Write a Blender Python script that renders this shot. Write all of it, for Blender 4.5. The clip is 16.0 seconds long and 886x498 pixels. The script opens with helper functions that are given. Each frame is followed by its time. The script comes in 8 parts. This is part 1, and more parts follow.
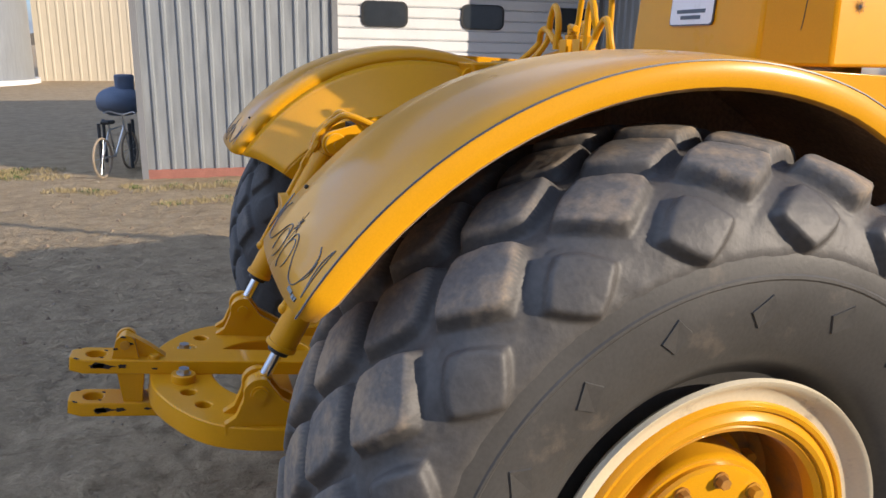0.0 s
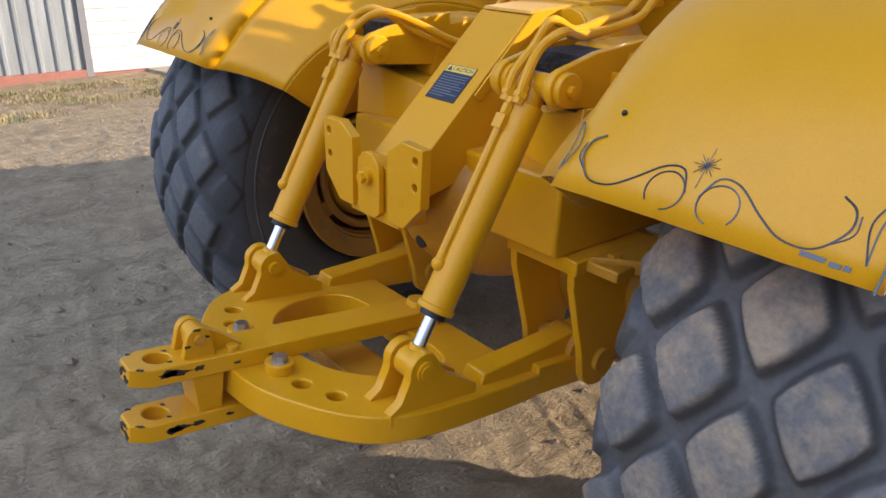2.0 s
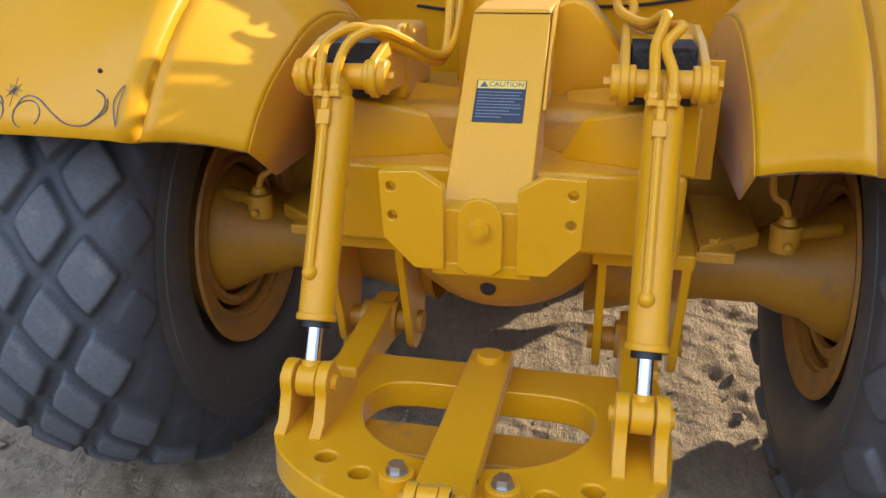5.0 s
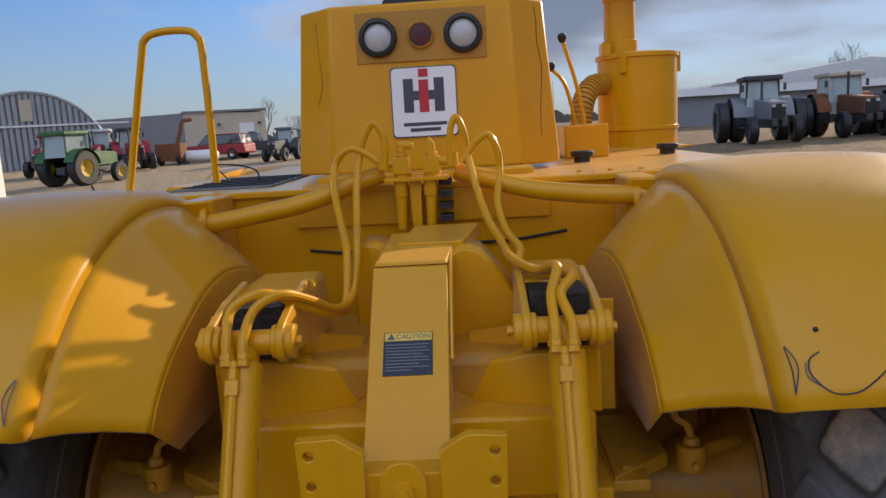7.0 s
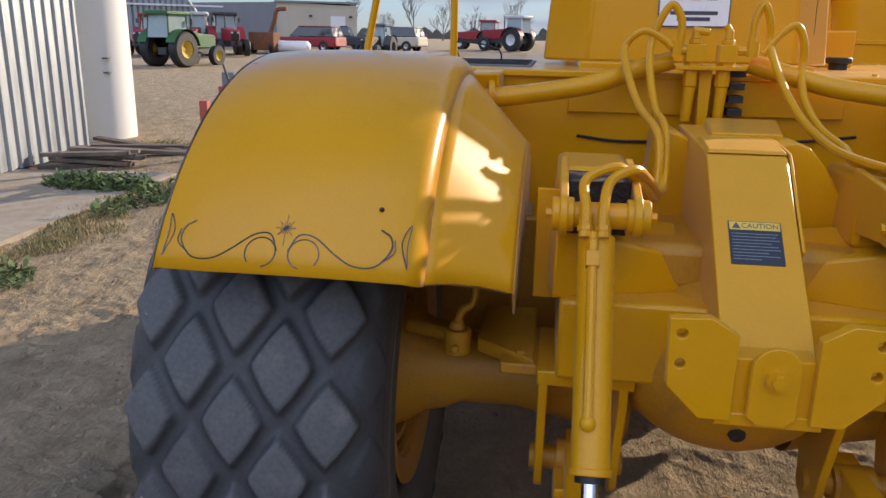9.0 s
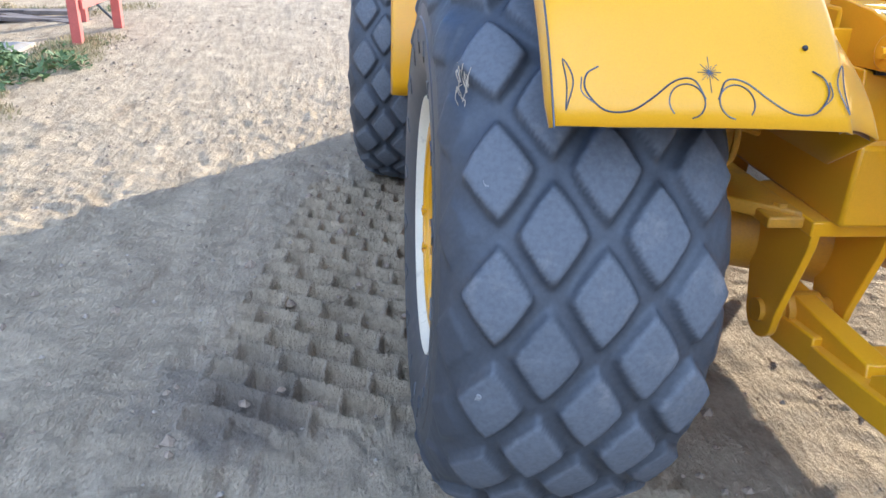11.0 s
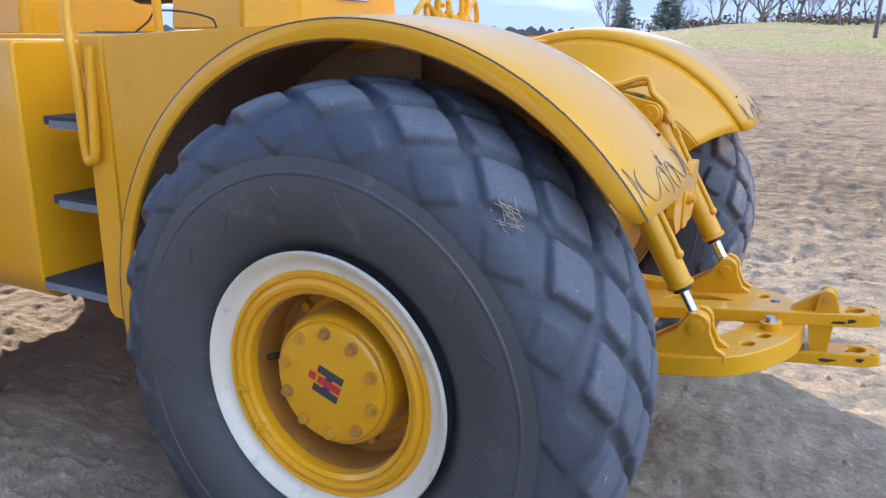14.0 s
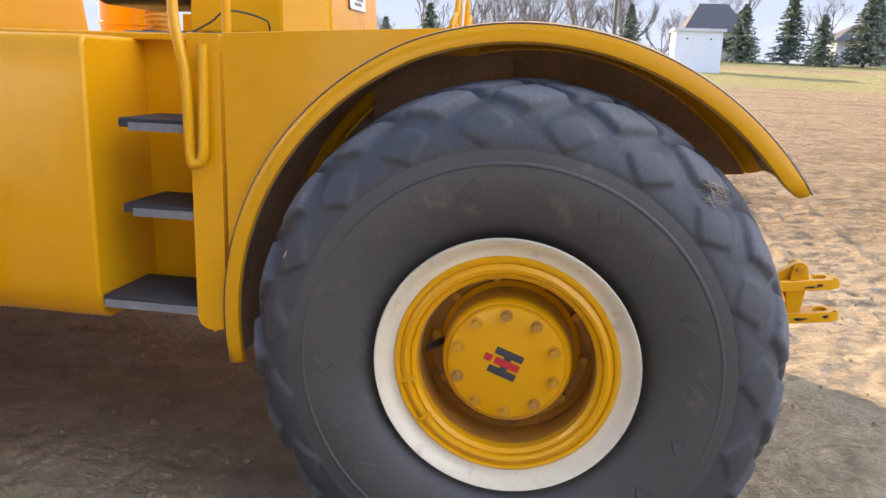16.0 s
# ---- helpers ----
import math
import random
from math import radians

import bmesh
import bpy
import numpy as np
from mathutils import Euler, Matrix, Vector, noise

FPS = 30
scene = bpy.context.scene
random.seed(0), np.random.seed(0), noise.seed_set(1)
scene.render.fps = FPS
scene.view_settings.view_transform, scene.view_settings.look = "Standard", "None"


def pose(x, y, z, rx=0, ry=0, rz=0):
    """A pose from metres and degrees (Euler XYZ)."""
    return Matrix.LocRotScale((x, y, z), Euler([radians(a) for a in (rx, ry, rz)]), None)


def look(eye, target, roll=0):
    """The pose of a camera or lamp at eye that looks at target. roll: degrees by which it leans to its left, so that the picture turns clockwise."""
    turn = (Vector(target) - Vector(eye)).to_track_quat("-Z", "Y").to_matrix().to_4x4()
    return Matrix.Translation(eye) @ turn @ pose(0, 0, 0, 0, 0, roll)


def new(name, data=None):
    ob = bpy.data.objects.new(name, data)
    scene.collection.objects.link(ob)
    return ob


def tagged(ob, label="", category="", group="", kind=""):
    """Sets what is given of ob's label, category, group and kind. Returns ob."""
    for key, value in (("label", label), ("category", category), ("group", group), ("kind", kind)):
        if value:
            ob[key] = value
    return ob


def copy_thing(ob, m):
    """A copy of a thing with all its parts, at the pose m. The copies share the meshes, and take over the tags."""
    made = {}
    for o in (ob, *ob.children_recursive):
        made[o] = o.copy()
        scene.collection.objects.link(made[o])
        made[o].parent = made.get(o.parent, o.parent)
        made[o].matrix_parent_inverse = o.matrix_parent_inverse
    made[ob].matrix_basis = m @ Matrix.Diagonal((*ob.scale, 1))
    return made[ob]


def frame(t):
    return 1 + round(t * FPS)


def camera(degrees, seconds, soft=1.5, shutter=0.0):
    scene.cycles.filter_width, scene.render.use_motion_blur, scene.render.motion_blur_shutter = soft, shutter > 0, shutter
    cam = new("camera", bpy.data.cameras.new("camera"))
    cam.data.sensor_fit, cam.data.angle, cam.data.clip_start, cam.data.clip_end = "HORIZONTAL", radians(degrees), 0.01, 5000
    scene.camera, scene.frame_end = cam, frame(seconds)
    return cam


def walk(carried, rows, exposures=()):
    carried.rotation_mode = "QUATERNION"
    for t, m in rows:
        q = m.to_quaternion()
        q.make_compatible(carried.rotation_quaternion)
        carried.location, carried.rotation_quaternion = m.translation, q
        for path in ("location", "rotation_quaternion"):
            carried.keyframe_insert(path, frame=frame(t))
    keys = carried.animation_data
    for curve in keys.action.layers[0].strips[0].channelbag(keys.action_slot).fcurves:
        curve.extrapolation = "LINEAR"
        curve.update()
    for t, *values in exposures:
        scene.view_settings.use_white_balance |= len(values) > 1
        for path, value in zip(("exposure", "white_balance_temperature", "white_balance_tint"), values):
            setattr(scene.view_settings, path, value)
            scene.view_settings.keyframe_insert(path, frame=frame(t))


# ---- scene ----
cam = camera(60.9, 16.0)
PATH = [
    (0, (2.744, -1.022, 1.903), (0.911, -0.412, 1.387), 1.2),
    (0.5, (2.559, -1.324, 1.905), (0.799, -0.558, 1.343), 1.7),
    (1, (2.245, -1.496, 1.884), (0.584, -0.574, 1.260), 1.9),
    (1.5, (1.975, -1.689, 1.875), (0.432, -0.624, 1.180), 1.7),
    (2, (1.780, -1.932, 1.871), (0.371, -0.740, 1.099), 1.5),
    (2.5, (1.502, -2.041, 1.835), (0.240, -0.741, 0.989), 1.3),
    (3, (1.275, -2.131, 1.822), (0.143, -0.748, 0.925), 0.9),
    (3.2, (1.174, -2.216, 1.809), (0.110, -0.787, 0.900), 0.9),
    (5.3, (0.216, -2.402, 1.899), (-0.092, -0.569, 1.160), -1.7),
    (5.5, (0.200, -2.407, 1.914), (-0.057, -0.547, 1.227), -2.2),
    (6, (0.211, -2.390, 1.972), (0.047, -0.480, 1.402), -3.4),
    (6.5, (0.222, -2.381, 2.011), (0.113, -0.433, 1.572), -3.8),
    (7, (0.202, -2.376, 2.043), (0.111, -0.403, 1.727), -3.3),
    (7.5, (0.150, -2.422, 2.070), (0.028, -0.441, 1.826), -2.4),
    (8, (-0.000, -2.431, 2.045), (-0.192, -0.455, 1.800), -1.4),
    (8.5, (-0.238, -2.372, 2.011), (-0.519, -0.423, 1.666), -0.3),
    (9, (-0.551, -2.418, 1.952), (-0.815, -0.511, 1.411), 1.1),
    (9.5, (-0.828, -2.497, 1.866), (-1.052, -0.653, 1.125), 2.0),
    (10, (-1.139, -2.390, 1.808), (-1.293, -0.596, 0.936), 2.6),
    (12.5, (-2.637, -1.920, 1.814), (-1.577, -0.381, 1.101), 1.0),
    (13, (-2.806, -1.665, 1.796), (-1.490, -0.310, 1.141), 0.6),
    (13.5, (-2.973, -1.456, 1.808), (-1.440, -0.314, 1.221), 0.2),
    (14, (-3.219, -1.229, 1.840), (-1.505, -0.350, 1.301), 0.6),
    (14.5, (-3.308, -0.952, 1.795), (-1.483, -0.298, 1.301), 0.5),
    (15, (-3.439, -0.693, 1.820), (-1.552, -0.236, 1.340), 1.6),
    (15.5, (-3.699, -0.445, 1.796), (-1.785, -0.097, 1.332), 2.3),
    (16, (-3.796, -0.139, 1.752), (-1.875, 0.163, 1.285), 2.1),
]
EXPOSURES = [(0.0, 0.65, 5932, 14), (1.5, 0.95, 5889, 14), (3.0, 1.6, 6196, 14), (4.5, 1.55, 5980, 12), (5.5, 1.35, 5980, 12), (6.3, 0.95, 6203, 14), (7.0, 0.38, 6337, 16), (7.7, 0.18, 6382, 16), (8.4, 0.28, 6337, 16), (9.2, 0.95, 6070, 14), (10.0, 1.9, 5492, 10), (12.0, 2.1, 5097, 10), (13.5, 2.0, 5097, 14), (14.5, 1.8, 5711, 16), (16.0, 2.0, 6845, 18)]
walk(cam, [(t, look(eye, target, roll)) for t, eye, target, roll in PATH], exposures=EXPOSURES)

# ---- world, sun ----
SUN = Vector((1.95, 2.25, 1.0)).normalized()          # towards the sun: low, ahead and to the right of the machine
world = bpy.data.worlds.new("sky")
scene.world = world
world.use_nodes = True
wn = world.node_tree.nodes
wl = world.node_tree.links
wn.clear()
w_out = wn.new("ShaderNodeOutputWorld")
w_bg = wn.new("ShaderNodeBackground")
w_sky = wn.new("ShaderNodeTexSky")
w_sky.sky_type = "NISHITA"
w_sky.sun_disc = False
w_sky.sun_elevation = math.asin(SUN.z)
w_sky.sun_rotation = math.atan2(SUN.x, SUN.y)
w_sky.air_density, w_sky.dust_density, w_sky.ozone_density = 1.0, 0.0, 3.0
# broken clouds, flattened towards the horizon
w_co = wn.new("ShaderNodeTexCoord")
w_sep = wn.new("ShaderNodeSeparateXYZ")
w_add = wn.new("ShaderNodeMath")
w_add.operation, w_add.inputs[1].default_value = "ADD", 0.16
w_dx = wn.new("ShaderNodeMath")
w_dy = wn.new("ShaderNodeMath")
w_dx.operation = w_dy.operation = "DIVIDE"
w_com = wn.new("ShaderNodeCombineXYZ")
w_noise = wn.new("ShaderNodeTexNoise")
w_noise.inputs["Scale"].default_value, w_noise.inputs["Detail"].default_value, w_noise.inputs["Roughness"].default_value = 0.42, 6.0, 0.46
w_ramp = wn.new("ShaderNodeValToRGB")
w_ramp.color_ramp.elements[0].position, w_ramp.color_ramp.elements[1].position = 0.45, 0.58
w_col = wn.new("ShaderNodeValToRGB")
w_col.color_ramp.elements[0].position, w_col.color_ramp.elements[0].color = 0.49, (3.1, 3.15, 3.3, 1)
w_col.color_ramp.elements[1].position, w_col.color_ramp.elements[1].color = 0.62, (1.0, 1.3, 1.8, 1)
w_mix = wn.new("ShaderNodeMix")
w_mix.data_type = "RGBA"
wl.new(w_co.outputs["Generated"], w_sep.inputs[0])
wl.new(w_sep.outputs["Z"], w_add.inputs[0])
wl.new(w_sep.outputs["X"], w_dx.inputs[0])
wl.new(w_add.outputs[0], w_dx.inputs[1])
wl.new(w_sep.outputs["Y"], w_dy.inputs[0])
wl.new(w_add.outputs[0], w_dy.inputs[1])
wl.new(w_dx.outputs[0], w_com.inputs["X"])
wl.new(w_dy.outputs[0], w_com.inputs["Y"])
wl.new(w_com.outputs[0], w_noise.inputs["Vector"])
# more cloud towards +x, clear blue to the north-west; clouds opposite the sun are front-lit and white, those below it dark
w_away = wn.new("ShaderNodeVectorMath")
w_away.operation, w_away.inputs[1].default_value = "DOT_PRODUCT", (-0.62, -0.78, 0.0)
w_far = wn.new("ShaderNodeMath")
w_far.operation, w_far.inputs[1].default_value = "MAXIMUM", 0.0
w_bank0 = wn.new("ShaderNodeMath")
w_bank0.operation, w_bank0.inputs[1].default_value = "MULTIPLY_ADD", 0.22
w_bank = wn.new("ShaderNodeMath")
w_bank.operation, w_bank.inputs[1].default_value = "MULTIPLY_ADD", 0.20
w_lit = wn.new("ShaderNodeMath")
w_lit.operation = "ADD"
w_front = wn.new("ShaderNodeMapRange")
w_front.inputs["From Min"].default_value, w_front.inputs["From Max"].default_value = -0.1, 0.6
w_white = wn.new("ShaderNodeMix")
w_white.data_type = "RGBA"
w_white.inputs["B"].default_value = (5.2, 6.0, 7.5, 1)
wl.new(w_co.outputs["Generated"], w_away.inputs[0])
wl.new(w_away.outputs["Value"], w_far.inputs[0])
wl.new(w_far.outputs[0], w_bank0.inputs[0])
wl.new(w_noise.outputs["Fac"], w_bank0.inputs[2])
w_north = wn.new("ShaderNodeVectorMath")              # one bank of cloud low in the north
w_north.operation, w_north.inputs[1].default_value = "DISTANCE", (-0.09, 0.985, 0.14)
w_near = wn.new("ShaderNodeMapRange")
w_near.inputs["From Min"].default_value, w_near.inputs["From Max"].default_value = 0.05, 0.24
w_near.inputs["To Min"].default_value, w_near.inputs["To Max"].default_value = 0.10, 0.0
w_bank1 = wn.new("ShaderNodeMath")
w_bank1.operation = "ADD"
wl.new(w_co.outputs["Generated"], w_north.inputs[0])
wl.new(w_north.outputs["Value"], w_near.inputs["Value"])
wl.new(w_near.outputs[0], w_bank1.inputs[0])
wl.new(w_bank0.outputs[0], w_bank1.inputs[1])
wl.new(w_sep.outputs["X"], w_bank.inputs[0])
wl.new(w_bank1.outputs[0], w_bank.inputs[2])
w_top = wn.new("ShaderNodeMath")
w_top.operation, w_top.inputs[1].default_value = "MULTIPLY", 0.3
wl.new(w_sep.outputs["Z"], w_top.inputs[0])
wl.new(w_away.outputs["Value"], w_lit.inputs[0])
wl.new(w_top.outputs[0], w_lit.inputs[1])
wl.new(w_lit.outputs[0], w_front.inputs["Value"])
wl.new(w_bank.outputs[0], w_ramp.inputs[0])
wl.new(w_bank.outputs[0], w_col.inputs[0])
w_high = wn.new("ShaderNodeMapRange")                  # the horizon's own haze is greyer than the lit cloud tops above it
w_high.inputs["From Min"].default_value, w_high.inputs["From Max"].default_value = 0.12, 0.40
w_tops = wn.new("ShaderNodeMath")
w_tops.operation = "MULTIPLY"
wl.new(w_sep.outputs["Z"], w_high.inputs["Value"])
wl.new(w_front.outputs[0], w_tops.inputs[0])
wl.new(w_high.outputs[0], w_tops.inputs[1])
wl.new(w_tops.outputs[0], w_white.inputs["Factor"])
wl.new(w_col.outputs["Color"], w_white.inputs["A"])
wl.new(w_ramp.outputs["Color"], w_mix.inputs["Factor"])
w_deep = wn.new("ShaderNodeMix")                        # clear late-autumn air: deeper blue
w_deep.data_type, w_deep.blend_type = "RGBA", "MULTIPLY"
w_deep.inputs["Factor"].default_value = 1.0
w_deep.inputs["B"].default_value = (0.49, 0.56, 0.70, 1)
wl.new(w_sky.outputs["Color"], w_deep.inputs["A"])
wl.new(w_deep.outputs["Result"], w_mix.inputs["A"])
wl.new(w_white.outputs["Result"], w_mix.inputs["B"])
w_low = wn.new("ShaderNodeMapRange")                   # pale haze along the horizon
w_low.inputs["From Min"].default_value, w_low.inputs["From Max"].default_value = 0.0, 0.17
w_low.inputs["To Min"].default_value, w_low.inputs["To Max"].default_value = 0.72, 0.0
w_haze = wn.new("ShaderNodeMix")
w_haze.data_type = "RGBA"
w_haze.inputs["B"].default_value = (1.45, 1.65, 1.9, 1)
wl.new(w_sep.outputs["Z"], w_low.inputs["Value"])
wl.new(w_low.outputs[0], w_haze.inputs["Factor"])
wl.new(w_mix.outputs["Result"], w_haze.inputs["A"])
wl.new(w_haze.outputs["Result"], w_bg.inputs["Color"])
w_bg.inputs["Strength"].default_value = 0.148
wl.new(w_bg.outputs[0], w_out.inputs[0])
sun = new("sun", bpy.data.lights.new("sun", "SUN"))
sun.data.energy, sun.data.angle, sun.data.color = 3.9, radians(0.53), (1.0, 0.83, 0.60)
sun.matrix_world = look(SUN * 60, (0, 0, 0))


# ---- materials ----
def material(name, colour, rough=0.5, metal=0.0, vary=0.12, scale=3.0, fine=60.0, bump=0.02, dirt=None, dirt_amount=0.0, spec=0.5, coat=0.0, streak=False, rand=0.0, glare_sheen=0.0):
    """Paint, metal, rubber, cloth: a base colour with coarse and fine variation, worn gloss and fine relief."""
    m = bpy.data.materials.new(name)
    m.use_nodes = True
    n, l = m.node_tree.nodes, m.node_tree.links
    b = n["Principled BSDF"]
    co = n.new("ShaderNodeTexCoord")
    mp = n.new("ShaderNodeMapping")
    l.new(co.outputs["Object"], mp.inputs["Vector"])
    if streak:
        mp.inputs["Scale"].default_value = (1.0, 1.0, 0.12)
    big = n.new("ShaderNodeTexNoise")
    big.inputs["Scale"].default_value, big.inputs["Detail"].default_value, big.inputs["Roughness"].default_value = scale, 6.0, 0.6
    small = n.new("ShaderNodeTexNoise")
    small.inputs["Scale"].default_value, small.inputs["Detail"].default_value = fine, 4.0
    l.new(mp.outputs[0], big.inputs["Vector"])
    l.new(co.outputs["Object"], small.inputs["Vector"])
    ramp = n.new("ShaderNodeValToRGB")
    c = Vector(colour)
    ramp.color_ramp.elements[0].position, ramp.color_ramp.elements[1].position = 0.3, 0.7
    ramp.color_ramp.elements[0].color = (*(c * (1 - vary)), 1)
    ramp.color_ramp.elements[1].color = (*[min(1.0, v * (1 + vary * 0.7)) for v in c], 1)
    l.new(big.outputs["Fac"], ramp.inputs[0])
    colour_out = ramp.outputs["Color"]
    mixf = n.new("ShaderNodeMix")
    mixf.data_type, mixf.blend_type = "RGBA", "MULTIPLY"
    mixf.inputs["Factor"].default_value = min(1.0, vary * 2.2)
    l.new(colour_out, mixf.inputs["A"])
    r2 = n.new("ShaderNodeValToRGB")
    r2.color_ramp.elements[0].position, r2.color_ramp.elements[1].position = 0.35, 0.6
    r2.color_ramp.elements[0].color = (0.62, 0.62, 0.62, 1)
    l.new(small.outputs["Fac"], r2.inputs[0])
    l.new(r2.outputs["Color"], mixf.inputs["B"])
    colour_out = mixf.outputs["Result"]
    if rand:
        info = n.new("ShaderNodeObjectInfo")
        hsv = n.new("ShaderNodeHueSaturation")
        mr = n.new("ShaderNodeMapRange")
        mr.inputs["To Min"].default_value, mr.inputs["To Max"].default_value = 1 - rand, 1 + rand
        l.new(info.outputs["Random"], mr.inputs["Value"])
        l.new(mr.outputs[0], hsv.inputs["Value"])
        l.new(colour_out, hsv.inputs["Color"])
        colour_out = hsv.outputs["Color"]
    if dirt:
        dn = n.new("ShaderNodeTexNoise")
        dn.inputs["Scale"].default_value, dn.inputs["Detail"].default_value, dn.inputs["Roughness"].default_value = scale * 2.3, 8.0, 0.68
        dm = n.new("ShaderNodeMapping")
        dm.inputs["Location"].default_value = (3.1, 7.7, 1.3)
        l.new(co.outputs["Object"], dm.inputs["Vector"])
        l.new(dm.outputs[0], dn.inputs["Vector"])
        dr = n.new("ShaderNodeValToRGB")
        dr.color_ramp.elements[0].position, dr.color_ramp.elements[1].position = 0.62 - 0.35 * dirt_amount, 0.78 - 0.2 * dirt_amount
        l.new(dn.outputs["Fac"], dr.inputs[0])
        dx = n.new("ShaderNodeMix")
        dx.data_type = "RGBA"
        dx.inputs["B"].default_value = (*dirt, 1)
        l.new(dr.outputs["Color"], dx.inputs["Factor"])
        l.new(colour_out, dx.inputs["A"])
        colour_out = dx.outputs["Result"]
    l.new(colour_out, b.inputs["Base Color"])
    rr = n.new("ShaderNodeMapRange")
    rr.inputs["From Min"].default_value, rr.inputs["From Max"].default_value = 0.3, 0.7
    rr.inputs["To Min"].default_value, rr.inputs["To Max"].default_value = max(0.03, rough - 0.09), min(1.0, rough + 0.12)
    l.new(big.outputs["Fac"], rr.inputs["Value"])
    l.new(rr.outputs[0], b.inputs["Roughness"])
    b.inputs["Metallic"].default_value = metal
    b.inputs["Specular IOR Level"].default_value = spec
    b.inputs["Coat Weight"].default_value = coat
    b.inputs["Sheen Weight"].default_value = glare_sheen              # sheen that stands in for pale sky glare at grazing angles
    b.inputs["Sheen Roughness"].default_value = 0.35
    b.inputs["Sheen Tint"].default_value = (0.9, 0.86, 0.8, 1)
    b.inputs["Coat Roughness"].default_value = 0.12
    bp = n.new("ShaderNodeBump")
    bp.inputs["Strength"].default_value, bp.inputs["Distance"].default_value = 0.6, bump
    l.new(small.outputs["Fac"], bp.inputs["Height"])
    l.new(bp.outputs[0], b.inputs["Normal"])
    return m


YELLOW = material("yellow_paint", (0.69, 0.324, 0.001), 0.34, vary=0.06, scale=2.5, fine=240, bump=0.0003, coat=0.5, spec=0.10, glare_sheen=0.16)
YELLOW_OLD = material("dusty_yellow_paint", (0.54, 0.25, 0.01), 0.5, vary=0.12, scale=5, fine=120, bump=0.0015, dirt=(0.34, 0.18, 0.05), dirt_amount=0.22)
# dust on yellow paint, darkened further for the shade inside the dish
DISH = material("dusty_shaded_yellow_paint", (0.42, 0.185, 0.02), 0.6, vary=0.15, scale=6, fine=120, bump=0.0015, dirt=(0.22, 0.12, 0.045), dirt_amount=0.35)
FENDER_UNDER = material("rusty_underside", (0.36, 0.22, 0.13), 0.8, vary=0.3, scale=5, fine=80, bump=0.004)
RUBBER = material("tyre_rubber", (0.066, 0.063, 0.059), 0.5, vary=0.15, scale=4, fine=110, bump=0.0006, dirt=(0.13, 0.11, 0.09), dirt_amount=0.1)
WHITE_RIM = material("cream_rim_paint", (0.70, 0.615, 0.44), 0.35, vary=0.06, scale=6, fine=120, bump=0.0006, dirt=(0.4, 0.33, 0.24), dirt_amount=0.12)
CHROME = material("chrome_rod", (0.86, 0.87, 0.9), 0.09, metal=1.0, vary=0.03, bump=0.0)
STEEL = material("zinc_bolt", (0.5, 0.5, 0.5), 0.35, metal=1.0, vary=0.1, fine=200, bump=0.001)
BLACK = material("black_rubber", (0.018, 0.018, 0.019), 0.5, vary=0.2, bump=0.001)
PIN = material("dark_blue_pinstripe", (0.02, 0.022, 0.035), 0.4, vary=0.1, bump=0.0, coat=1.0, glare_sheen=0.5)
# near-black brown; also stands in for the shade inside the clevis gap
DARK = material("near_black_brown", (0.03, 0.025, 0.02), 0.7, vary=0.3, scale=8)
GRIP = material("black_grip_tread", (0.03, 0.031, 0.033), 0.75, vary=0.25, fine=250, bump=0.004)
SIGN_WHITE = material("white_sign_enamel", (0.8, 0.8, 0.82), 0.3, vary=0.03, bump=0.0)
RED = material("red_enamel", (0.5, 0.02, 0.03), 0.35, vary=0.08, bump=0.0005)
NAVY = material("dark_navy_label", (0.014, 0.02, 0.034), 0.4, vary=0.1, bump=0.0)
GREY_TEXT = material("grey_label_print", (0.17, 0.185, 0.21), 0.5, vary=0.05, bump=0.0)
LABEL_YELLOW = material("label_yellow", (0.75, 0.5, 0.06), 0.4, vary=0.04, bump=0.0)
LENS = material("lamp_glass_lens", (0.5, 0.51, 0.5), 0.15, vary=0.1, scale=30, fine=90, bump=0.004, spec=0.8)
RED_LENS = material("dark_red_reflector", (0.09, 0.012, 0.015), 0.25, vary=0.15, scale=30, bump=0.002)
LAMP_PANEL = material("lamp_panel_paint", (0.46, 0.215, 0.012), 0.5, vary=0.1, fine=220, bump=0.0008)
GALV = material("galvanised_steel", (0.38, 0.41, 0.44), 0.45, metal=0.5, vary=0.14, scale=9, fine=60, bump=0.002, streak=True)
WHITE = material("white_painted_metal", (0.78, 0.79, 0.80), 0.5, vary=0.05, scale=2, fine=60, bump=0.001)
RED_TRIM = material("red_painted_trim", (0.36, 0.15, 0.115), 0.6, vary=0.15, scale=6)
TAN = material("tan_steel_siding", (0.54, 0.48, 0.375), 0.55, vary=0.06, scale=1.5, streak=True)
GREY_SIDE = material("grey_steel_siding", (0.22, 0.23, 0.25), 0.55, vary=0.08, scale=1.5, streak=True)
CONCRETE = material("worn_concrete", (0.38, 0.33, 0.265), 0.9, vary=0.12, scale=2, fine=40, bump=0.006, dirt=(0.30, 0.23, 0.15), dirt_amount=0.5)
TANK_WHITE = material("white_tank_plastic", (0.74, 0.74, 0.71), 0.5, vary=0.04, scale=1.2, streak=True, bump=0.001)
WINDOW = material("dark_window_glass", (0.035, 0.04, 0.045), 0.08, vary=0.2, spec=0.8, bump=0.0)
TIMBER = material("weathered_timber", (0.20, 0.16, 0.13), 0.85, vary=0.3, scale=5, fine=70, bump=0.006, rand=0.3)
RED_POST = material("faded_red_paint", (0.50, 0.11, 0.08), 0.6, vary=0.15, scale=7, fine=60, bump=0.003)
GREEN_PAINT = material("farm_green_paint", (0.035, 0.13, 0.03), 0.45, vary=0.15)
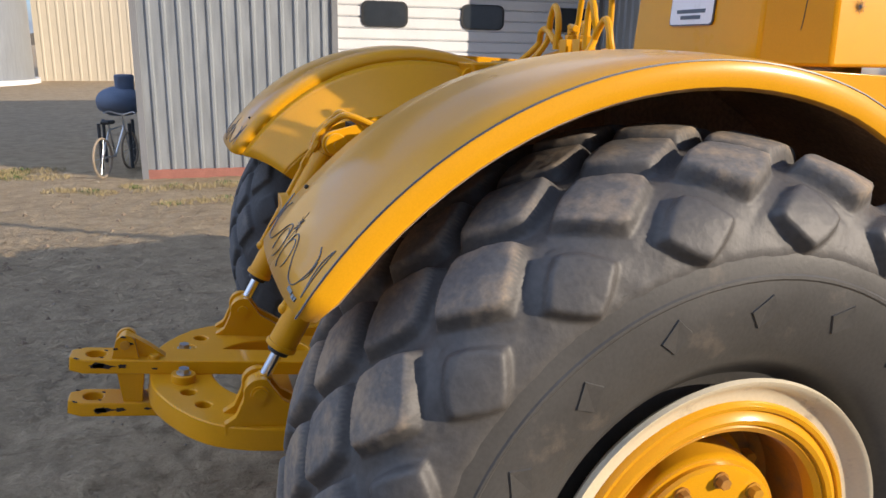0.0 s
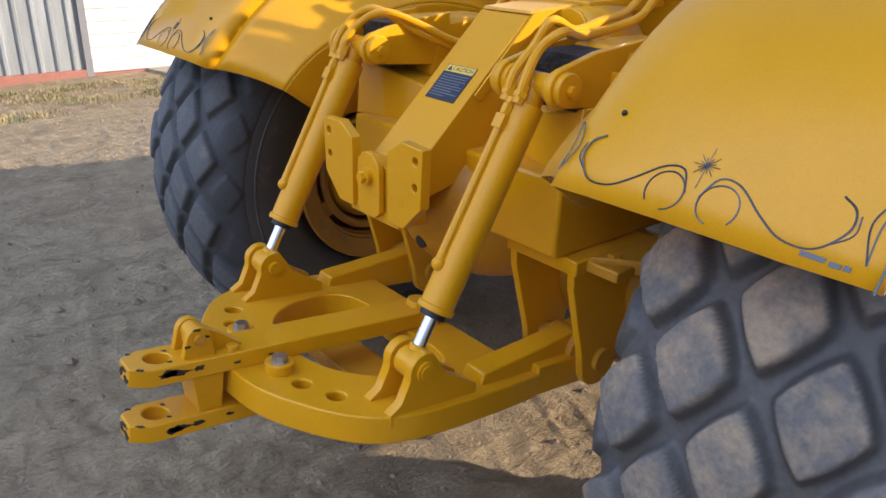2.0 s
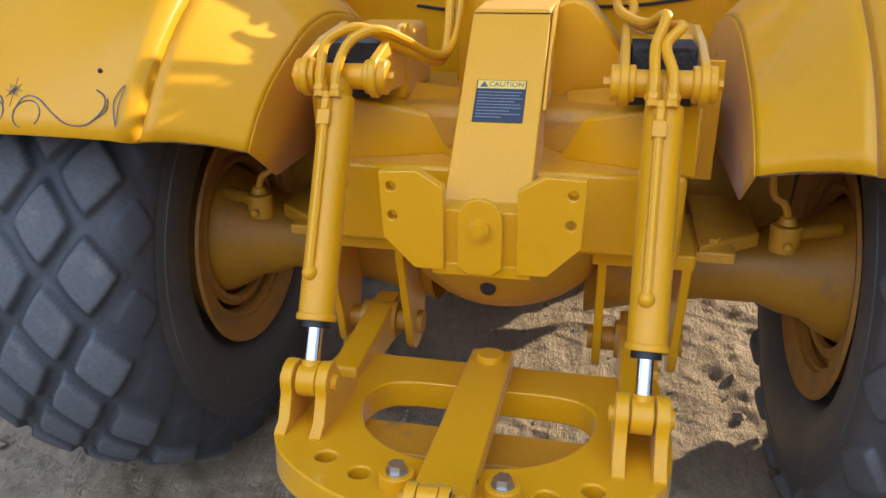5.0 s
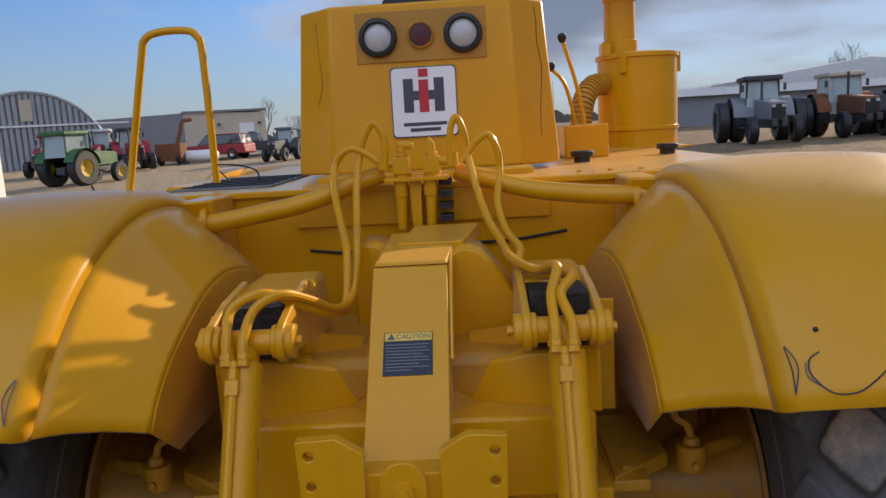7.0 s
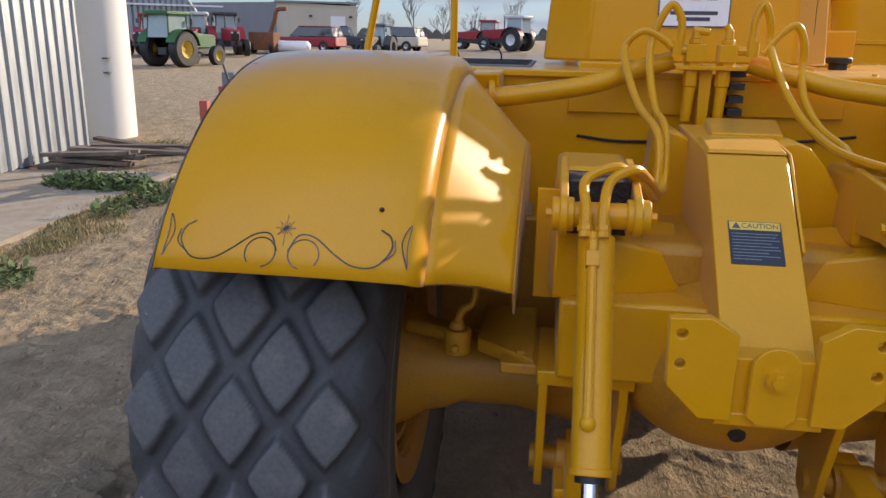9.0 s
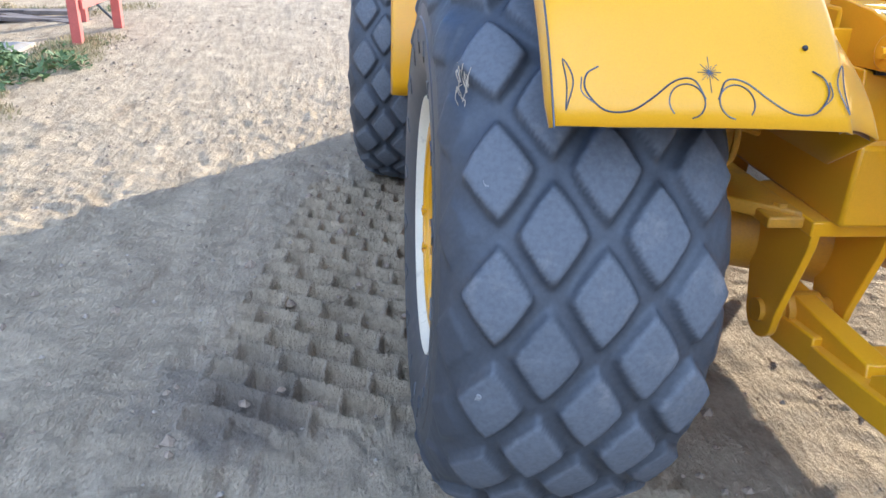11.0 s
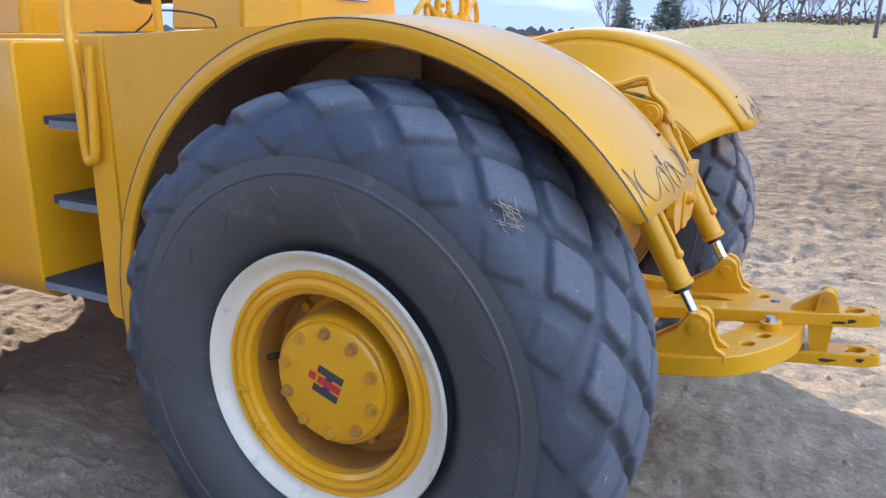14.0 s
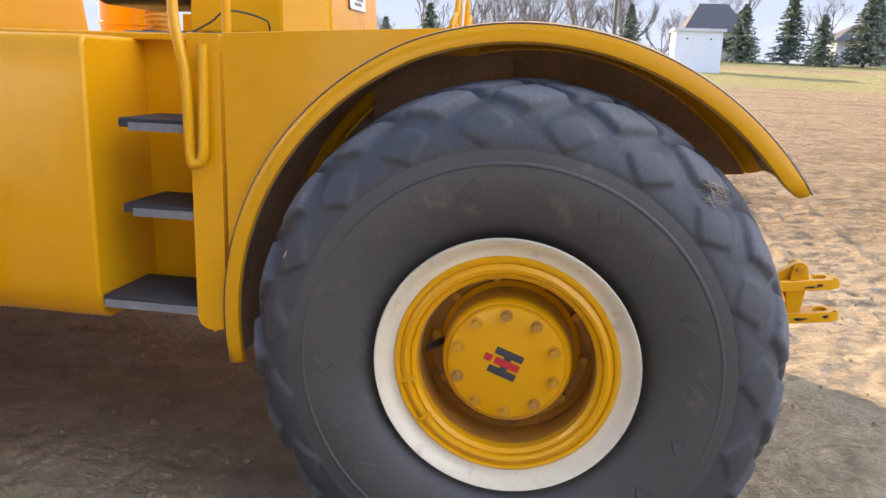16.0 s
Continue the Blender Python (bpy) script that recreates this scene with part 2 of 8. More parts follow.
RED_PAINT = material("farm_red_paint", (0.32, 0.02, 0.025), 0.45, vary=0.15)
WHITE_PAINT = material("cab_white_paint", (0.62, 0.63, 0.63), 0.5, vary=0.1)
DARK_PAINT = material("dark_machine_paint", (0.05, 0.055, 0.06), 0.5, vary=0.2)
YELLOW_RIM = material("yellow_rim_paint", (0.62, 0.40, 0.03), 0.5, vary=0.1)
# opaque; the bright sky seen through the panes is put into the colour
CAB_GLASS = material("cab_glass", (0.30, 0.37, 0.37), 0.1, vary=0.1, spec=0.8, bump=0.0)
CHIP = material("chipped_paint_primer", (0.045, 0.028, 0.022), 0.8, vary=0.3, scale=40, fine=200)
GRITTY = material("grey_gritty_deck", (0.20, 0.20, 0.20), 0.85, vary=0.25, scale=9, fine=200, bump=0.004)
SCUFF = material("pale_rubber_scuff", (0.30, 0.285, 0.26), 0.9, vary=0.3, scale=30, fine=150)
STRAW = material("dry_straw", (0.42, 0.33, 0.22), 0.9, vary=0.25, scale=20)
RUST = material("rusty_scrap", (0.22, 0.09, 0.04), 0.85, vary=0.35, scale=8)
BLUE_TARP = material("blue_tarp", (0.12, 0.16, 0.24), 0.75, vary=0.12, scale=4)
BARK = material("grey_bark", (0.19, 0.16, 0.135), 0.9, vary=0.25, scale=6, fine=40, bump=0.01)
NEEDLE = material("spruce_needles", (0.24, 0.28, 0.21), 0.8, vary=0.3, scale=2, fine=8)
BUSH = material("dry_brush", (0.17, 0.115, 0.07), 0.9, vary=0.3, scale=3, fine=10)
WEED = material("green_weed_leaves", (0.12, 0.175, 0.055), 0.75, vary=0.35, scale=3, fine=9)
DRYGRASS = material("dry_grass", (0.40, 0.32, 0.16), 0.85, vary=0.3, scale=3, fine=9)
SHINGLE = material("dark_roof_shingles", (0.10, 0.095, 0.10), 0.85, vary=0.2, scale=3, fine=20)
STONE = material("yard_gravel", (0.36, 0.29, 0.21), 0.9, vary=0.3, scale=20, fine=60)
FAR_HILL = material("far_treeline", (0.13, 0.12, 0.11), 0.95, vary=0.25, scale=0.2, fine=1.5)
GREY_PIPE = material("grey_exhaust_steel", (0.42, 0.42, 0.43), 0.4, metal=0.8, vary=0.15)
CLODS = material("dry_soil_clods", (0.30, 0.22, 0.145), 0.95, vary=0.3, scale=12, fine=60)


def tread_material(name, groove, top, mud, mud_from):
    """Rubber with worn pale lug tops, groove shade put into the colour, and dried mud patches on the tops."""
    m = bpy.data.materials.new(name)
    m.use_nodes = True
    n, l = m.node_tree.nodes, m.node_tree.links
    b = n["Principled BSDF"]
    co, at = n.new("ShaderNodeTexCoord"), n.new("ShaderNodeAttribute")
    at.attribute_name = "lug_top"
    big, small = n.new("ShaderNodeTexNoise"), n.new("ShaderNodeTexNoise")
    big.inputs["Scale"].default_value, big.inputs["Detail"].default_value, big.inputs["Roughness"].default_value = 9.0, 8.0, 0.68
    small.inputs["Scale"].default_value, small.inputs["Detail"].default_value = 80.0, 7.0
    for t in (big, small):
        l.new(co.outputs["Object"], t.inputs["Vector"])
    top_tone, spot, speck, cake = n.new("ShaderNodeMix"), n.new("ShaderNodeMapRange"), n.new("ShaderNodeMix"), n.new("ShaderNodeMix")
    top_tone.data_type = speck.data_type = cake.data_type = "RGBA"
    top_tone.inputs["A"].default_value, top_tone.inputs["B"].default_value = (*groove, 1), (*top, 1)
    l.new(at.outputs["Fac"], top_tone.inputs["Factor"])
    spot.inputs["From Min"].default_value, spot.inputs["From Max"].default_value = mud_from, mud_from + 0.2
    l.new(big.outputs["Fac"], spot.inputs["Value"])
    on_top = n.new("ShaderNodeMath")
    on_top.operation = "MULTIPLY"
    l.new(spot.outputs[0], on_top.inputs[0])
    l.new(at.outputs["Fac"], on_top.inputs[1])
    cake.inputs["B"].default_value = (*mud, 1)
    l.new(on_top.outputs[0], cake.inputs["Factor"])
    l.new(top_tone.outputs["Result"], cake.inputs["A"])
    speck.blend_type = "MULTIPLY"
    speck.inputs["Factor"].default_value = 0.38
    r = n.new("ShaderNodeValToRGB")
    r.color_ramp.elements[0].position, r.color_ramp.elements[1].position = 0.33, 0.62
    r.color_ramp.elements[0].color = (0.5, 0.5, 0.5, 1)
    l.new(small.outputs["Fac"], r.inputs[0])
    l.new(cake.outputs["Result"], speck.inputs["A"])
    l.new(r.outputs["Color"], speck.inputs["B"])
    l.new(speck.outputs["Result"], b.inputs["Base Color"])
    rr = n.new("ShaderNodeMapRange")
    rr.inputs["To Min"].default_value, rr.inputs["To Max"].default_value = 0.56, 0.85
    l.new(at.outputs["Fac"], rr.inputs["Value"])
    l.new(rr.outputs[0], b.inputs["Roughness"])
    bp, bq = n.new("ShaderNodeBump"), n.new("ShaderNodeBump")
    bp.inputs["Distance"].default_value, bp.inputs["Strength"].default_value = 0.0015, 0.6
    bq.inputs["Distance"].default_value, bq.inputs["Strength"].default_value = 0.003, 0.2
    l.new(small.outputs["Fac"], bp.inputs["Height"])
    l.new(big.outputs["Fac"], bq.inputs["Height"])
    l.new(bq.outputs[0], bp.inputs["Normal"])
    l.new(bp.outputs[0], b.inputs["Normal"])
    return m


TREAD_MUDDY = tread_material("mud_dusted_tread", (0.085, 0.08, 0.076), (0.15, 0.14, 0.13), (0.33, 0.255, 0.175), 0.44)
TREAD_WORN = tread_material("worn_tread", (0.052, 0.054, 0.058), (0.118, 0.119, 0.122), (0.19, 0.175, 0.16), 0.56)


# ---- mesh helpers ----
def part(name, bm, mat, parent=None, label="", smooth=True, bevel=0.0, sharp=35):
    """One mesh object from a bmesh, under a thing or a part."""
    me = bpy.data.meshes.new(name)
    bmesh.ops.remove_doubles(bm, verts=bm.verts, dist=1e-5)
    bmesh.ops.recalc_face_normals(bm, faces=bm.faces)
    bm.to_mesh(me)
    bm.free()
    mats = mat if isinstance(mat, (list, tuple)) else [mat]
    for one in mats:
        me.materials.append(one)
    if smooth:
        me.shade_smooth()
        me.set_sharp_from_angle(angle=radians(sharp))
    ob = new(name, me)
    if parent:
        ob.parent = parent
    if label:
        ob["label"] = label
    if bevel:
        mod = ob.modifiers.new("bevel", "BEVEL")
        mod.width, mod.segments, mod.limit_method, mod.angle_limit = bevel, 2, "ANGLE", radians(40)
        mod.harden_normals = False
    return ob


def thing(name, label, category, at=(0, 0, 0), group="", kind="", rz=0):
    ob = new(name)
    ob.empty_display_size = 0.2
    ob.matrix_world = pose(*at, 0, 0, rz)
    return tagged(ob, label, category, group, kind)


def mesh():
    return bmesh.new()


def box(bm, x0, x1, y0, y1, z0, z1, m=None, mat=0):
    v = [bm.verts.new((m @ Vector(p)) if m else p) for p in [(x, y, z) for x in (x0, x1) for y in (y0, y1) for z in (z0, z1)]]
    for a in ((0, 1, 3, 2), (4, 6, 7, 5), (0, 4, 5, 1), (2, 3, 7, 6), (0, 2, 6, 4), (1, 5, 7, 3)):
        bm.faces.new([v[i] for i in a]).material_index = mat
    return bm


def hull(bm, bottom, top, mat=0):
    """A block between two loops of the same length."""
    a, b = [bm.verts.new(p) for p in bottom], [bm.verts.new(p) for p in top]
    n = len(a)
    bm.faces.new(a[::-1]).material_index = mat
    bm.faces.new(b).material_index = mat
    for i in range(n):
        bm.faces.new((a[i], a[(i + 1) % n], b[(i + 1) % n], b[i])).material_index = mat
    return bm


def cyl(bm, p0, p1, r0, r1=None, seg=16, mat=0, caps=True):
    r1 = r0 if r1 is None else r1
    p0, p1 = Vector(p0), Vector(p1)
    q = (p1 - p0).to_track_quat("Z", "Y").to_matrix()
    loops = []
    for p, r in ((p0, r0), (p1, r1)):
        loops.append([bm.verts.new(p + q @ Vector((r * math.cos(2 * math.pi * k / seg), r * math.sin(2 * math.pi * k / seg), 0))) for k in range(seg)])
    for k in range(seg):
        bm.faces.new((loops[0][k], loops[0][(k + 1) % seg], loops[1][(k + 1) % seg], loops[1][k])).material_index = mat
    if caps:
        bm.faces.new(loops[0][::-1]).material_index = mat
        bm.faces.new(loops[1]).material_index = mat
    return bm


def lathe(bm, profile, seg=48, axis="x", mats=None, centre=(0, 0, 0)):
    """Turn a profile of (along, radius) round an axis; mats: a material index for each stretch."""
    c = Vector(centre)
    loops = []
    for a, r in profile:
        ring = []
        for k in range(seg if r > 1e-6 else 1):
            u = 2 * math.pi * k / seg
            p = {"x": (a, r * math.sin(u), r * math.cos(u)), "z": (r * math.cos(u), r * math.sin(u), a), "y": (r * math.sin(u), a, r * math.cos(u))}[axis]
            ring.append(bm.verts.new(c + Vector(p)))
        loops.append(ring)
    for i in range(len(loops) - 1):
        A, B = loops[i], loops[i + 1]
        for k in range(seg):
            if len(A) == 1 and len(B) == 1:
                continue
            if len(A) == 1:
                f = (A[0], B[(k + 1) % seg], B[k])
            elif len(B) == 1:
                f = (A[k], A[(k + 1) % seg], B[0])
            else:
                f = (A[k], A[(k + 1) % seg], B[(k + 1) % seg], B[k])
            bm.faces.new(f).material_index = mats[i] if mats else 0
    return bm


def smooth_path(points, steps=6):
    """A Catmull-Rom line through the points."""
    P = [Vector(p) for p in points]
    P = [P[0] * 2 - P[1]] + P + [P[-1] * 2 - P[-2]]
    out = []
    for i in range(1, len(P) - 2):
        for s in range(steps):
            t = s / steps
            a, b, c, d = P[i - 1], P[i], P[i + 1], P[i + 2]
            out.append(0.5 * ((2 * b) + (c - a) * t + (2 * a - 5 * b + 4 * c - d) * t * t + (3 * b - a - 3 * c + d) * t ** 3))
    out.append(P[-2])
    return out


def tube(bm, points, r, seg=8, steps=6, mat=0, smooth=True):
    line = smooth_path(points, steps) if smooth else [Vector(p) for p in points]
    up, loops = Vector((0.13, 0.31, 0.94)), []
    for i, p in enumerate(line):
        d = (line[min(i + 1, len(line) - 1)] - line[max(i - 1, 0)]).normalized()
        side = d.cross(up)
        if side.length < 0.05:
            side = d.cross(Vector((1, 0, 0)))
        side.normalize()
        up = side.cross(d).normalized()
        loops.append([bm.verts.new(p + r * (math.cos(2 * math.pi * k / seg) * side + math.sin(2 * math.pi * k / seg) * up)) for k in range(seg)])
    for A, B in zip(loops, loops[1:]):
        for k in range(seg):
            bm.faces.new((A[k], A[(k + 1) % seg], B[(k + 1) % seg], B[k])).material_index = mat
    bm.faces.new(loops[0][::-1]).material_index = mat
    bm.faces.new(loops[-1]).material_index = mat
    return bm


def plate(bm, outline, holes, thick, m, mat=0):
    """A flat plate in the xy plane of m, thick along its z, with real holes (centre and radius, or a loop)."""
    loops = [list(outline)]
    for h in holes:
        if len(h) == 3:
            x, y, r = h
            loops.append([(x + r * math.cos(2 * math.pi * k / 14), y + r * math.sin(2 * math.pi * k / 14)) for k in range(14)])
        else:
            loops.append(list(h))
    t = bmesh.new()
    edges, rings = [], []
    for loop in loops:
        vs = [t.verts.new((x, y, 0)) for x, y in loop]
        rings.append(vs)
        edges += [t.edges.new((vs[i], vs[(i + 1) % len(vs)])) for i in range(len(vs))]
    bmesh.ops.triangle_fill(t, edges=edges, use_beauty=True)
    t.verts.index_update()
    low = [bm.verts.new(m @ Vector((v.co.x, v.co.y, 0))) for v in t.verts]
    top = [bm.verts.new(m @ Vector((v.co.x, v.co.y, thick))) for v in t.verts]
    for f in t.faces:
        idx = [v.index for v in f.verts]
        bm.faces.new([low[i] for i in idx][::-1]).material_index = mat
        bm.faces.new([top[i] for i in idx]).material_index = mat
    for ring in rings:
        idx = [v.index for v in ring]
        for i in range(len(idx)):
            a, b = idx[i], idx[(i + 1) % len(idx)]
            bm.faces.new((low[a], low[b], top[b], top[a])).material_index = mat
    t.free()
    return bm


def frame_of(origin, xdir, ydir):
    x, y = Vector(xdir).normalized(), Vector(ydir).normalized()
    z = x.cross(y)
    return Matrix(((x.x, y.x, z.x, origin[0]), (x.y, y.y, z.y, origin[1]), (x.z, y.z, z.z, origin[2]), (0, 0, 0, 1)))


def arc(cx, cy, r, a0, a1, n):
    return [(cx + r * math.cos(radians(a0 + (a1 - a0) * k / n)), cy + r * math.sin(radians(a0 + (a1 - a0) * k / n))) for k in range(n + 1)]


def words(name, text, size, mat, m, parent, depth=0.0006):
    """Raised lettering in the built-in font, as a mesh."""
    cu = bpy.data.curves.new(name, "FONT")
    cu.body, cu.size, cu.extrude, cu.align_x, cu.align_y = text, size, depth, "CENTER", "CENTER"
    tmp = new(name, cu)
    dg = bpy.context.evaluated_depsgraph_get()
    me = bpy.data.meshes.new_from_object(tmp.evaluated_get(dg))
    bpy.data.objects.remove(tmp)
    me.transform(m)
    me.materials.clear()
    me.materials.append(mat)
    ob = new(name, me)
    ob.parent = parent
    return ob


def fade(v, a, b):
    t = min(1.0, max(0.0, (v - a) / (b - a)))
    return t * t * (3 - 2 * t)


def ground_z(x, y):
    """The yard tilts gently beyond the machine's own level pad: lower by the sheds, rising to the lawns and the far lot."""
    z = 0.027 * max(x, -11.0) if x < 0 else 0.045 * min(x, 80.0) * (1 - fade(y, 4, 34))
    z += 0.024 * min(y, 60.0) if y > 0 else 0.004 * max(y, -30.0)
    return fade(math.hypot(x, y), 3.5, 9.5) * z


# ---- the machine: heads along +y, rear axle at y = 0 ----
HUB_Z, TYRE_X = 0.85, 1.285
tractor = thing("tractor", "large yellow four-wheel-drive farm tractor with arched fenders, parked on dirt", "tractor")

# tyre: section (across, radius) from the outer bead over the crown to the inner bead
SECTION = smooth_path([(0.255, 0.405, 0), (0.322, 0.47, 0), (0.352, 0.57, 0), (0.348, 0.67, 0), (0.322, 0.745, 0), (0.266, 0.802, 0), (0.14, 0.836, 0), (0.0, 0.845, 0),
                       (-0.14, 0.836, 0), (-0.266, 0.802, 0), (-0.322, 0.745, 0), (-0.348, 0.67, 0), (-0.352, 0.57, 0), (-0.322, 0.47, 0), (-0.255, 0.405, 0)], 5)
S_LEN = [0.0]
for p, q in zip(SECTION, SECTION[1:]):
    S_LEN.append(S_LEN[-1] + (q - p).length)
S_MID = S_LEN[-1] / 2


def on_tyre(s, u, h):
    """A place on the tyre's skin: s along the section from the crown (outwards positive), u the angle, h above the skin."""
    d = min(max(S_MID - s, 0.0), S_LEN[-1] - 1e-6)
    i = max(k for k in range(len(S_LEN) - 1) if S_LEN[k] <= d)
    t = (d - S_LEN[i]) / (S_LEN[i + 1] - S_LEN[i])
    p = SECTION[i].lerp(SECTION[i + 1], t)
    d = SECTION[min(i + 2, len(SECTION) - 1)] - SECTION[max(i - 1, 0)]
    n = Vector((-d.y, d.x)).normalized() * -1
    if n.dot(Vector((p.x, p.y - 0.55))) < 0:
        n = -n
    a, r = p.x + n.x * h, p.y + n.y * h
    return Vector((a, r * math.sin(u), r * math.cos(u)))


N_LUG, COLUMN = 19, 0.115                              # lugs round the tyre, spacing of their columns across it


def tread_mesh(top, ds, du, h, flank, power, phase, seed, shoulder, fine):
    """The tread as one moulded skin: staggered diamond lugs that rise with rounded flanks from smooth grooves."""
    rng = random.Random(seed)
    pitch = 2 * math.pi / N_LUG
    wear = {(c, k): rng.uniform(0.86, 1.06) for c in range(-3, 4) for k in range(N_LUG)}
    ns, nu = 4 * fine, N_LUG * fine
    verts, lug_top = [], []
    edge = 0.445
    for j in range(nu):
        u = 2 * math.pi * j / nu
        for i in range(ns + 1):
            t = -edge + 2 * edge * i / ns
            best, near = 0.0, 9.0
            for c in range(-3, 4):
                if abs(t - c * COLUMN) > 0.17:
                    continue
                q = (u - phase) / pitch - (0.5 if c % 2 else 0.0)
                k = math.floor(q + 0.5)
                side = 0.80 if abs(c) == 3 else 1.0
                a, b = abs(t - c * COLUMN) / (ds * side), abs(q - k) * pitch / (du * side)
                d = (a ** power + b ** power) ** (1 / power)
                lift = h * wear[(c, k % N_LUG)] * (shoulder if abs(c) == 3 else 1.0)
                v = lift * min(1.0, max(0.0, 1 - (d - 0.9) / flank)) ** 0.8 + 0.07 * lift * max(0.0, 0.9 - d)
                if v > best:
                    best = v
                near = min(near, d)
            web = 0.16 * h * (1 - fade(near, 1.2, 1.75)) * (1 - fade(abs(t), 0.30, 0.40))
            grain = 0.0016 * noise.noise((t * 22, u * 19, seed)) + 0.0009 * noise.noise((t * 95, u * 80, seed + 4)) * (1 if best > 0.6 * h else 0.3)
            z = max(best, web) + 0.003 + grain
            z -= 0.009 * fade(abs(t), 0.40, edge)
            verts.append(on_tyre(t, u, z))
            # 1 on lug tops, 0 in grooves; grooves take the darker, shaded colour
            lug_top.append(fade(best, 0.72 * h, 0.95 * h))
    w = ns + 1
    faces = [(j * w + i, j * w + i + 1, (j + 1) % nu * w + i + 1, (j + 1) % nu * w + i) for j in range(nu) for i in range(ns)]
    me = bpy.data.meshes.new("tread")
    me.from_pydata(verts, [], faces)
    me.attributes.new("lug_top", "FLOAT", "POINT").data.foreach_set("value", lug_top)
    me.materials.append(top)
    me.shade_smooth()
    return me


def wheel(x, y, side, rz=0.0, turn=0.0):
    """A wheel with its outer face towards side (+1: +x)."""
    w = new("wheel")
    w.parent = tractor
    w.matrix_basis = pose(x, y, HUB_Z, turn, 0, rz + (0 if side > 0 else 180))
    return w


wheel_r = wheel(TYRE_X, 0, 1, turn=8)
wheel_r["label"] = "rear wheel with diamond-tread tyre, cream rim and yellow hub"
bm = mesh()
lathe(bm, [(p.x, p.y) for p in SECTION] + [(-0.245, 0.36), (0.245, 0.36), (SECTION[0].x, SECTION[0].y)], 96)
part("tyre", bm, RUBBER, wheel_r, "black rubber carcass")
for r, s in ((0.0028, 0.46), (0.002, 0.40)):        # moulded rings on the sidewall
    for sg in (1, -1):
        bm = mesh()
        lathe(bm, [tuple(on_tyre(sg * (s + d), 0, h).xz) for d, h in ((-0.008, -0.001), (-0.003, r), (0.003, r), (0.008, -0.001))], 96)
        part("sidewall_ring", bm, RUBBER, wheel_r)
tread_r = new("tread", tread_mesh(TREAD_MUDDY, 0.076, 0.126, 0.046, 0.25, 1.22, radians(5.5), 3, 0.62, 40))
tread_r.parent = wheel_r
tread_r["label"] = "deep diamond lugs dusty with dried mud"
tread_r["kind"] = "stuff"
for k in range(18):                                  # faint moulded lozenges round the sidewall
    bm = mesh()
    u = 2 * math.pi * (k + 0.42) / 18
    corner = ((-0.034, 0.018), (-0.002, -0.056), (0.034, -0.018), (0.002, 0.056))
    ring = [bm.verts.new(on_tyre(0.528 + a, u + b, 0.0035)) for a, b in corner]
    low = [bm.verts.new(on_tyre(0.528 + a * 1.1, u + b * 1.1, -0.003)) for a, b in corner]
    bm.faces.new(ring)
    for i in range(4):
        bm.faces.new((low[i], low[(i + 1) % 4], ring[(i + 1) % 4], ring[i]))
    part("sidewall_mark", bm, RUBBER, wheel_r, smooth=False)

bm = mesh()
lathe(bm, [(0.285, 0.395), (0.315, 0.417), (0.326, 0.413), (0.322, 0.402), (0.305, 0.39), (0.294, 0.372), (0.292, 0.352), (0.285, 0.345)], 96)
rim = part("rim", bm, WHITE_RIM, wheel_r, "cream painted rim flange")
bm = mesh()
lathe(bm, [(0.28, 0.36), (0.294, 0.356), (0.303, 0.347), (0.301, 0.338), (0.294, 0.335), (0.300, 0.328), (0.306, 0.317), (0.303, 0.306), (0.293, 0.303), (0.297, 0.297), (0.288, 0.284), (0.262, 0.279), (0.255, 0.281)], 96)
part("rim_ring", bm, YELLOW, wheel_r, "yellow stepped lock rings")
bm = mesh()
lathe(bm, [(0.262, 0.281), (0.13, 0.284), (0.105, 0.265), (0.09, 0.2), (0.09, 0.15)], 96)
part("rim_dish", bm, DISH, wheel_r, "deep dusty yellow dish, shade in its colour")
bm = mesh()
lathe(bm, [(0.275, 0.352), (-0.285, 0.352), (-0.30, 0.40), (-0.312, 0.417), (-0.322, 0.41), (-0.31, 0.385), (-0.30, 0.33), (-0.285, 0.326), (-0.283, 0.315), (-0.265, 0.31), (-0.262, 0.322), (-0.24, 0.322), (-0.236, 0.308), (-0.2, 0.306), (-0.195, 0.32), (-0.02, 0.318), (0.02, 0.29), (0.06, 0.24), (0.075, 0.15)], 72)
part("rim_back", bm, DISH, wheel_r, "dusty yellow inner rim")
bm = mesh()
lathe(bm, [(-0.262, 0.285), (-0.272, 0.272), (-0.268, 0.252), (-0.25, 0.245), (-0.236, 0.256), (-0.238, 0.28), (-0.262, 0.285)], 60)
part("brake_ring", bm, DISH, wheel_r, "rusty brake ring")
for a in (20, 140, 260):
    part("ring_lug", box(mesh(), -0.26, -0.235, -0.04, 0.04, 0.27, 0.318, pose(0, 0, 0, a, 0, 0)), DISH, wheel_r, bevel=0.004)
bm = mesh()
lathe(bm, [(0.08, 0.235), (0.12, 0.232), (0.13, 0.215), (0.235, 0.208), (0.245, 0.205), (0.252, 0.198), (0.252, 0.185)], 64)
part("hub_barrel", bm, YELLOW, wheel_r)
bm = mesh()
lathe(bm, [(0.245, 0.19), (0.262, 0.19), (0.27, 0.184), (0.2735, 0.17), (0.2745, 0.02), (0.2745, 0.0)], 64)
hub_cap = part("hub_cap", bm, YELLOW, wheel_r)
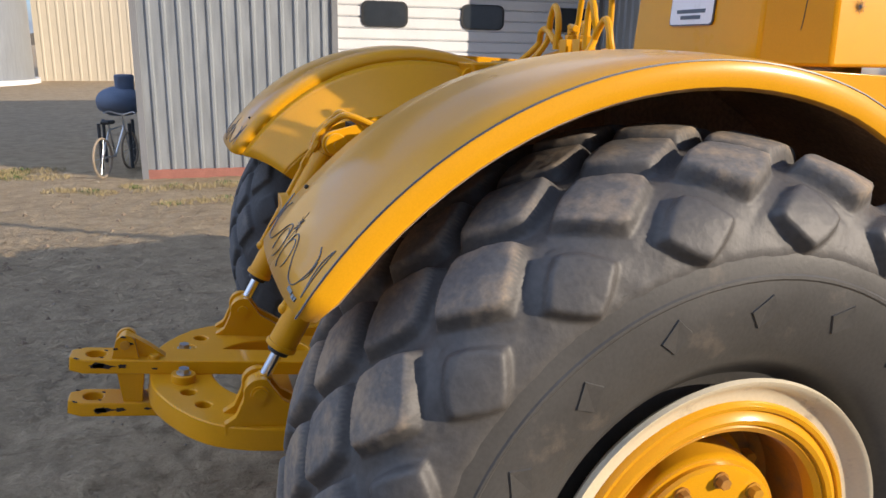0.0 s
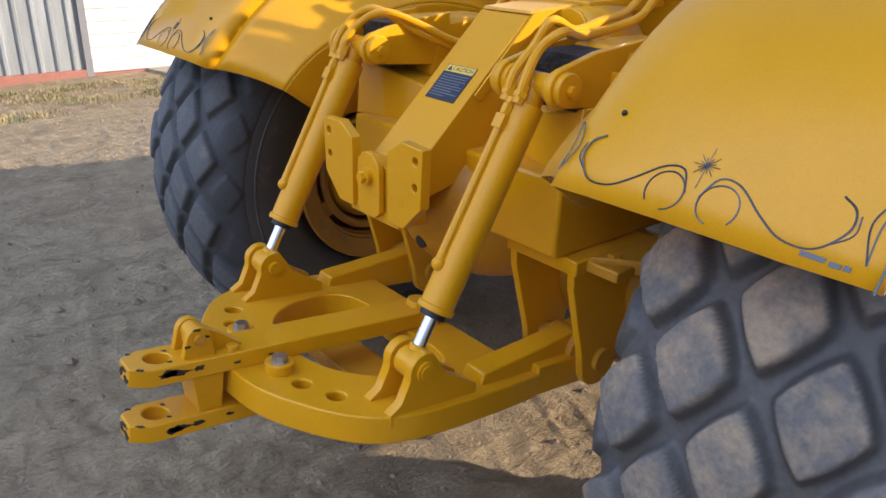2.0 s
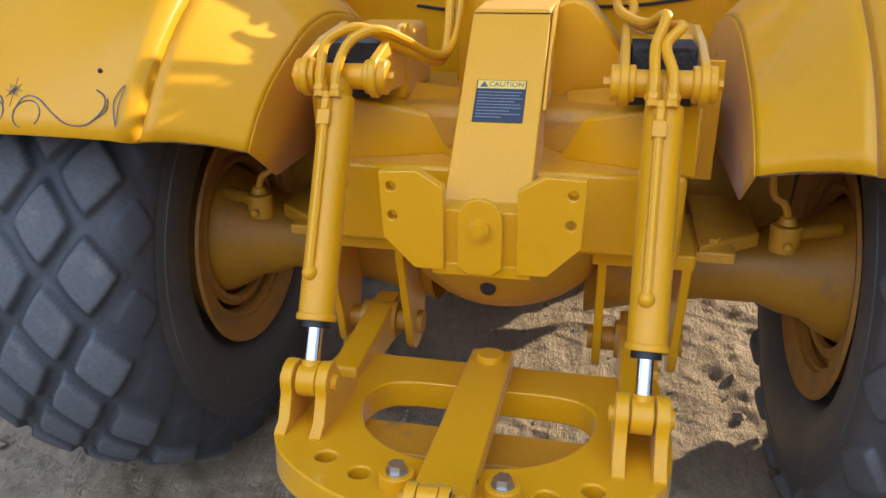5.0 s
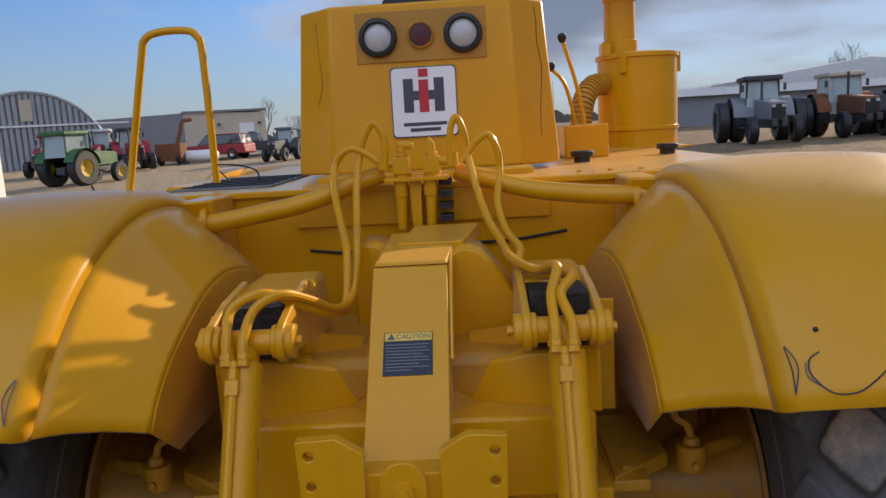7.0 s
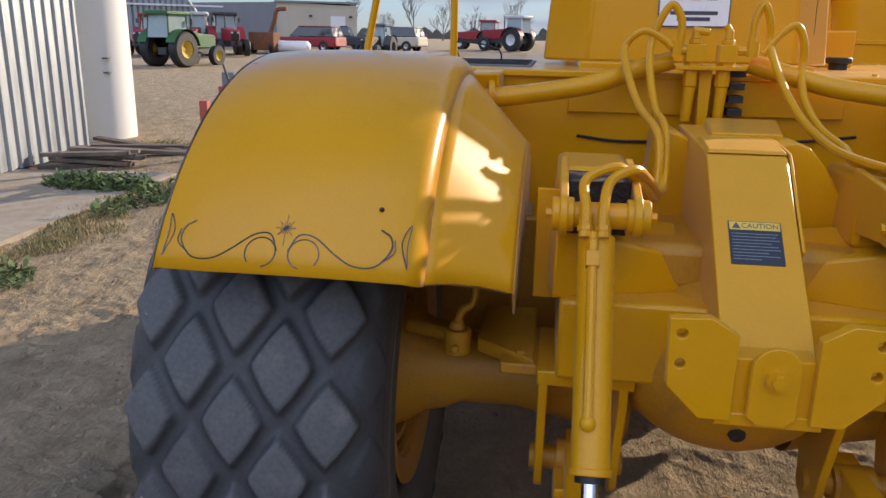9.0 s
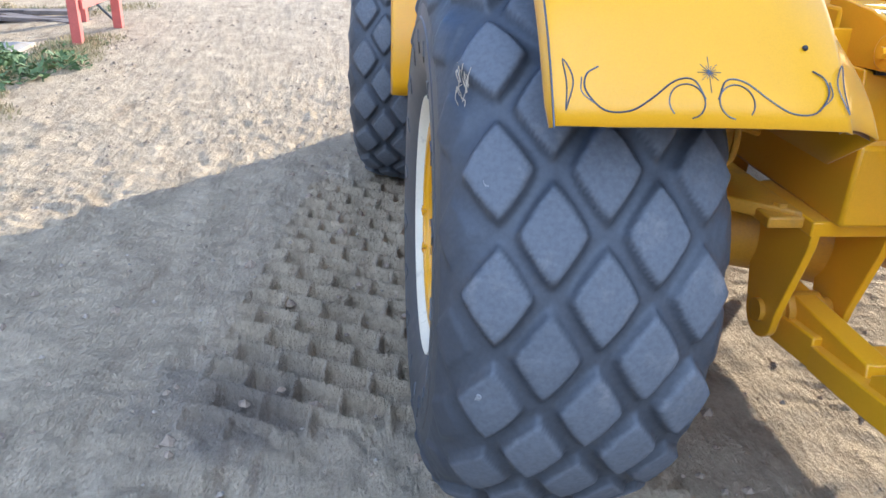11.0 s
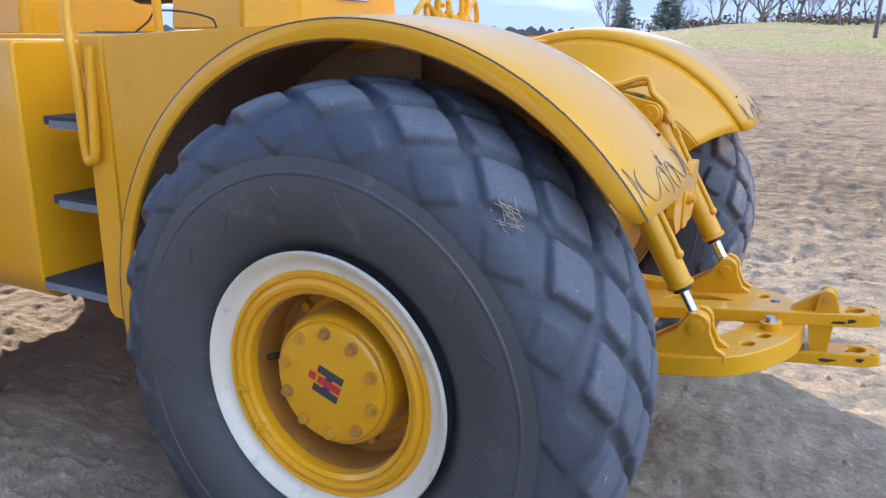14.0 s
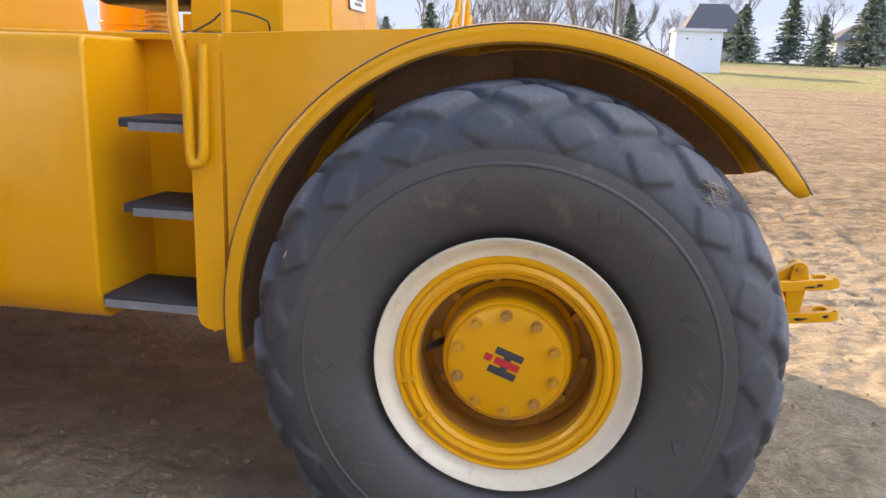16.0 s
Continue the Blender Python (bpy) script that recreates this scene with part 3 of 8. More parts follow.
# darker paint on the bolts puts their recessed shade into the colour
for k in range(10):
    a = 2 * math.pi * (k + 0.4) / 10
    bm = mesh()
    c = Vector((0.270, 0.16 * math.sin(a), 0.16 * math.cos(a)))
    cyl(bm, c, c + Vector((0.007, 0, 0)), 0.0195, seg=16)
    cyl(bm, c + Vector((0.007, 0, 0)), c + Vector((0.024, 0, 0)), 0.0155, 0.014, seg=6)
    part("hub_bolt", bm, DISH if k % 3 == 0 else YELLOW_OLD, hub_cap, smooth=False)
for k in range(10):
    a = 2 * math.pi * (k + 0.1) / 10
    bm = mesh()
    c = Vector((0.095, 0.247 * math.sin(a), 0.247 * math.cos(a)))
    cyl(bm, c, c + Vector((0.035, 0, 0)), 0.018, 0.0165, seg=6)
    part("wheel_nut", bm, YELLOW_OLD, wheel_r, smooth=False)
# emblem on the cap: a dark H with a red upright
em = pose(0.2752, 0, 0, 0, 90, 0) @ pose(0, 0, 0, 0, 0, 90)
bm = mesh()
for y0, y1 in ((0.021, 0.045), (-0.045, -0.021)):
    box(bm, -0.046, 0.046, y0, y1, 0, 0.0012, em)
box(bm, -0.012, 0.012, -0.03, 0.03, 0, 0.001, em)
part("emblem", bm, PIN, hub_cap, "dark painted block shape", smooth=False)
bm = mesh()
box(bm, -0.036, 0.046, -0.0115, 0.0115, 0, 0.0022, em)
box(bm, -0.070, -0.046, -0.0115, 0.0115, 0, 0.0022, em)
part("emblem_bar", bm, RED, hub_cap, "red painted bar", smooth=False)
bm = mesh()                                          # clips and gaps of the lock ring
for a in (148, 123):
    bm = mesh()
    m = pose(0, 0, 0, a, 0, 0)
    box(bm, 0.298, 0.309, -0.018, 0.018, 0.306, 0.316, m)
    box(bm, 0.288, 0.311, -0.006, 0.006, 0.29, 0.336, m)
    part("ring_clip", bm, YELLOW, wheel_r)
bm = mesh()
tube(bm, [(0.12, -0.20, -0.06), (0.19, -0.225, -0.065), (0.235, -0.245, -0.07)], 0.011, 8)
part("valve_stem", bm, BLACK, wheel_r, "black rubber valve stem")


def twin(w, x, y, side, rz=0.0, turn=0.0):
    """The same wheel again under the machine."""
    c = copy_thing(w, pose(x, y, HUB_Z, turn, 0, rz + (0 if side > 0 else 180)))
    c.parent = tractor
    return c


wheel_l = twin(wheel_r, -TYRE_X, 0, -1, turn=-20)
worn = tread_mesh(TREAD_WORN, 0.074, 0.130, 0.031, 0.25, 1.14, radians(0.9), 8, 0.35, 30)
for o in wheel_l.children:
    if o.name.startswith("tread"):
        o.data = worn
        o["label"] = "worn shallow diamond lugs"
wheel_fl = twin(wheel_l, -1.45, 3.05, -1, rz=-8, turn=50)
wheel_fr = twin(wheel_r, 1.28, 3.70, 1, rz=-8, turn=77)
for w in (wheel_fl, wheel_fr):
    w["label"] = "front wheel with diamond-tread tyre, steered slightly"


# ---- fenders ----
R_F = 1.045                                            # arch radius round the hub
A_TIP, A_FRONT = 146.5, -8.0                          # degrees from the front over the top to the rear tip


def rim_point(x, r, a, cy=0.0):
    return Vector((x, cy + r * math.cos(radians(a)), HUB_Z + r * math.sin(radians(a))))


def arch_radius(a):
    """The arch is a little tighter towards its front foot."""
    return R_F - 0.055 * max(0.0, (70 - a) / 81.0)


def fender(side):
    f = new("fender")
    f.parent = tractor
    xo, xi, n = 1.437, 0.853, 44
    bm = mesh()
    rows = []
    for k in range(n + 1):
        a = A_TIP + (A_FRONT - A_TIP) * k / n
        r = arch_radius(a)
        lip = 0.72 + 0.28 * fade(A_TIP - a, 0.0, 5.0)       # the rolled lip thins out at the rear tip
        row = [rim_point(side * (xo - 0.0), r - 0.062 * lip, a), rim_point(side * (xo + 0.012 * lip), r - 0.055 * lip, a), rim_point(side * (xo + 0.016 * lip), r - 0.03 * lip, a),
               rim_point(side * (xo + 0.008 * lip), r - 0.008, a), rim_point(side * (xo - 0.012), r, a)]
        row += [rim_point(side * (xo + (xi - xo) * t), r + 0.012 * math.sin(math.pi * t), a) for t in (0.2, 0.4, 0.6, 0.8)]
        row += [rim_point(side * xi, r - 0.003, a), rim_point(side * (xi - 0.016), r - 0.013, a), rim_point(side * (xi - 0.029), r - 0.03, a), rim_point(side * (xi - 0.037), r - 0.054, a)]
        if k == 0:                                          # rounded outer corner of the tip
            row = [rim_point(p.x, math.hypot(p.y, p.z - HUB_Z), a - d) for p, d in zip(row, (1.1, 0.7, 0.3, 0.3, 0.2, 0, 0, 0, 0, 0, 0, 0.2, 0.7))]
        rows.append([bm.verts.new(p) for p in row])
    for A, B in zip(rows, rows[1:]):
        for i in range(len(A) - 1):
            bm.faces.new((A[i], A[i + 1], B[i + 1], B[i]))
    sheet = part("fender_skin", bm, [YELLOW, FENDER_UNDER], f, "glossy yellow arched sheet with a rolled lip")
    mod = sheet.modifiers.new("sheet", "SOLIDIFY")
    mod.thickness, mod.offset, mod.material_offset = 0.005, 0, 0
    # underside lining, rusty
    bm = mesh()
    rows = []
    for k in range(n + 1):
        a = A_TIP - 0.6 + (A_FRONT + 0.6 - A_TIP) * k / n
        r = arch_radius(a) - 0.009
        rows.append([bm.verts.new(rim_point(side * x, r, a)) for x in (xo - 0.012, xi)])
    for A, B in zip(rows, rows[1:]):
        bm.faces.new((A[0], A[1], B[1], B[0]))
    part("fender_lining", bm, FENDER_UNDER, f, "dull rusty underside")
    # pinstripe along the rolled lip
    bm = mesh()
    pts = [rim_point(side * (xo + 0.009), arch_radius(a) - 0.004, a) for a in [A_TIP + (A_FRONT - A_TIP) * k / 60 for k in range(61)]]
    tube(bm, pts, 0.0023, 5, 1, smooth=False)
    part("pinstripe", bm, PIN, f, "dark painted line")
    # sloping inner panel, a cone between the arch and a tighter ridge beside the lift
    bm = mesh()
    rows, under, ridge = [], [], []
    m = 34
    for k in range(m + 1):
        t = k / m
        a = A_TIP - 0.9 + (38 - A_TIP) * t
        top = rim_point(side * (xi - 0.037), arch_radius(a) - 0.054, a)
        b0 = 142.7 + (36 - 142.7) * t
        low = rim_point(side * 0.620, 0.772 + 0.048 * (1 - fade(t, 0.0, 0.3)) + 0.05 * fade(t, 0.55, 1.0), b0)
        ridge.append(low)
        line = [top.lerp(low, q) + Vector((side * 0.012 * math.sin(math.pi * q), 0, 0.012 * math.sin(math.pi * q))) for q in (0, 0.15, 0.35, 0.65, 0.85, 0.95)] + [low + Vector((side * 0.001, 0, 0.001))]
        rows.append([bm.verts.new(v) for v in line])
        under.append([v - rim_point(0, 0.012, (a + b0) / 2) + rim_point(0, 0, 0) + Vector((side * 0.01, 0, 0)) for v in line])
    for A, B in zip(rows, rows[1:]):
        for i in range(len(A) - 1):
            bm.faces.new((A[i], A[i + 1], B[i + 1], B[i]))
    p = part("inner_panel", bm, YELLOW, f, "sloping yellow inner panel")
    mod = p.modifiers.new("sheet", "SOLIDIFY")
    mod.thickness, mod.offset = 0.005, 0
    bm = mesh()
    shade = [[bm.verts.new(v) for v in line] for line in under]
    for A, B in zip(shade, shade[1:]):
        for i in range(len(A) - 1):
            bm.faces.new((A[i], A[i + 1], B[i + 1], B[i]))
    part("panel_lining", bm, FENDER_UNDER, f, "dull rusty underside")
    # upright wheel-well wall below the ridge, cut level at its foot
    bm = mesh()
    rows = []
    for v in ridge:
        foot = Vector((side * 0.622, max(v.y, -0.495), 1.235))
        if v.y < -0.40:
            foot.y = -0.495 + (v.y + 0.652) * 0.38
        rows.append([bm.verts.new(v.lerp(foot, q)) for q in (0, 0.04, 0.5, 1.0)])
    for A, B in zip(rows, rows[1:]):
        for i in range(3):
            bm.faces.new((A[i], A[i + 1], B[i + 1], B[i]))
    p = part("well_wall", bm, YELLOW, f)
    mod = p.modifiers.new("sheet", "SOLIDIFY")
    mod.thickness, mod.offset = 0.006, 0
    return f


fender_l, fender_r = fender(-1), fender(1)
for f in (fender_l, fender_r):
    f["label"] = "yellow arched rear fender with dark scroll pinstriping"


def scrolls(side, f):
    """Scroll pinstriping across the fender's rear end: a mirrored pair of curls with a star between."""
    def spot(x, s):
        a = A_TIP - math.degrees(s / R_F)
        t = (1.437 - x) / (1.437 - 0.835)
        return rim_point(side * x, R_F + 0.012 * math.sin(math.pi * min(1, max(0, t))) + 0.0025, a)

    def line(name, pts, r):
        bm = mesh()
        tube(bm, [spot(mid + (p[0] - mid) * 1.1, p[1] * 1.12) for p in pts], r, 5, 5)
        part(name, bm, PIN, f)

    mid = 1.135
    for sg in (1, -1):
        sp = []
        for k in range(15):                            # the small inner curl
            a = radians(-40 + 300 * k / 14)
            rr = 0.034 - 0.012 * k / 14 * 0.3
            sp.append((mid + sg * (0.045 + rr * math.cos(a)), 0.045 + rr * math.sin(a)))
        line("scroll_curl", sp, 0.0016)
        line("scroll", [(mid + sg * x, s) for x, s in ((0.012, 0.05), (0.03, 0.085), (0.065, 0.083), (0.11, 0.05), (0.15, 0.028), (0.195, 0.03), (0.225, 0.065), (0.222, 0.095), (0.20, 0.11))], 0.0019)
        line("scroll_tip", [(mid + sg * x, s) for x, s in ((0.205, 0.038), (0.232, 0.062), (0.231, 0.09))], 0.0014)
        line("scroll_spear", [(mid + sg * x, s) for x, s in ((0.262, 0.03), (0.246, 0.085), (0.262, 0.125), (0.258, 0.08), (0.262, 0.03))], 0.0015)
    bm = mesh()
    for k in range(8):
        a = math.pi * k / 8
        q = 0.042 if k == 4 else (0.024 if k % 2 == 0 else 0.015)
        cyl(bm, spot(mid - q * math.cos(a), 0.112 - q * math.sin(a)), spot(mid + q * math.cos(a), 0.112 + q * math.sin(a) * (1.0 if k != 4 else 0.8)), 0.0008, 0.0008, 5)
    part("scroll_star", bm, PIN, f)
    bm = mesh()
    a = spot(0.922, 0.175)
    bmesh.ops.create_icosphere(bm, subdivisions=2, radius=0.006, matrix=Matrix.Translation(a))
    part("plug", bm, BLACK, f)


scrolls(-1, fender_l)
scrolls(1, fender_r)
for x0, x1, s in ((1.335, 1.372, 0.018), (1.378, 1.394, 0.016), (1.398, 1.408, 0.017)):   # small painted signature, as plain bars
    bm = mesh()
    def on_skin(x, d, up):
        t = (1.437 - x) / 0.602
        return rim_point(x, R_F + 0.012 * math.sin(math.pi * t) + up, A_TIP - math.degrees(d / R_F))
    hull(bm, [on_skin(x, d, 0.001) for x, d in ((x0, s), (x1, s), (x1, s + 0.008), (x0, s + 0.008))], [on_skin(x, d, 0.0042) for x, d in ((x0, s), (x1, s), (x1, s + 0.008), (x0, s + 0.008))])
    part("signature_bar", bm, PIN, fender_r, "small dark painted bar", smooth=False)

# ---- three-point lift: tower, plates, cylinders, frame, drawbar ----
tower = new("lift_tower")
tower.parent = tractor
tower["label"] = "tall yellow welded hitch tower with caution label"
TX0, TX1 = -0.108, 0.112
bm = mesh()
side_poly = [(-0.672, 1.197), (-0.20, 1.646), (-0.13, 1.655), (0.33, 1.675), (0.33, 1.22), (-0.25, 1.22), (-0.62, 1.13)]
hull(bm, [(TX0, y, z) for y, z in side_poly], [(TX1, y, z) for y, z in side_poly])
part("tower_box", bm, YELLOW, tower, bevel=0.004)
bm = mesh()                                             # weld-on top plate behind the sloping face
hull(bm, [(TX0, -0.195, 1.650), (TX1, -0.195, 1.650), (TX1 + 0.02, 0.02, 1.662), (TX0 + 0.01, 0.02, 1.662)], [(TX0 + 0.008, -0.19, 1.660), (TX1 - 0.008, -0.19, 1.660), (TX1 + 0.012, 0.018, 1.676), (TX0 + 0.018, 0.018, 1.676)])
part("tower_lid", bm, YELLOW, tower, bevel=0.002)
bm = mesh()
hull(bm, [(-0.06, 0.02, 1.64), (0.16, 0.02, 1.64), (0.22, 0.34, 1.66), (-0.02, 0.34, 1.66)], [(-0.055, 0.02, 1.684), (0.155, 0.02, 1.684), (0.215, 0.33, 1.70), (-0.02, 0.33, 1.70)])
part("tower_cap", bm, YELLOW, tower, bevel=0.004)
bm = mesh()                                             # thin side strip with a bright ground edge
plate(bm, [(-0.42, 1.43), (-0.19, 1.655), (-0.02, 1.672), (0.0, 1.65), (-0.18, 1.61), (-0.40, 1.41)], [], 0.008, frame_of((TX1 + 0.004, 0, 0), (0, 1, 0), (0, 0, 1)))
part("tower_flange", bm, YELLOW, tower, bevel=0.002)
shaft = new("rockshaft_housing")
shaft.parent = tractor
shaft["label"] = "yellow arched rockshaft housing behind the tower"
for sg in (-1, 1):                                      # flaring side plates with a rolled, rounded upper edge
    bm = mesh()
    o = [(0.10, 1.26), (0.10, 1.645), (0.14, 1.665), (0.175, 1.668), (0.21, 1.655), (0.258, 1.60), (0.312, 1.525), (0.325, 1.40), (0.285, 1.355), (0.20, 1.27)]
    if sg < 0:
        o = [(min(x, 0.20 + 0.1 * (x - 0.20)), z) for x, z in o]
    front = -0.06 if sg > 0 else 0.12
    plate(bm, [(sg * x, z) for x, z in o], [], 0.016, frame_of((0, front, 0), (1, 0, 0), (0, 0, 1)))
    part("housing_plate", bm, YELLOW, shaft, bevel=0.004)
    bm = mesh()
    rows = []
    for x, z in o[1:8]:
        rows.append([bm.verts.new((sg * x, y, z)) for y in (front - 0.005, front + 0.1, front + 0.22)])
    for A, B in zip(rows, rows[1:]):
        for q in range(2):
            bm.faces.new((A[q], A[q + 1], B[q + 1], B[q]))
    rim_edge = part("housing_edge", bm, YELLOW, shaft)
    mod = rim_edge.modifiers.new("sheet", "SOLIDIFY")
    mod.thickness, mod.offset = 0.008, 0
# caution label lies on the sloping face
tn = Vector((0, 0.472, 0.449)).normalized()
lab = frame_of((0, -0.455, 1.4035), (1, 0, 0), tn)
LW = (-0.067, 0.068)
bm = mesh()
box(bm, LW[0], LW[1], -0.005, 0.128, 0.001, 0.0022, lab)
label = part("caution_label", bm, NAVY, tower, "dark blue label with a yellow heading", smooth=False)
bm = mesh()
box(bm, LW[0] + 0.003, LW[1] - 0.003, 0.101, 0.126, 0.002, 0.0028, lab)
part("label_heading", bm, LABEL_YELLOW, label, smooth=False)
words("caution_word", "CAUTION", 0.021, PIN, lab @ pose(0.014, 0.1135, 0.003), label, 0.0003)
bm = mesh()
hull(bm, [lab @ Vector(p) for p in ((-0.058, 0.105, 0.0026), (-0.035, 0.105, 0.0026), (-0.0465, 0.124, 0.0026))], [lab @ Vector(p) for p in ((-0.058, 0.105, 0.0034), (-0.035, 0.105, 0.0034), (-0.0465, 0.124, 0.0034))])
part("warning_triangle", bm, PIN, label, smooth=False)
bm = mesh()
for k in range(9):
    w = (0.118, 0.112, 0.12, 0.1, 0.116, 0.119, 0.09, 0.117, 0.07)[k]
    box(bm, LW[0] + 0.007, LW[0] + 0.007 + w, 0.088 - k * 0.0098, 0.0905 - k * 0.0098, 0.002, 0.0026, lab)
part("label_print", bm, GREY_TEXT, label, smooth=False)

hitch = new("top_link_bracket")
hitch.parent = tractor
hitch["label"] = "yellow plate bracket with four bolt holes and centre pin"
for sg in (-1, 1):
    bm = mesh()
    o = [(0.09, 1.30), (0.155, 1.34), (0.25, 1.335), (0.245, 1.165), (0.165, 1.085), (0.09, 1.085)]
    plate(bm, [(sg * x, z) for x, z in o], [(sg * 0.22, 1.298, 0.0125), (sg * 0.218, 1.223, 0.0125)], 0.034, frame_of((0, -0.72, 0), (1, 0, 0), (0, 0, 1)) @ pose(0, 0, -0.034))
    part("bracket_plate", bm, YELLOW, hitch, bevel=0.003)
bm = mesh()
box(bm, -0.125, 0.125, -0.705, -0.6, 1.065, 1.10)
box(bm, -0.1, 0.1, -0.70, -0.62, 1.09, 1.24)
part("bracket_base", bm, YELLOW, hitch, bevel=0.004)
bm = mesh()
o = [(-0.056, 1.10), (-0.035, 1.082), (0.035, 1.082), (0.056, 1.10), (0.056, 1.22)] + arc(0, 1.222, 0.056, 0, 180, 8) + [(-0.056, 1.22)]
plate(bm, o, [], 0.02, frame_of((0, -0.705, 0), (1, 0, 0), (0, 0, 1)))
part("keeper_plate", bm, YELLOW, hitch, bevel=0.003)
bm = mesh()
cyl(bm, (0, -0.72, 1.205), (0, -0.742, 1.205), 0.027, 0.026, 18)
cyl(bm, (0, -0.742, 1.205), (0, -0.756, 1.205), 0.018, 0.017, 6)
part("keeper_bolt", bm, YELLOW, hitch)


HOSES = {-1: ([(-0.368, -0.430, 1.635), (-0.291, -0.320, 1.566), (-0.241, -0.180, 1.510), (-0.219, -0.080, 1.513), (-0.217, 0.000, 1.667), (-0.262, 0.180, 1.741), (-0.296, 0.300, 1.836), (-0.308, 0.400, 1.921), (-0.278, 0.400, 1.971), (-0.235, 0.400, 1.987), (-0.180, 0.400, 1.961), (-0.145, 0.400, 1.933)],
              [(-0.325, -0.420, 1.628), (-0.281, -0.320, 1.590), (-0.227, -0.180, 1.527), (-0.197, -0.060, 1.544), (-0.192, 0.060, 1.686), (-0.209, 0.200, 1.735), (-0.221, 0.320, 1.840), (-0.218, 0.400, 1.935), (-0.195, 0.400, 2.018), (-0.159, 0.400, 2.074), (-0.127, 0.400, 2.042), (-0.117, 0.400, 1.995), (-0.120, 0.400, 1.940)]),
         1: ([(0.407, -0.420, 1.671), (0.366, -0.280, 1.634), (0.304, -0.100, 1.643), (0.284, 0.050, 1.665), (0.245, 0.180, 1.725), (0.212, 0.300, 1.820), (0.183, 0.400, 1.942), (0.172, 0.400, 2.026), (0.147, 0.400, 2.080), (0.126, 0.400, 2.037), (0.120, 0.400, 1.946), (0.118, 0.400, 1.909)],
             [(0.446, -0.420, 1.646), (0.382, -0.280, 1.620), (0.330, -0.100, 1.623), (0.339, 0.030, 1.649), (0.302, 0.150, 1.692), (0.281, 0.280, 1.773), (0.297, 0.400, 1.863), (0.294, 0.400, 1.946), (0.263, 0.400, 2.010), (0.221, 0.400, 1.991), (0.182, 0.400, 1.943), (0.162, 0.400, 1.916)])}


def lift_cylinder(sg):
    c = new("lift_cylinder")
    c.parent = tractor
    c["label"] = "yellow hydraulic cylinder with chrome rod and hoses"
    lo, hi = Vector((sg * 0.410, -0.872, 0.82)), Vector((sg * 0.418, -0.475, 1.515))
    d = (hi - lo).normalized()
    L = (hi - lo).length
    at = lambda q: lo + d * q
    back = Vector((0, -1, 0)) - d * Vector((0, -1, 0)).dot(d)
    back.normalize()
    side = d.cross(back)
    bm = mesh()
    cyl(bm, at(0.155), at(L - 0.06), 0.047, seg=28)
    cyl(bm, at(0.15), at(0.168), 0.052, seg=28)
    part("barrel", bm, YELLOW, c, bevel=0.003)
    bm = mesh()
    cyl(bm, at(0.133), at(0.15), 0.036, seg=24)
    part("gland", bm, BLACK, c)
    bm = mesh()
    cyl(bm, at(0.03), at(0.14), 0.0195, seg=20)
    part("rod", bm, CHROME, c, "polished chrome rod")
    bm = mesh()
    cyl(bm, lo + Vector((-0.026, 0, 0)), lo + Vector((0.026, 0, 0)), 0.042, seg=24)
    cyl(bm, at(0.02), at(0.05), 0.026, seg=16)
    part("rod_eye", bm, YELLOW, c, bevel=0.003)
    bm = mesh()
    cyl(bm, hi + Vector((-0.085, 0, 0)), hi + Vector((0.085, 0, 0)), 0.034, seg=22)
    cyl(bm, at(L - 0.08), at(L + 0.0), 0.036, seg=20)
    part("barrel_eye", bm, YELLOW, c, bevel=0.003)
    bm = mesh()                                         # feed pipe down the barrel's rear
    off = back * 0.05 - side * 0.012
    tube(bm, [at(0.27) + back * 0.035, at(0.275) + off, at(0.30) + off, at(L - 0.2) + off, at(L - 0.12) + off], 0.0125, 10, 5)
    part("feed_pipe", bm, YELLOW, c)
    bm = mesh()
    bmesh.ops.create_uvsphere(bm, u_segments=14, v_segments=10, radius=0.02, matrix=Matrix.Translation(at(0.27) + back * 0.047 - side * 0.012))
    part("pipe_elbow", bm, YELLOW, c)
    bm = mesh()
    m = frame_of(at(L - 0.13) + back * 0.055 - side * 0.012, side, d)
    box(bm, -0.017, 0.017, -0.02, 0.02, -0.035, 0.01, m)
    cyl(bm, at(L - 0.11) + off, at(L - 0.08) + off, 0.016, seg=6)
    cyl(bm, at(L - 0.08) + off, at(L - 0.06) + off, 0.013, seg=12)
    part("port_block", bm, YELLOW, c, bevel=0.002)
    # hoses arch over the pivot towards the valve
    for j, dx in enumerate((-0.02, 0.024)):
        bm = mesh()
        s0 = at(L - 0.07) + off + side * dx
        end = HOSES[sg][j]
        tube(bm, [s0, s0 + d * 0.07 + back * 0.01, s0 + d * 0.145 + back * 0.0 + Vector((-sg * 0.02 * j, 0.02, 0))] + end, 0.0135, 10, 6)
        part("hose", bm, YELLOW, c, "yellow painted hydraulic hose")
        bm = mesh()
        cyl(bm, s0 - d * 0.005, s0 + d * 0.045, 0.0165, seg=8)
        cyl(bm, s0 + d * 0.012, s0 + d * 0.026, 0.02, seg=6)
        part("hose_fitting", bm, YELLOW, c)
    return c


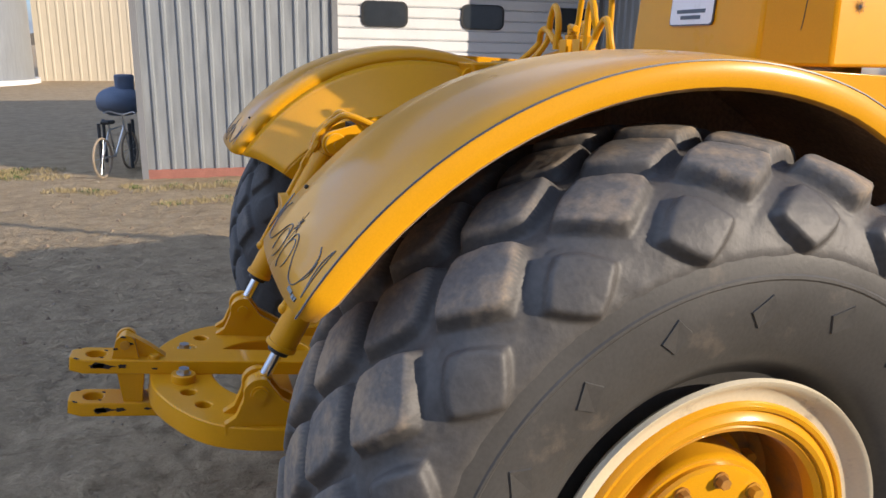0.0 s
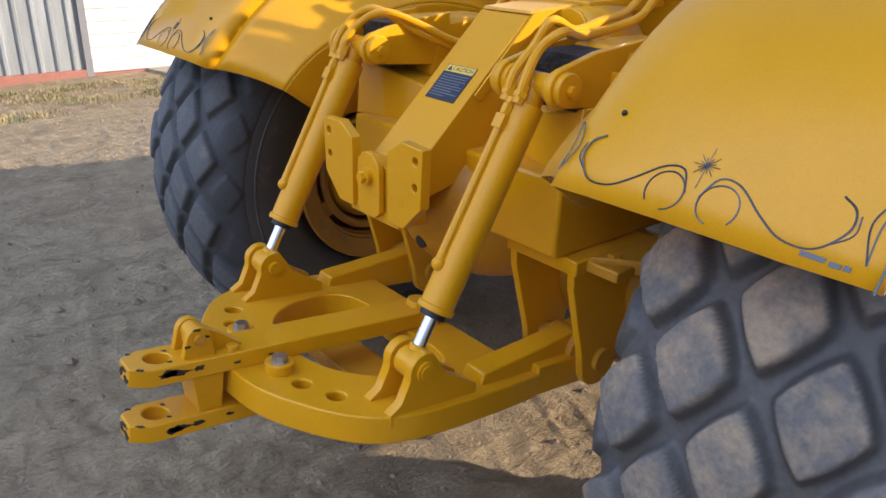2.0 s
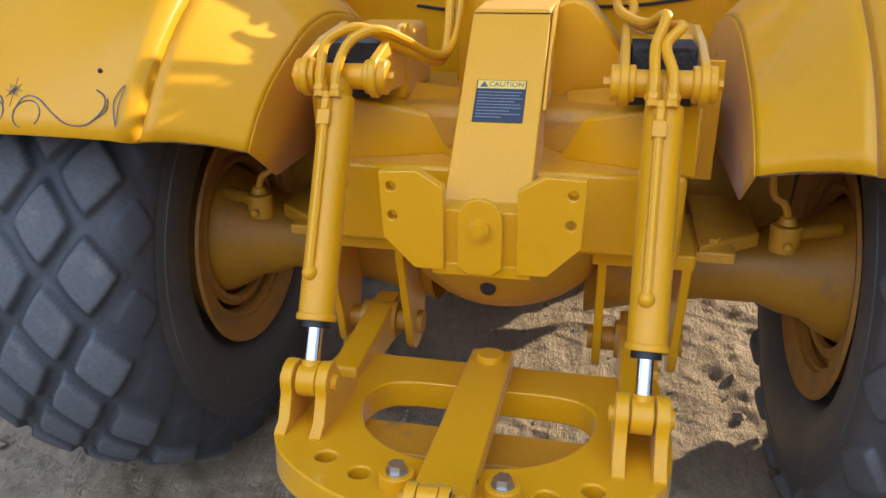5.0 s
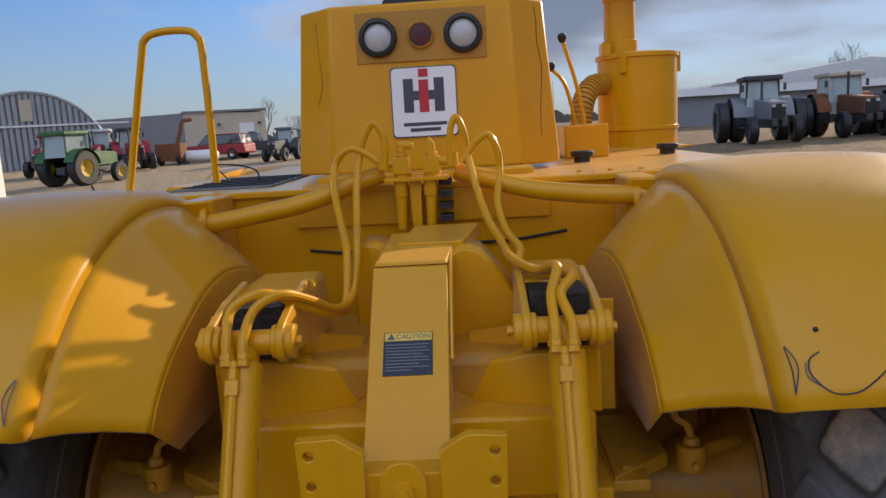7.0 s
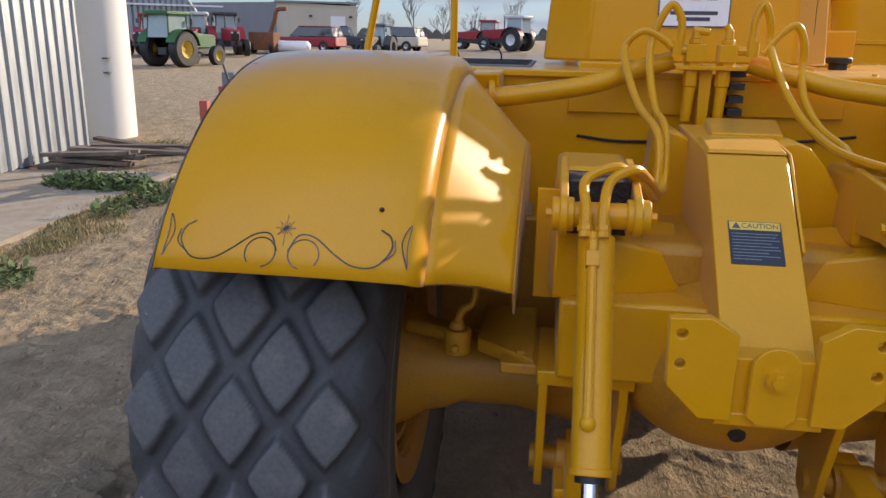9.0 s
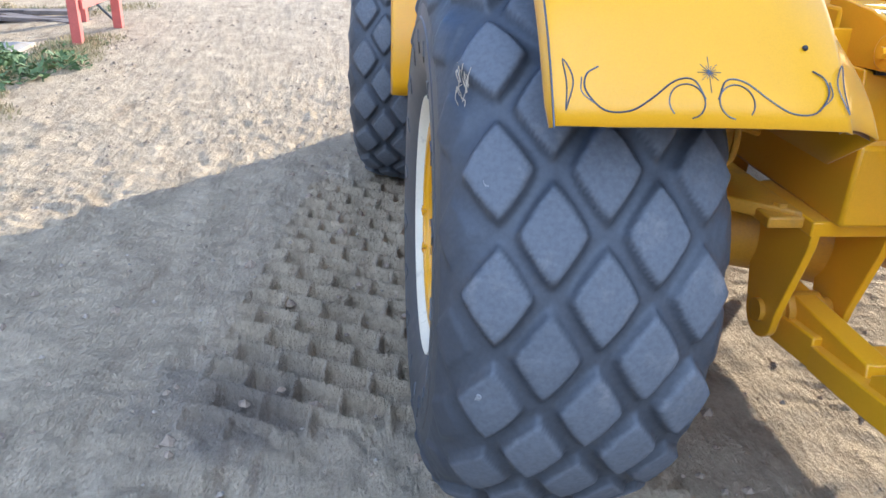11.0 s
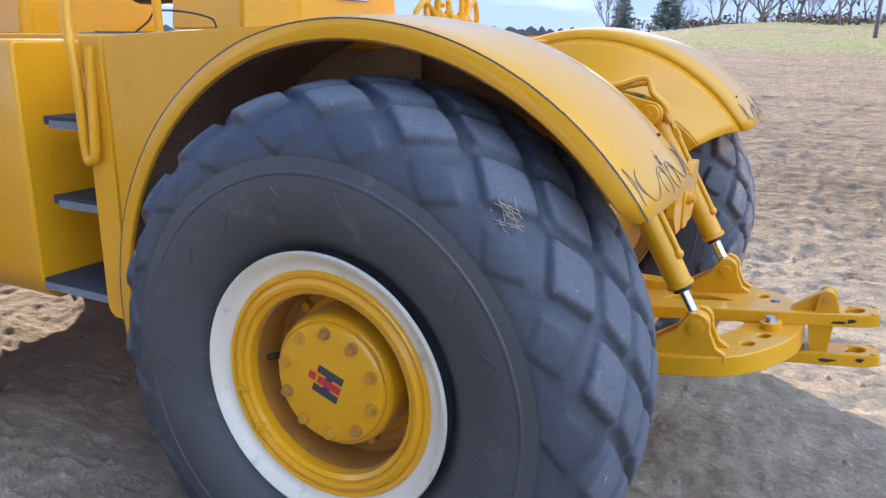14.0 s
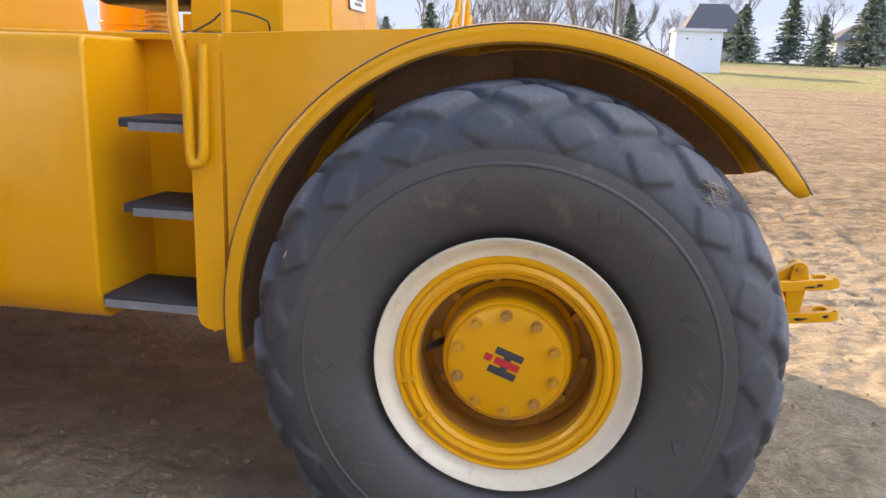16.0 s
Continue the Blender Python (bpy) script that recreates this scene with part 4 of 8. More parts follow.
lift_cylinder(-1)
lift_cylinder(1)
for sg in (-1, 1):                                      # upper clevis: two cheeks with bosses, on a rounded block
    k = new("clevis")
    k.parent = tractor
    for x in (0.318, 0.505):
        bm = mesh()
        o = [(-0.16, 1.44), (-0.46, 1.465)] + arc(-0.475, 1.515, 0.055, 250, 95, 10) + [(-0.36, 1.60), (-0.16, 1.62)]
        plate(bm, o, [], 0.022, frame_of((sg * x - 0.011, 0, 0), (0, 1, 0), (0, 0, 1)))
        part("clevis_cheek", bm, YELLOW, k, bevel=0.004)
    bm = mesh()
    hull(bm, [(sg * a, y, z) for a, y, z in ((0.30, -0.24, 1.40), (0.53, -0.24, 1.40), (0.53, 0.1, 1.40), (0.30, 0.1, 1.40))],
         [(sg * a, y, z) for a, y, z in ((0.31, -0.24, 1.60), (0.52, -0.24, 1.60), (0.52, 0.08, 1.60), (0.31, 0.08, 1.60))])
    # solid dark box between the cheeks, the gap's shade put into its colour
    part("clevis_shade_block", box(mesh(), sg * 0.335, sg * 0.49, -0.40, -0.22, 1.445, 1.59), DARK, k)
    part("clevis_block", bm, YELLOW, k, bevel=0.02)
    for x0, x1 in ((0.285, 0.345), (0.478, 0.535)):
        bm = mesh()
        cyl(bm, (sg * x0, -0.475, 1.515), (sg * x1, -0.475, 1.515), 0.045, seg=24)
        part("pin_boss", bm, YELLOW, k, bevel=0.004)
    for x0, x1 in ((0.268, 0.286), (0.534, 0.55)):
        part("pin_bolt", cyl(mesh(), (sg * x0, -0.475, 1.515), (sg * x1, -0.475, 1.515), 0.015, seg=6), YELLOW, k)
    bm = mesh()
    hull(bm, [(sg * a, y, 1.26) for a, y in ((0.16, -0.30), (0.52, -0.42), (0.56, -0.1), (0.16, -0.1))], [(sg * a, y, z) for a, y, z in ((0.16, -0.28, 1.36), (0.52, -0.40, 1.46), (0.56, -0.1, 1.46), (0.16, -0.1, 1.42))])
    part("clevis_saddle", bm, YELLOW, k, bevel=0.008)
    part("clevis_backplate", box(mesh(), sg * 0.50, sg * 0.576, -0.295, -0.28, 1.22, 1.545), YELLOW, k, bevel=0.003)

axle = new("rear_axle")
axle.parent = tractor
axle["label"] = "dusty yellow rear axle housing with round differential"
bm = mesh()
bmesh.ops.create_uvsphere(bm, u_segments=36, v_segments=24, radius=1.0, matrix=Matrix.Translation((0, -0.18, 1.05)) @ Matrix.Diagonal((0.34, 0.36, 0.28, 1)))
part("differential", bm, YELLOW_OLD, axle)
bm = mesh()
cyl(bm, (-0.01, -0.49, 0.945), (-0.01, -0.517, 0.940), 0.026, 0.022, 24)
part("drain_plug", bm, DARK, axle, "dark oily drain plug")
for sg in (-1, 1):
    bm = mesh()
    lathe(bm, [(sg * a, r) for a, r in ((0.25, 0.2), (0.45, 0.155), (0.62, 0.125), (0.8, 0.125), (0.86, 0.15), (0.93, 0.165), (0.98, 0.2), (1.05, 0.235), (1.2, 0.24), (1.3, 0.2))], 36, centre=(0, 0, HUB_Z))
    part("axle_tube", bm, YELLOW_OLD, axle)
    bm = mesh()
    cyl(bm, (sg * 0.80, -0.26, 1.01), (sg * 0.80, -0.26, 1.09), 0.04, 0.043, seg=20)
    cyl(bm, (sg * 0.80, -0.26, 1.09), (sg * 0.80, -0.26, 1.115), 0.028, 0.018, seg=16)
    cyl(bm, (sg * 0.80, -0.30, 1.04), (sg * 0.80, -0.315, 1.04), 0.014, seg=8)
    cyl(bm, (sg * 0.83, -0.22, 1.05), (sg * 0.97, -0.16, 1.05), 0.022, seg=12)
    part("brake_can", bm, YELLOW_OLD, axle, bevel=0.006)
    bm = mesh()
    tube(bm, [(sg * 0.80, -0.26, 1.11), (sg * 0.785, -0.26, 1.15), (sg * 0.75, -0.25, 1.19), (sg * 0.75, -0.24, 1.38)], 0.011, 8)
    tube(bm, [(sg * 0.95, -0.15, 1.24), (sg * 0.85, -0.2, 1.23), (sg * 0.74, -0.22, 1.25), (sg * 0.66, -0.2, 1.23)], 0.009, 8)
    part("brake_line", bm, YELLOW_OLD, axle)
    bm = mesh()
    hull(bm, [(sg * x, y, 1.0) for x, y in ((0.56, -0.36), (0.74, -0.22), (0.74, 0.1), (0.56, 0.1))], [(sg * x, y, 1.045) for x, y in ((0.56, -0.36), (0.74, -0.22), (0.74, 0.1), (0.56, 0.1))])
    part("spring_seat", bm, YELLOW_OLD, axle, bevel=0.006)
bm = mesh()
box(bm, -0.5, 0.5, -0.44, 0.25, 1.03, 1.265)
part("crossmember", bm, YELLOW, axle, bevel=0.012)
bm = mesh()
box(bm, -0.5, 0.5, -0.30, 0.28, 1.26, 1.40)
part("crossmember_cap", bm, YELLOW_OLD, axle, bevel=0.03)
for sg in (-1, 1):                                      # hangers for the lower lift frame
    h = new("hanger")
    h.parent = tractor
    bm = mesh()
    box(bm, sg * 0.27, sg * 0.55, -0.40, -0.05, 0.985, 1.032)
    part("hanger_top", bm, YELLOW, h, bevel=0.006)
    bm = mesh()
    box(bm, sg * 0.55, sg * 0.66, -0.36, -0.05, 0.995, 1.03)
    part("hanger_flange", bm, YELLOW_OLD, h, bevel=0.006)
    bm = mesh()
    cyl(bm, (sg * 0.60, -0.3, 1.03), (sg * 0.60, -0.3, 1.055), 0.022, seg=6)
    part("hanger_bolt", bm, YELLOW_OLD, h)
    for x in (0.300, 0.530):
        bm = mesh()
        o = [(-0.40, 1.0), (-0.395, 0.94), (-0.325, 0.70)] + arc(-0.235, 0.655, 0.085, 205, 345, 8) + [(-0.10, 0.82), (-0.05, 1.0)]
        plate(bm, o, [], 0.026, frame_of((sg * x - 0.013, 0, 0), (0, 1, 0), (0, 0, 1)))
        part("hanger_plate", bm, YELLOW, h, bevel=0.004)
    bm = mesh()
    cyl(bm, (sg * 0.27, -0.235, 0.66), (sg * 0.56, -0.235, 0.66), 0.038, seg=20)
    cyl(bm, (sg * 0.355, -0.235, 0.66), (sg * 0.475, -0.235, 0.66), 0.06, seg=24)
    part("hanger_pin", bm, YELLOW_OLD, h)

frame_thing = new("lift_frame")
frame_thing.parent = tractor
frame_thing["label"] = "thick yellow steel drawbar frame with curved rear plate"
TILT = Matrix.Translation((0, -1.07, 0.735)) @ pose(0, 0, 0, -7.5, 0, 0) @ Matrix.Translation((0, 1.07, -0.735))   # the frame rises towards its rear end
frame_thing.matrix_basis = TILT
LEVEL = TILT.inverted()
half = [(0.482, -0.43), (0.492, -0.60), (0.495, -0.80), (0.485, -0.92), (0.455, -1.01), (0.40, -1.08), (0.324, -1.138), (0.24, -1.185), (0.15, -1.215)]
outer = [(p.x, p.y) for p in smooth_path([(x, y, 0) for x, y in half + [(0.0, -1.228)] + [(-x, y) for x, y in half[::-1]]], 4)] + [(-0.33, -0.445), (0.33, -0.445)]
half = [(0.19, -0.612), (0.265, -0.632), (0.308, -0.70), (0.300, -0.80), (0.25, -0.905), (0.15, -0.985)]
inner = [(p.x, p.y) for p in smooth_path([(x, y, 0) for x, y in half + [(0.0, -1.015)] + [(-x, y) for x, y in half[::-1]]], 4)]
bm = mesh()
plate(bm, outer, [inner, (0.31, -1.045, 0.026), (0.212, -1.093, 0.026), (-0.31, -1.045, 0.026), (-0.212, -1.093, 0.026)], 0.080, pose(0, 0, 0.655))
part("frame_plate", bm, YELLOW, frame_thing, bevel=0.005)
bm = mesh()                                             # strap that carries the drawbar, below the opening
box(bm, -0.36, 0.36, -0.86, -0.70, 0.612, 0.652)
part("drawbar_strap", bm, YELLOW_OLD, frame_thing, bevel=0.005)
for sg in (-1, 1):
    bm = mesh()
    hull(bm, [(sg * 0.365, -0.66, 0.70), (sg * 0.455, -0.66, 0.70), (sg * 0.455, -0.16, 0.70), (sg * 0.365, -0.16, 0.70)], [(sg * 0.37, -0.64, 0.77), (sg * 0.45, -0.64, 0.77), (sg * 0.45, -0.15, 0.84), (sg * 0.37, -0.15, 0.84)])
    part("frame_arm", bm, YELLOW, frame_thing, bevel=0.006)
    bm = mesh()
    box(bm, sg * 0.44, sg * 0.482, -0.44, -0.20, 0.66, 0.76)
    part("frame_rail", bm, YELLOW, frame_thing, bevel=0.006)
    for x in (0.364, 0.456):
        bm = mesh()
        o = [(-0.985, 0.69), (-0.985, 0.728), (-0.95, 0.748), (-0.925, 0.80)] + arc(-0.872, 0.822, 0.05, 190, 60, 8) + [(-0.80, 0.79), (-0.69, 0.715), (-0.69, 0.67)]
        plate(bm, o, [], 0.03, frame_of((sg * x - 0.015, 0, 0), (0, 1, 0), (0, 0, 1)))
        part("ear", bm, YELLOW, frame_thing, bevel=0.004).matrix_basis = LEVEL
    bm = mesh()
    cyl(bm, (sg * 0.335, -0.872, 0.82), (sg * 0.484, -0.872, 0.82), 0.022, seg=16)
    cyl(bm, (sg * 0.471, -0.872, 0.82), (sg * 0.479, -0.872, 0.82), 0.03, seg=20)
    part("ear_pin", bm, YELLOW, frame_thing).matrix_basis = LEVEL
    bm = mesh()
    cyl(bm, (sg * 0.118, -1.112, 0.733), (sg * 0.118, -1.112, 0.764), 0.041, seg=26)
    part("stop_bushing", bm, YELLOW, frame_thing, bevel=0.003)
    bm = mesh()
    cyl(bm, (sg * 0.118, -1.112, 0.762), (sg * 0.118, -1.112, 0.766), 0.026, seg=20)
    cyl(bm, (sg * 0.118, -1.112, 0.766), (sg * 0.118, -1.112, 0.783), 0.0215, 0.020, seg=6)
    part("stop_bolt", bm, STEEL, frame_thing, "bright zinc hex bolt")
    bm = mesh()
    cyl(bm, (sg * 0.118, -1.112, 0.645), (sg * 0.118, -1.112, 0.612), 0.02, seg=6)
    part("stop_nut", bm, YELLOW, frame_thing)
    part("grease_nipple", cyl(mesh(), (sg * 0.30, -1.10, 0.66), (sg * 0.30, -1.10, 0.632), 0.012, seg=6), YELLOW, frame_thing)

bar = new("drawbar")
bar.parent = tractor
bar.matrix_basis = Matrix.Translation((0, -1.395, 0.828)) @ pose(0, 0, 0, -7.2, 0, 0) @ Matrix.Translation((0, 1.395, -0.824))
bar["label"] = "yellow swinging drawbar with clevis holes and chipped paint"
bm = mesh()
o = [(-0.062, -0.45), (-0.062, -1.435), (-0.034, -1.482), (0.034, -1.482), (0.062, -1.435), (0.062, -0.45)]
plate(bm, o, [(0, -1.398, 0.034)], 0.052, pose(0, 0, 0.772))
part("drawbar_beam", bm, YELLOW, bar, bevel=0.004)
bm = mesh()
o = [(-0.062, -0.98), (-0.062, -1.435), (-0.034, -1.482), (0.034, -1.482), (0.062, -1.435), (0.062, -0.98)]
plate(bm, o, [(0, -1.402, 0.034)], 0.052, pose(0, 0, 0.609))
part("drawbar_lower", bm, YELLOW, bar, bevel=0.004)
bm = mesh()
hull(bm, [(-0.05, -1.30, 0.66), (0.05, -1.30, 0.66), (0.05, -1.235, 0.66), (-0.05, -1.235, 0.66)], [(-0.056, -1.325, 0.773), (0.056, -1.325, 0.773), (0.056, -1.235, 0.773), (-0.056, -1.235, 0.773)])
part("drawbar_spacer", bm, YELLOW, bar, bevel=0.003)
bm = mesh()
cyl(bm, (0, -0.52, 0.823), (0, -0.52, 0.845), 0.043, 0.04, 24)
cyl(bm, (0, -0.52, 0.62), (0, -0.52, 0.78), 0.03, seg=20)
part("pivot_pin", bm, YELLOW, bar, bevel=0.003)
for x in (-0.045, 0.022):                                # two ears with a pin, a sloping tongue between and behind them
    bm = mesh()
    o = [(-1.345, 0.823), (-1.338, 0.87)] + arc(-1.303, 0.876, 0.034, 175, 15, 8) + [(-1.262, 0.845), (-1.255, 0.823)]
    plate(bm, o, [], 0.023, frame_of((x, 0, 0), (0, 1, 0), (0, 0, 1)))
    part("clevis_ear", bm, YELLOW, bar, bevel=0.003)
bm = mesh()
plate(bm, [(-1.325, 0.85)] + arc(-1.303, 0.882, 0.026, 200, 80, 6) + [(-1.225, 0.865), (-1.165, 0.823), (-1.27, 0.823)], [], 0.040, frame_of((-0.02, 0, 0), (0, 1, 0), (0, 0, 1)))
part("clevis_tongue", bm, YELLOW, bar, bevel=0.004)
bm = mesh()
cyl(bm, (-0.056, -1.303, 0.876), (0.056, -1.303, 0.876), 0.016, seg=16)
part("clevis_pin", bm, YELLOW_OLD, bar, "worn clevis pin")
bm = mesh()
cyl(bm, (0.036, -1.205, 0.823), (0.036, -1.205, 0.838), 0.021, 0.017, 18)
part("stop_boss", bm, YELLOW, bar, bevel=0.003)


def chip(bm, m, w, h, rng):
    """A flake of missing paint, a ragged thin patch."""
    n = rng.randint(9, 13)
    ring = []
    for k in range(n):
        a = 2 * math.pi * k / n
        q = rng.uniform(0.45, 1.0)
        ring.append(m @ Vector((w * q * math.cos(a), h * q * math.sin(a), 0)))
    up = m.to_3x3() @ Vector((0, 0, 0.0009))
    hull(bm, [p - up * 2 for p in ring], [p + up for p in ring])


rng = random.Random(14)
for z in (0.798, 0.635):
    for x, y, w, h, sg in ((0.0622, -1.36, 0.042, 0.008, 1), (0.0622, -1.30, 0.018, 0.006, 1), (0.0622, -1.39, 0.02, 0.01, 1), (0.0622, -1.2, 0.012, 0.004, 1), (0.0622, -1.1, 0.01, 0.003, 1), (-0.0622, -1.40, 0.02, 0.008, -1), (-0.0622, -1.32, 0.03, 0.006, -1)):
        bm = mesh()
        chip(bm, frame_of((x, y + rng.uniform(-0.02, 0.02), z + rng.uniform(-0.008, 0.008)), (0, sg, 0), (0, 0.15 * sg, 1)), w * 1.25, h * 1.6, rng)
        part("paint_chip", bm, CHIP, bar, smooth=False)
    for x, zz, w, h in ((0.015, -0.012, 0.016, 0.011), (-0.02, -0.004, 0.011, 0.014), (0.0, 0.012, 0.02, 0.006)):
        bm = mesh()
        chip(bm, frame_of((x, -1.4822, z + zz), (1, 0, 0), (0, 0, 1)), w * 1.3, h * 1.3, rng)
        part("paint_chip", bm, CHIP, bar, smooth=False)
    for x, y, w, h in ((0.048, -1.458, 0.014, 0.006), (0.036, -1.378, 0.01, 0.006), (-0.03, -1.37, 0.01, 0.007), (-0.048, -1.458, 0.01, 0.005)):
        bm = mesh()
        chip(bm, pose(x, y, z + 0.0262, 0, 0, 55), w, h, rng)
        part("paint_chip", bm, CHIP, bar, smooth=False)
for y, zz in ((-1.335, 0.86), (-1.31, 0.905), (-1.285, 0.88)):
    bm = mesh()
    chip(bm, frame_of((0.0452, y, zz), (0, 1, 0), (0, 0, 1)), 0.013, 0.006, rng)
    part("paint_chip", bm, CHIP, bar, smooth=False)

# scuffed, flaking spots on the worn left tyre's lugs
rng = random.Random(41)
for k in range(22):
    c = rng.choice((1, 2, 2, 3))
    row = rng.randrange(N_LUG)
    s0 = c * COLUMN + rng.uniform(-0.025, 0.025)
    u0 = radians(0.9) + 2 * math.pi * (row + (0.5 if c % 2 else 0.0)) / N_LUG + rng.uniform(-0.05, 0.05)
    bm = mesh()
    n, q = rng.randint(7, 11), rng.uniform(0.008, 0.02)
    w, h = q * rng.uniform(0.3, 0.9), q * rng.uniform(1.0, 2.2)
    ring = []
    for i in range(n):
        a, g = 2 * math.pi * i / n, rng.uniform(0.4, 1.0)
        ring.append((s0 + w * g * math.cos(a), u0 + h * g * math.sin(a) / 0.85))
    hull(bm, [on_tyre(a, b, 0.018) for a, b in ring], [on_tyre(a, b, 0.0345 if c < 3 else 0.0145) for a, b in ring])
    part("scuff", bm, SCUFF, wheel_l, smooth=False)


# ---- body ----
rear = new("body")
rear.parent = tractor
rear["label"] = "yellow sheet-metal body with deck"
bm = mesh()
box(bm, -0.735, 0.735, 0.52, 0.56, 1.25, 1.835)
part("rear_bulkhead", bm, YELLOW, rear, bevel=0.004)
part("console_panel", box(mesh(), -0.49, 0.49, 0.504, 0.521, 1.69, 1.838), YELLOW, rear, bevel=0.003)
bm = mesh()
box(bm, -1.09, 1.40, 0.50, 3.6, 1.815, 1.842)
part("deck", bm, YELLOW, rear, bevel=0.006)
bm = mesh()
box(bm, -1.07, -0.64, 0.72, 1.54, 1.842, 1.848)
part("deck_mat", bm, GRITTY, rear, "grey gritty anti-slip deck")
for k in range(6):
    part("grip_strip", box(mesh(), -1.05, -0.66, 0.82 + 0.125 * k, 0.85 + 0.125 * k, 1.848, 1.853), GRIP, rear)
for sg in (-1, 1):                                      # flank between arch and bulkhead, upright
    bm = mesh()
    hull(bm, [(sg * x, y, 1.34) for x, y in ((0.735, 0.42), (0.84, 0.42), (0.84, 0.56), (0.735, 0.56))], [(sg * x, y, 1.838) for x, y in ((0.735, 0.26), (0.845, 0.20), (0.845, 0.56), (0.735, 0.56))])
    part("flank_filler", bm, YELLOW, rear, bevel=0.01)
    bm = mesh()
    box(bm, sg * 0.846, sg * 0.852, 0.08, 0.62, 1.28, 1.80)
    part("flank_lining", bm, FENDER_UNDER, rear)
    part("flank_floor", box(mesh(), sg * 0.60, sg * 0.85, 0.30, 0.70, 1.29, 1.33), FENDER_UNDER, rear)
    # side panel outside, ahead of the arch
    bm = mesh()
    x = sg * 1.408
    arcpts = [(p.y, p.z) for p in [rim_point(0, arch_radius(a) - 0.004, a) for a in [80 + (A_FRONT - 80) * k / 20 for k in range(21)]]]
    o = arcpts + [(0.985, 0.80), (0.985, 1.838)]
    plate(bm, o, [], 0.012, frame_of((x - 0.006, 0, 0), (0, 1, 0), (0, 0, 1)))
    part("side_panel", bm, YELLOW, rear, bevel=0.003)
for sg in (-1, 1):                                      # frame web and front wall of the wheel well
    part("frame_web", box(mesh(), sg * 0.42, sg * 0.92, 0.24, 0.27, 0.80, 1.33), YELLOW_OLD, rear, bevel=0.006)
    part("well_front", box(mesh(), sg * 0.60, sg * 0.93, 0.90, 0.93, 0.55, 1.81), FENDER_UNDER, rear)
bm = mesh()                                             # left front body with tank, right likewise
for sg in (-1, 1):
    bm = mesh()
    y0 = 1.49 if sg < 0 else 1.06
    a = [(sg * 1.0, z) for z in (0,)]
    prof = [(0.62, 0.80), (1.34, 0.80), (1.385, 0.84), (1.41, 0.92), (1.41, 1.79), (1.395, 1.82), (0.62, 1.82)]
    hull(bm, [(sg * x, y0, z) for x, z in prof], [(sg * x, 2.20 if sg < 0 else 2.85, z) for x, z in prof])
    part("tank_side", bm, YELLOW, rear, "smooth yellow rounded side tank", bevel=0.012)
bm = mesh()
box(bm, -0.62, 0.62, 0.7, 4.72, 1.0, 1.80)
part("hull", bm, YELLOW_OLD, rear)
bm = mesh()
box(bm, -1.02, -1.00, 1.05, 1.57, 0.80, 1.82)
box(bm, -1.395, -1.00, 1.05, 1.062, 0.80, 1.82)
part("step_recess", bm, YELLOW, rear)
bm = mesh()                                             # rounded door post beside the steps
o = [(1.0, 1.835), (1.0, 0.86)] + arc(1.035, 0.85, 0.035, 180, 270, 5) + arc(1.06, 0.865, 0.05, 270, 360, 5) + [(1.11, 1.835)]
plate(bm, o, [], 0.05, frame_of((-1.414, 0, 0), (0, 1, 0), (0, 0, 1)))
part("door_post", bm, YELLOW, rear, bevel=0.014)
for z, out in ((1.535, 0.02), (1.235, 0.02), (0.895, 0.0)):
    st = new("step")
    st.parent = tractor
    st["label"] = "black gritty metal step"
    bm = mesh()
    box(bm, -1.405 + out, -1.10, 1.08, 1.39 if out else 1.48, z - 0.02, z + 0.012)
    part("step_tread", bm, GRIP, st, bevel=0.003)
    bm = mesh()
    box(bm, -1.412 + out, -1.405 + out, 1.10, 1.35 if out else 1.47, z - 0.03, z - 0.002)
    part("step_nosing", bm, GRITTY, st, "grey worn nosing")
bm = mesh()                                             # thin bent rod standing on the deck
tube(bm, [(-1.0, 1.30, 1.85), (-1.005, 1.22, 1.89), (-1.01, 1.16, 1.93), (-0.91, 1.115, 1.93), (-0.82, 1.08, 1.912), (-0.79, 1.075, 1.89), (-0.785, 1.075, 1.845)], 0.004, 8)
part("deck_rod", bm, BLACK, rear, "thin dark bent rod")
rail = new("grab_rail")                                 # a loop beside the steps rises into the tall inverted U above the deck
rail.parent = tractor
rail["label"] = "tall inverted-U yellow tube grab rail"
bm = mesh()
tube(bm, [(-1.42, 1.05, 1.80), (-1.438, 1.05, 1.50), (-1.44, 1.056, 1.43), (-1.44, 1.076, 1.412), (-1.44, 1.098, 1.44), (-1.44, 1.105, 1.70), (-1.41, 1.155, 1.95), (-1.308, 1.155, 2.43), (-1.28, 1.155, 2.522), (-1.21, 1.155, 2.552),
          (-1.084, 1.155, 2.552), (-1.035, 1.155, 2.522), (-1.018, 1.155, 2.43), (-1.013, 1.155, 1.842)], 0.0175, 12, 8)
part("rail_tube", bm, YELLOW, rail)
